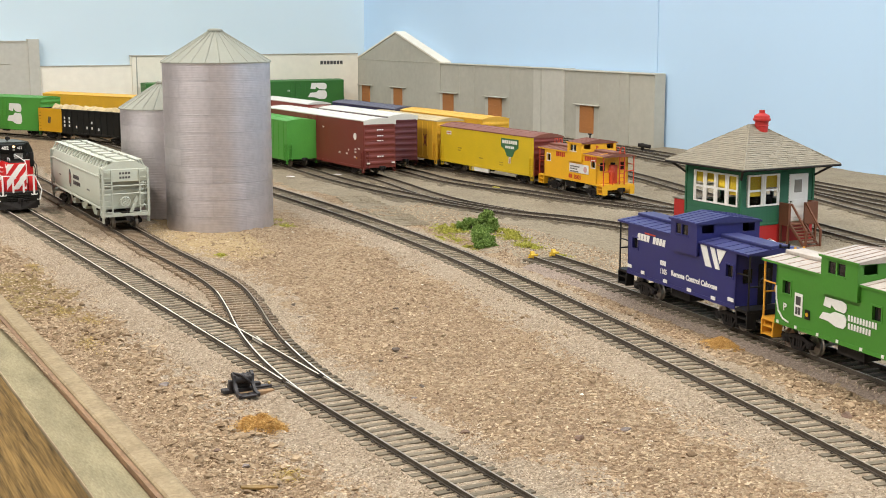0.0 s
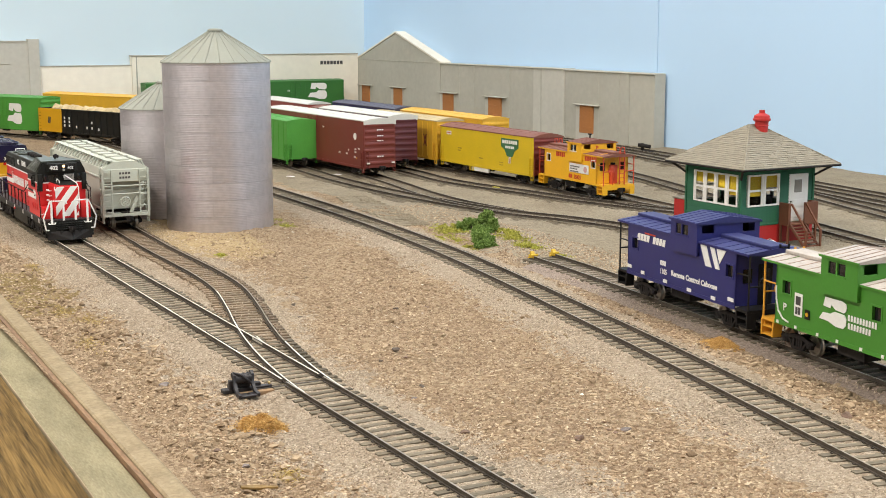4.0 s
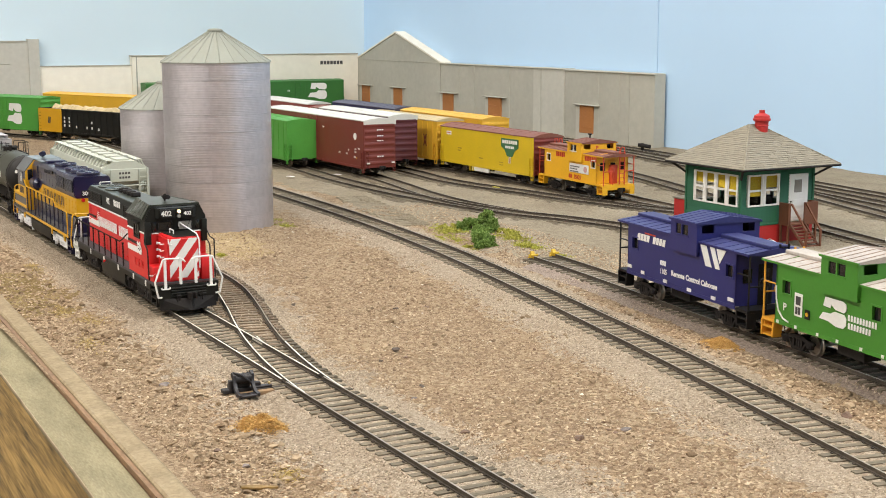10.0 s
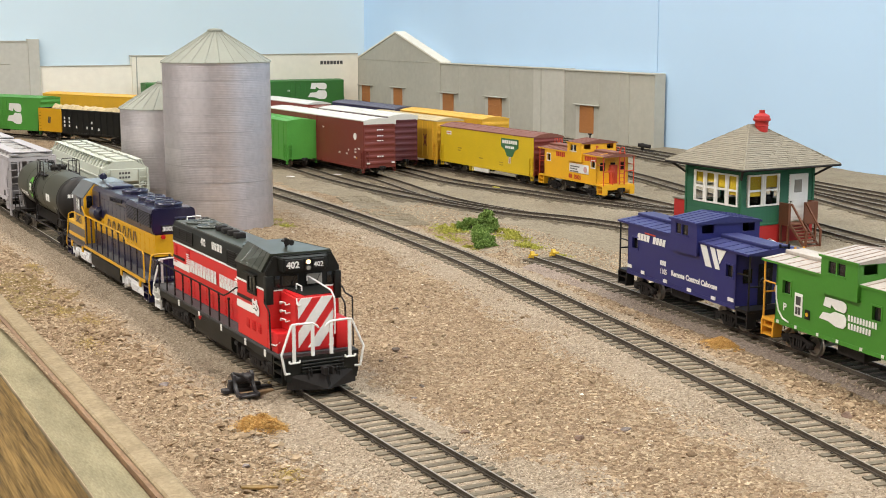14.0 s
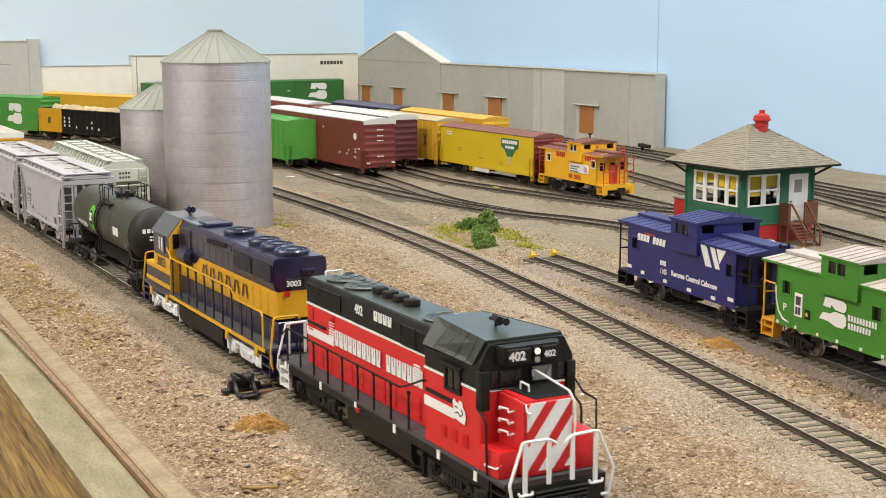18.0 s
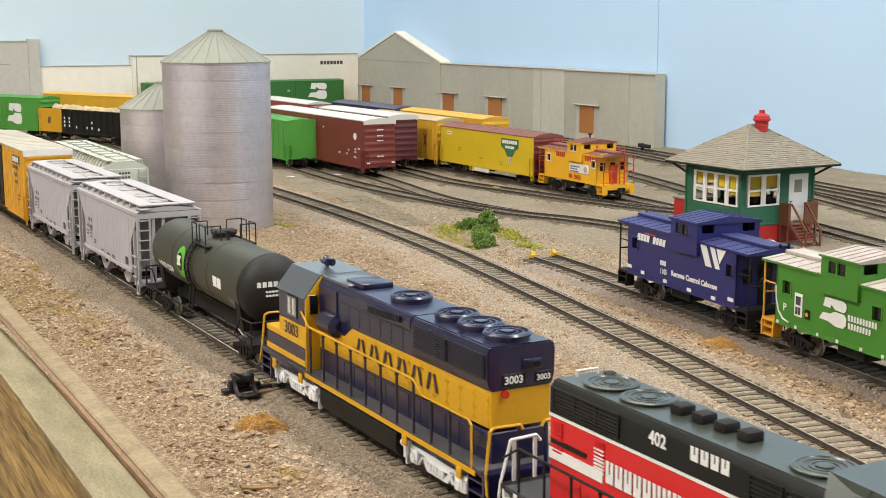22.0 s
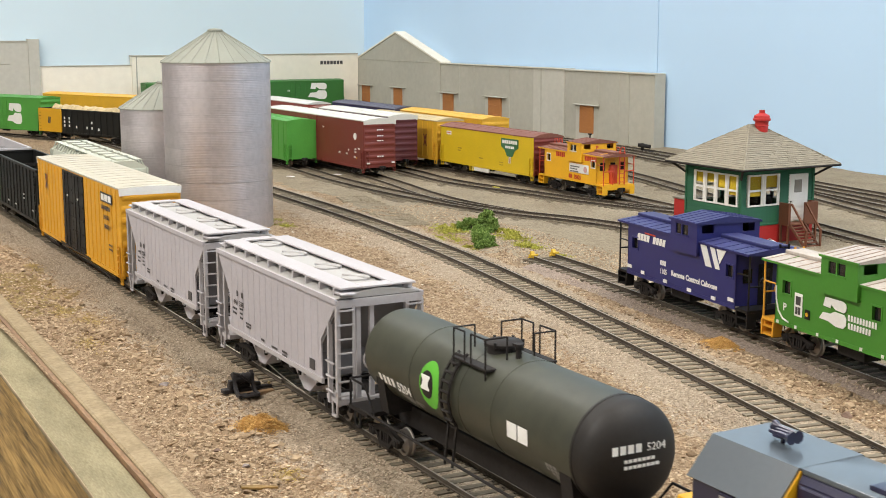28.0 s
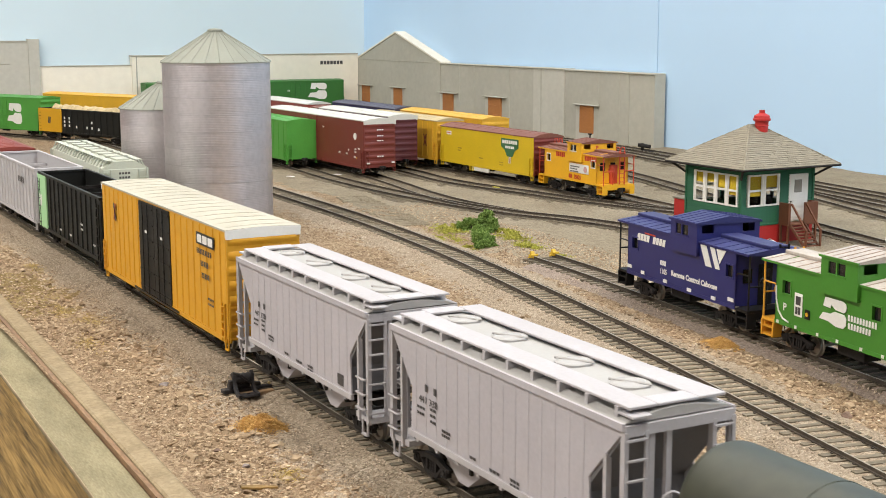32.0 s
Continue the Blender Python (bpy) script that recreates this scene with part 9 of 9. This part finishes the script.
def lumps(name, label, x, y, z, r, flat, mat, seed, fine=False):
    """Many small jagged pieces lying on the ground, as one sheet of litter."""
    rng = np.random.RandomState(seed)
    if fine:
        bm = B()
        bmesh.ops.create_icosphere(bm, subdivisions=1, radius=1.0)
        base = np.array([v.co[:] for v in bm.verts])
        tri = np.array([[v.index for v in f.verts] for f in bm.faces])
        bm.free()
    else:
        base = np.array([(1, 0, 0), (0, 1, 0), (-1, 0, 0), (0, -1, 0), (0, 0, 1), (0, 0, -1.0)])
        tri = np.array([(0, 1, 4), (1, 2, 4), (2, 3, 4), (3, 0, 4), (1, 0, 5), (2, 1, 5), (3, 2, 5), (0, 3, 5)])
    n, k = len(x), len(base)
    lo, hi, jit = (0.66, 1.28, 0.22) if fine else (0.55, 1.35, 0.24)
    v = base[None] * rng.uniform(lo, hi, (n, k, 1)) + rng.uniform(-jit, jit, (n, k, 3))
    v *= np.stack([rng.uniform(0.7, 1.5, n), rng.uniform(0.6, 1.0, n), flat * rng.uniform(0.6, 1.2, n)], -1)[:, None]
    th = rng.uniform(0, math.tau, n)
    tip = rng.uniform(-0.35, 0.35, n)
    c, s, c2, s2 = np.cos(th)[:, None], np.sin(th)[:, None], np.cos(tip)[:, None], np.sin(tip)[:, None]
    vx, vz = v[..., 0] * c2 - v[..., 2] * s2, v[..., 0] * s2 + v[..., 2] * c2
    px_, py_ = vx * c - v[..., 1] * s, vx * s + v[..., 1] * c
    rr = r[:, None]
    P = np.stack([x[:, None] + px_ * rr, y[:, None] + py_ * rr, z[:, None] + vz * rr], -1).reshape(-1, 3)
    F = (np.arange(n)[:, None, None] * k + tri[None]).reshape(-1, 3)
    ob = new(name, array_mesh(name, P, F, [mat], None, False))
    return tagged(ob, label, "gravel", kind="stuff")


def lie(x, y):
    """Height of the ground sheet there."""
    i = np.clip(np.searchsorted(xs, x), 1, len(xs) - 1)
    j = np.clip(np.searchsorted(ys, y), 1, len(ys) - 1)
    zz = gz.reshape(len(xs), len(ys))
    u, v = (x - xs[i - 1]) / (xs[i] - xs[i - 1]), (y - ys[j - 1]) / (ys[j] - ys[j - 1])
    return (zz[i - 1, j - 1] * (1 - u) + zz[i, j - 1] * u) * (1 - v) + (zz[i - 1, j] * (1 - u) + zz[i, j] * u) * v


def scatter(n, seed, box4):
    rng = np.random.RandomState(seed)
    x, y = rng.uniform(box4[0], box4[1], n), rng.uniform(box4[2], box4[3], n)
    ok = in_sight(x, y)
    return x[ok], y[ok], rng


CRUMB = island_mat("dirt_crumb", (0.16, 0.10, 0.062), (0.375, 0.265, 0.168), (0.59, 0.465, 0.315))
CLOD = island_mat("earth_clod", (0.17, 0.115, 0.07), (0.30, 0.218, 0.138), (0.42, 0.32, 0.21))
STONE = island_mat("ballast_stone", (0.225, 0.172, 0.122), (0.435, 0.345, 0.252), (0.66, 0.555, 0.425))
PALE = island_mat("pale_chip", (0.40, 0.31, 0.20), (0.52, 0.43, 0.31), (0.68, 0.62, 0.52))

x, y, rng = scatter(170000, 41, (-640, 115, -78, 330))
d_all = np.minimum.reduce([dist_to(x, y, p) for p in TRACKED])
bed = d_all < np.where(y > np.interp(x, [p[0] for p in CENTRE], [p[1] for p in CENTRE]), 21, 32) + 16 * (vnoise(x, y, 20, 33) - 0.5)
ok = (~bed) & (np.hypot(x + 606, y - 129) > 43) & (np.hypot(x + 688, y - 111) > 37) & (rng.rand(len(x)) < np.clip(1.15 - (393 - x) / 1500, 0.4, 1))
x1, y1 = x[ok], y[ok]
r1 = 0.36 + 0.7 * rng.rand(len(x1)) ** 2.4
lumps("dirt_crumbs", "coarse tan and brown earth crumbs scattered over the ground", x1, y1, lie(x1, y1) + 0.1, r1, 0.5, CRUMB, 51)

x, y, rng = scatter(190000, 42, (-640, 115, -60, 300))
off = np.stack([dist_to(x, y, p) for p in TRACKED])
d_all = off.min(0)
ok = (d_all > 15.2) & (d_all < np.where(y > np.interp(x, [p[0] for p in CENTRE], [p[1] for p in CENTRE]), 24, 36) + 20 * (vnoise(x, y, 20, 34) - 0.5)) & (rng.rand(len(x)) < 0.75)
ok &= (np.hypot(x + 606, y - 129) > 43)
x2, y2 = x[ok], y[ok]
bed_z = np.full(len(x2), -9.0)
for line, half, slope, lift in ((MAIN, 15, 15, 0.0), (CENTRE, 15, 20, -0.05), (SIDING, 13, 8, -0.35), (STUB, 14, 12, -0.1)):
    d = dist_to(x2, y2, line)
    bed_z = np.maximum(bed_z, np.interp(d, [0, half, half + slope, half + slope + 1], [-2.45, -2.6, -6.0, -9.0]) + lift)
lumps("ballast_stones", "loose pinkish grey ballast stones along the tracks", x2, y2, np.maximum(bed_z, lie(x2, y2)) + 0.08, 0.30 + 0.26 * rng.rand(len(x2)), 0.8, STONE, 52)

# grains lying between the ties
x, y, rng = scatter(44000, 43, (-560, 60, -14, 240))
off = np.stack([dist_to(x, y, p) for p in TRACKED])
ok = off.min(0) < 14.5
x3, y3 = x[ok], y[ok]
lumps("ballast_grains", "fine ballast grains between the ties", x3, y3, np.full(len(x3), -2.42), 0.25 + 0.2 * rng.rand(len(x3)), 0.7, STONE, 53)

# clods, denser towards the bench edge
x, y, rng = scatter(46000, 44, (-620, 110, -78, 230))
d_all = np.minimum.reduce([dist_to(x, y, p) for p in TRACKED])
patchy = vnoise(x, y, 26, 35)
want = np.where(y < -25, 0.25 + 0.9 * (patchy > 0.45), 0.13 * (patchy > 0.35))
want = np.where((x > -320) & (y > 165 - 0.17 * (x + 60)), 0.55, want)
want = np.where(d_all < np.where(y > 150, 22, 38) + 12 * (patchy - 0.5), 0.0, want)
ok = rng.rand(len(x)) < want * np.clip(1.2 - (393 - x) / 1300, 0.4, 1)
ok &= np.hypot(x + 606, y - 129) > 46
x4, y4 = x[ok], y[ok]
r4 = 0.5 + 1.6 * rng.rand(len(x4)) ** 3.2
lumps("earth_clods", "rough brown earth clods of mixed size along the bench edge", x4, y4, lie(x4, y4) + 0.08 * r4, r4, 0.62, CLOD, 54, True)

x, y, rng = scatter(2600, 45, (-560, 110, -70, 230))
d_all = np.minimum.reduce([dist_to(x, y, p) for p in TRACKED])
ok = (d_all > 34) & (np.hypot(x + 606, y - 129) > 46) & (rng.rand(len(x)) < 0.5)
x5, y5 = x[ok], y[ok]
lumps("pale_chips", "pale cream wood and stone chips on the dirt", x5, y5, lie(x5, y5) + 0.25, 0.5 + 0.6 * rng.rand(len(x5)) ** 2, 0.35, PALE, 55)

# ---- single rocks ----
ROCK_DARK = shade("rock_dark", (0.115, 0.088, 0.068), 0.9, vary=0.3, scale=300, fine=1800, bump=0.8)
ROCK_GREY = shade("rock_grey", (0.20, 0.165, 0.15), 0.9, vary=0.3, scale=300, fine=1800, bump=0.8)
ROCK_RED = shade("rock_red_brown", (0.20, 0.13, 0.095), 0.9, vary=0.3, scale=300, fine=1800, bump=0.8)
ROCK_TAN = shade("rock_tan", (0.36, 0.27, 0.17), 0.9, vary=0.25, scale=300, fine=1800, bump=0.8)
rng = random.Random(7)


def rock(label, a, b, r, mat, flat=0.6, long=1.0, turn=0.0):
    bm = B()
    bmesh.ops.create_icosphere(bm, subdivisions=2, radius=1.0)
    dirs = [(Vector((rng.gauss(0, 1), rng.gauss(0, 1), rng.gauss(0, 1))).normalized(), rng.uniform(0.32, 0.8)) for _ in range(20)]
    for v in bm.verts:
        for n, cut in dirs:
            e = v.co.dot(n) - cut
            if e > 0:
                v.co -= n * e * 0.97
        v.co *= rng.uniform(0.97, 1.03)
        v.co = Vector((v.co.x * r * long, v.co.y * r, v.co.z * r * flat))
    z = float(lie(np.array([a]), np.array([b]))[0])
    ob = part("rock", bm, mat, None, "", 12, (a, b, z + r * flat * 0.35), turn)
    return tagged(ob, label, "rock", "rocks on the dirt")


for a, b, r, mat, flat, lab in ((-163, 62.6, 2.6, ROCK_DARK, 0.9, "dark jagged rock on the dirt"), (-149, 61, 2.4, ROCK_RED, 0.5, "flat brown rock on the dirt"), (-151, 49, 1.5, ROCK_DARK, 0.7, "small dark rock on the dirt"),
                                (-36, 29.6, 2.6, ROCK_RED, 0.7, "reddish brown rounded rock beside the main track"), (-33, 28.4, 1.0, ROCK_TAN, 0.7, "small tan pebble beside the main track"), (-9, 64, 3.4, ROCK_RED, 0.45, "flat pinkish rock with a dark underside"), (-10, 87, 3.3, ROCK_GREY, 0.65, "rounded purple-grey rock on the dirt"),
                                (-14, 81, 1.6, ROCK_RED, 0.6, "small red-brown rock on dirt"), (-8, 79.5, 1.4, ROCK_RED, 0.6, "small red-brown rock on dirt"), (18, 175, 3.2, ROCK_RED, 0.6, "reddish rock near the curved track"), (-35, 191.5, 2.2, ROCK_TAN, 0.4, "tan rock chip between the tracks"),
                                (-106, 47, 2.0, ROCK_DARK, 0.5, "dark flat rock on the dirt"), (-88, 34, 1.9, ROCK_GREY, 0.45, "grey flat rock on the dirt"), (-156, -53, 2.7, ROCK_GREY, 0.55, "grey stone among clods by the bench edge"), (12, 117, 1.9, ROCK_RED, 0.5, "small brown rock on the dirt"),
                                (38, 95, 2.0, ROCK_TAN, 0.5, "small tan rock on the dirt"), (-290, 62, 2.0, ROCK_DARK, 0.6, "dark rock near the siding"), (-255, 109, 2.2, ROCK_DARK, 0.5, "dark flat rock on the dirt"), (-247, 124, 2.0, ROCK_RED, 0.5, "brown flat rock on the dirt"),
                                (-262, 54, 1.7, ROCK_DARK, 0.6, "dark flat rock near the siding"), (-60, -62, 2.6, ROCK_RED, 0.6, "brown stone among clods by the bench edge"), (-40, -58, 2.3, ROCK_GREY, 0.6, "grey stone among clods by the bench edge")):
    rock(lab, a, b, r, mat, flat, rng.uniform(1.0, 1.4), rng.uniform(0, 180))
bm = B()
prism_z(bm, [(-4, -1.2), (2, -1.6), (8, -0.6), (7, 0.8), (0, 1.3), (-5, 0.6)], 0, 0.7)
tagged(part("wood_strip", bm, OAK, None, "", 0, (-13.6, -65, -3.2), 62), "flat grey-brown splinter of wood on the dirt", "wood strip")

# ---- switch stand beside the turnout ----
stand = thing("switch_stand", "black plastic ground throw switch stand on two ties", "switch stand", "", (-127, -27, -2.0), 0)
STAND = paint("stand_black", (0.020, 0.017, 0.019), 0.5, vary=0.3)
bm = B()
rbox(bm, -3.4, 0.4, -9.4, 3.4, -0.5, 1.3, 0.3, 1)
rbox(bm, -3.0, -0.6, -6.6, 3.0, 1.2, 3.4, 0.3, 1)
part("beam", bm, STAND, stand)
bm = B()
rbox(bm, -2.6, 0.2, 3.2, 12.6, -0.4, 1.1, 0.25, 1)
rbox(bm, -3.6, -1.2, 4.0, 8.0, 1.0, 2.6, 0.25, 1)
part("slide_bar", bm, STAND, stand)
bm = B()
rbox(bm, 4.0, 8.4, -4.6, 3.8, -0.9, 0.1, 0.3, 1)
rod(bm, (6.0, -0.4, 0.0), (6.0, -0.4, 0.35), 0.7, 10)
part("foot_plate", bm, STAND, stand)
for yy in (-5.4, 2.6):
    bm = B()
    prism_y(bm, [(8.6, -0.9), (8.8, 0.5), (5.2, 1.0), (3.2, 2.2), (1.8, 4.6), (1.4, 7.4), (0.2, 8.6), (-1.2, 8.2), (-1.4, 6.6), (0.0, 5.6), (0.6, 3.4), (2.0, 1.0), (4.0, -0.4), (5.2, -0.9)], yy, yy + 1.3)
    part("side_arm", bm, STAND, stand)
bm = B()
rod(bm, (-0.2, -4.3, 5.4), (-0.2, 2.8, 5.4), 2.2, 20)
for yy in (-2.6, -0.4, 1.6):
    rod(bm, (-0.2, yy, 5.4), (-0.2, yy + 0.4, 5.4), 2.45, 20)
part("drum", bm, STAND, stand)
bm = B()
rbox(bm, -1.6, 0.8, -6.8, -5.2, 1.0, 5.2, 0.3, 1)
part("weight", bm, STAND, stand)
bm = B()
wire(bm, [(0.4, -4.8, 8.2), (1.8, -2.2, 7.6), (2.4, 0.6, 5.2), (2.0, 3.0, 2.8)], 0.55, 8)
part("lever", bm, STAND, stand)
bm = B()
bmesh.ops.create_icosphere(bm, subdivisions=2, radius=0.75)
part("pin", bm, shade("brass_pin", (0.55, 0.42, 0.2), 0.3, metal=0.9), stand, "small brass pin", at=(-0.6, 11.4, 1.8))

# ---- wheel stops on the caboose track ----
STOP = paint("wheel_stop_yellow", (0.62, 0.40, 0.02), 0.5, vary=0.2)
for a, b in ((-345, 255.6), (-346, 273.0)):
    ws = thing("wheel_stop", "yellow painted wheel stop clamped on a rail end", "wheel stop", "wheel stops", (a, b, -1.2), -4)
    bm = B()
    prism_y(bm, [(-3.4, -0.4), (3.0, -0.4), (3.4, 0.6), (1.8, 1.2), (0.8, 2.4), (-0.6, 3.9), (-1.6, 3.4), (-1.4, 1.6), (-3.6, 1.2)], -1.3, 1.3)
    part("block", bm, STOP, ws)
    bm = B()
    rod(bm, (2.4, -2.6, 1.6), (2.4, 2.6, 1.6), 0.8, 10)
    rod(bm, (-2.0, -2.2, -0.8), (-2.0, 2.2, -0.8), 0.7, 10)
    part("clamp_bolt", bm, STOP, ws)

# ---- bush, turf and fibre tufts ----
FOLIAGE = island_mat("clump_green", (0.065, 0.115, 0.025), (0.155, 0.25, 0.055), (0.28, 0.38, 0.115))
LIME = island_mat("turf_yellow_green", (0.20, 0.195, 0.03), (0.36, 0.35, 0.06), (0.50, 0.48, 0.12))
FIBRE = island_mat("orange_fibre", (0.36, 0.18, 0.05), (0.58, 0.345, 0.11), (0.74, 0.52, 0.22))
HAY = island_mat("straw_fibre", (0.26, 0.17, 0.05), (0.44, 0.32, 0.11), (0.60, 0.47, 0.2))


def foam(centres, per, seed, size=(0.5, 1.1)):
    """Ragged foam foliage: small flakes heaped round each centre."""
    rng = np.random.RandomState(seed)
    P, F = [], []
    k = 0
    for cx, cy, cz, r in centres:
        d = rng.normal(size=(per, 3))
        d /= np.linalg.norm(d, axis=1)[:, None]
        rad = r * rng.uniform(0.55, 1.12, per) ** 0.6 * (0.8 + 0.35 * np.sin(5 * d[:, 0] + cx) * np.sin(4 * d[:, 1] + cy))
        c = np.array([cx, cy, cz]) + d * rad[:, None] * (1, 1, 0.85)
        for p in c:
            s = rng.uniform(*size)
            q = rng.normal(size=(4, 3)) * s * 0.75
            P += list(p + q)
            F += [(k, k + 1, k + 2), (k, k + 2, k + 3), (k, k + 3, k + 1), (k + 1, k + 3, k + 2)]
            k += 4
    return array_mesh("foam", P, F, [FOLIAGE], None, False)


def bush(label, at, clumps):
    b = thing("bush", label, "bush", "foam bushes", at)
    bm = B()
    for k, (cx, cy, cz, r) in enumerate(clumps):
        rod(bm, (0.9 * cx, 0.9 * cy, -1), (cx, cy, cz), 0.6, 6, 0.3)
    part("stems", bm, ROCK_DARK, b, "thin brown stems")
    for k, (cx, cy, cz, r) in enumerate(clumps):
        place("foliage", foam([(cx, cy, cz, r)], 900, 60 + k, (0.3, 0.75)), b)
    return b


bush("taller dark green foam bush in several clumps", (-482, 292, -5), [(-10, -9, 4, 4.2), (-8, -4, 6, 4.4), (-4, -3, 7, 4.2), (-12, -4, 2, 4.4), (2, 3, 9, 4.2), (4, 7, 13.5, 4.6), (0, 5, 11, 3.8), (-1, 1, 6, 4.5), (11, 9, 5, 4), (8, 8, 9, 4.2), (6, 5, 4, 4.6), (-6, -6, 1, 4.5), (0, 0, 1, 5), (12, 4, 2, 3.6)])
bush("low dense dark green foam bush beside the curved track", (-413, 256, -5), [(-2, -1, 8, 4.4), (-6, 6, 8, 4), (3, 1, 4, 5), (-3, 8, 5, 4.4), (5, -5, 3, 4), (0, 0, 1, 5), (-9, 2, 5, 4), (4, 6, 1, 4), (-16, 6, 3, 4.5), (-24, 10, 5, 4.2), (-33, 15, 5, 4.4), (-42, 21, 6, 4.4), (-50, 26, 5, 4)])

for nm, lab, mat, seed, n, blobs in (("turf", "bright yellow-green foam turf round the bushes", LIME, 71, 11000, ((-455, 252, 16, 9), (-486, 270, 18, 12), (-506, 282, 14, 9), (-462, 306, 20, 7), (-430, 296, 26, 8), (-396, 284, 14, 6), (-350, 282, 8, 5), (-415, 245, 8, 4))),
                                     ("fibre_tuft", "orange fibrous ground tuft beside the main track", FIBRE, 72, 17000, ((-81, -38.5, 6.4, 6.4), (-78, -36, 6.0, 6.0))),
                                     ("fibre_tuft", "orange fibrous tuft between the curved and caboose tracks", FIBRE, 73, 9000, ((-97, 207, 9, 6), (-101, 211, 7, 5))),
                                     ("fibre_tuft", "faded straw tuft by the bench edge", HAY, 74, 900, ((-478, -42, 14, 6), (-250, -62, 20, 6))),
                                     ("straw_patch", "yellowish straw dust among the clods", HAY, 75, 1200, ((-22, -50, 9, 5), (-330, -58, 22, 7), (-300, -50, 16, 8))),
                                     ("moss", "sparse green moss by the silo foot", LIME, 76, 700, ((-575, 172, 10, 8), (-470, 82, 5, 3), (-600, 176, 14, 6)))):
    rg = np.random.RandomState(seed)
    P, F = [], []
    per = n // len(blobs)
    k = 0
    for ba, bb, sa, sb in blobs:
        pa, pb = ba + rg.normal(0, sa * 0.5, per), bb + rg.normal(0, sb * 0.5, per)
        keep = vnoise(pa, pb, 5, seed) > (0.36 if mat is LIME else 0.02 if mat is FIBRE else 0.22)
        pa, pb = pa[keep], pb[keep]
        pz = lie(pa, pb)
        for u, v, w in zip(pa, pb, pz):
            heap = (3.4 if mat is FIBRE else 1.6) * math.exp(-((u - ba) / sa) ** 2 - ((v - bb) / sb) ** 2)
            c = np.array([u, v, w + rg.uniform(0.0, 0.6 + heap)])
            if mat is LIME:
                q = rg.normal(size=(4, 3)) * 0.42
            else:
                d = rg.normal(size=3) * (1.1, 1.1, 0.8)
                q = np.stack([-d * 0.5, d * 0.5, d * 0.1 + rg.normal(size=3) * 0.1, rg.normal(size=3) * 0.1])
            P += list(c + q)
            F += [(k, k + 1, k + 2), (k, k + 2, k + 3), (k, k + 3, k + 1), (k + 1, k + 3, k + 2)]
            k += 4
    tagged(new(nm, array_mesh(nm, P, F, [mat], None, False)), lab, "turf" if mat is LIME else "tuft", kind="stuff")

# ---- scraps left in the yard ----
SCRAP_YELLOW = paint("scrap_yellow", (0.66, 0.58, 0.10), 0.7)
for a, b, m, lab in ((-878, 352, WHITE, "white paper scrap lying beside a yard track"), (-884, 302, WHITE, "small white paper scrap in the yard"), (-700, 441, SCRAP_YELLOW, "yellow paper scrap lying on a yard track")):
    bm = B()
    prism_z(bm, [(-5, -2.4), (3, -2.8), (5, 0.5), (2, 2.6), (-4, 2.0)], 0, 0.4)
    tagged(part("paper_scrap", bm, m, None, "", 0, (a, b, -2.2), 25), lab, "scrap", "paper scraps")

# ---- white tank beside the tower ----
drum = thing("propane_tank", "small white rounded tank beside the red tower base", "tank", "", (-311, 432, -7))
bm = B()
lathe(bm, [(0, 8.6), (2.5, 8.3), (4.6, 7.2), (5.2, 5.6), (5.2, 1.5), (4.4, 0.3), (0, 0)], 24)
part("shell", bm, WHITE, drum, smooth=50)
bm = B()
rod(bm, (0, 0, 8.4), (0, 0, 9.4), 0.8, 8)
part("valve", bm, STEEL, drum)


# ---- motion ----
def motions():
    for ob, c in TRAIN:
        walk(ob, [(t, pose((c + s) * MM, 0, 0)) for t, s in S_ROWS])
    ts = [s[0] for s in S_ROWS]
    vs = [s[1] for s in S_ROWS]
    for ob, x, r in SPIN:
        rows = []
        for k in range(241):
            t = 32.0 * k / 240
            turn = math.degrees(float(np.interp(t, ts, vs)) / r)
            rows.append((t, pose(x * MM, 0, r * MM, 0, turn % 360, 0)))
        walk(ob, rows)


motions()
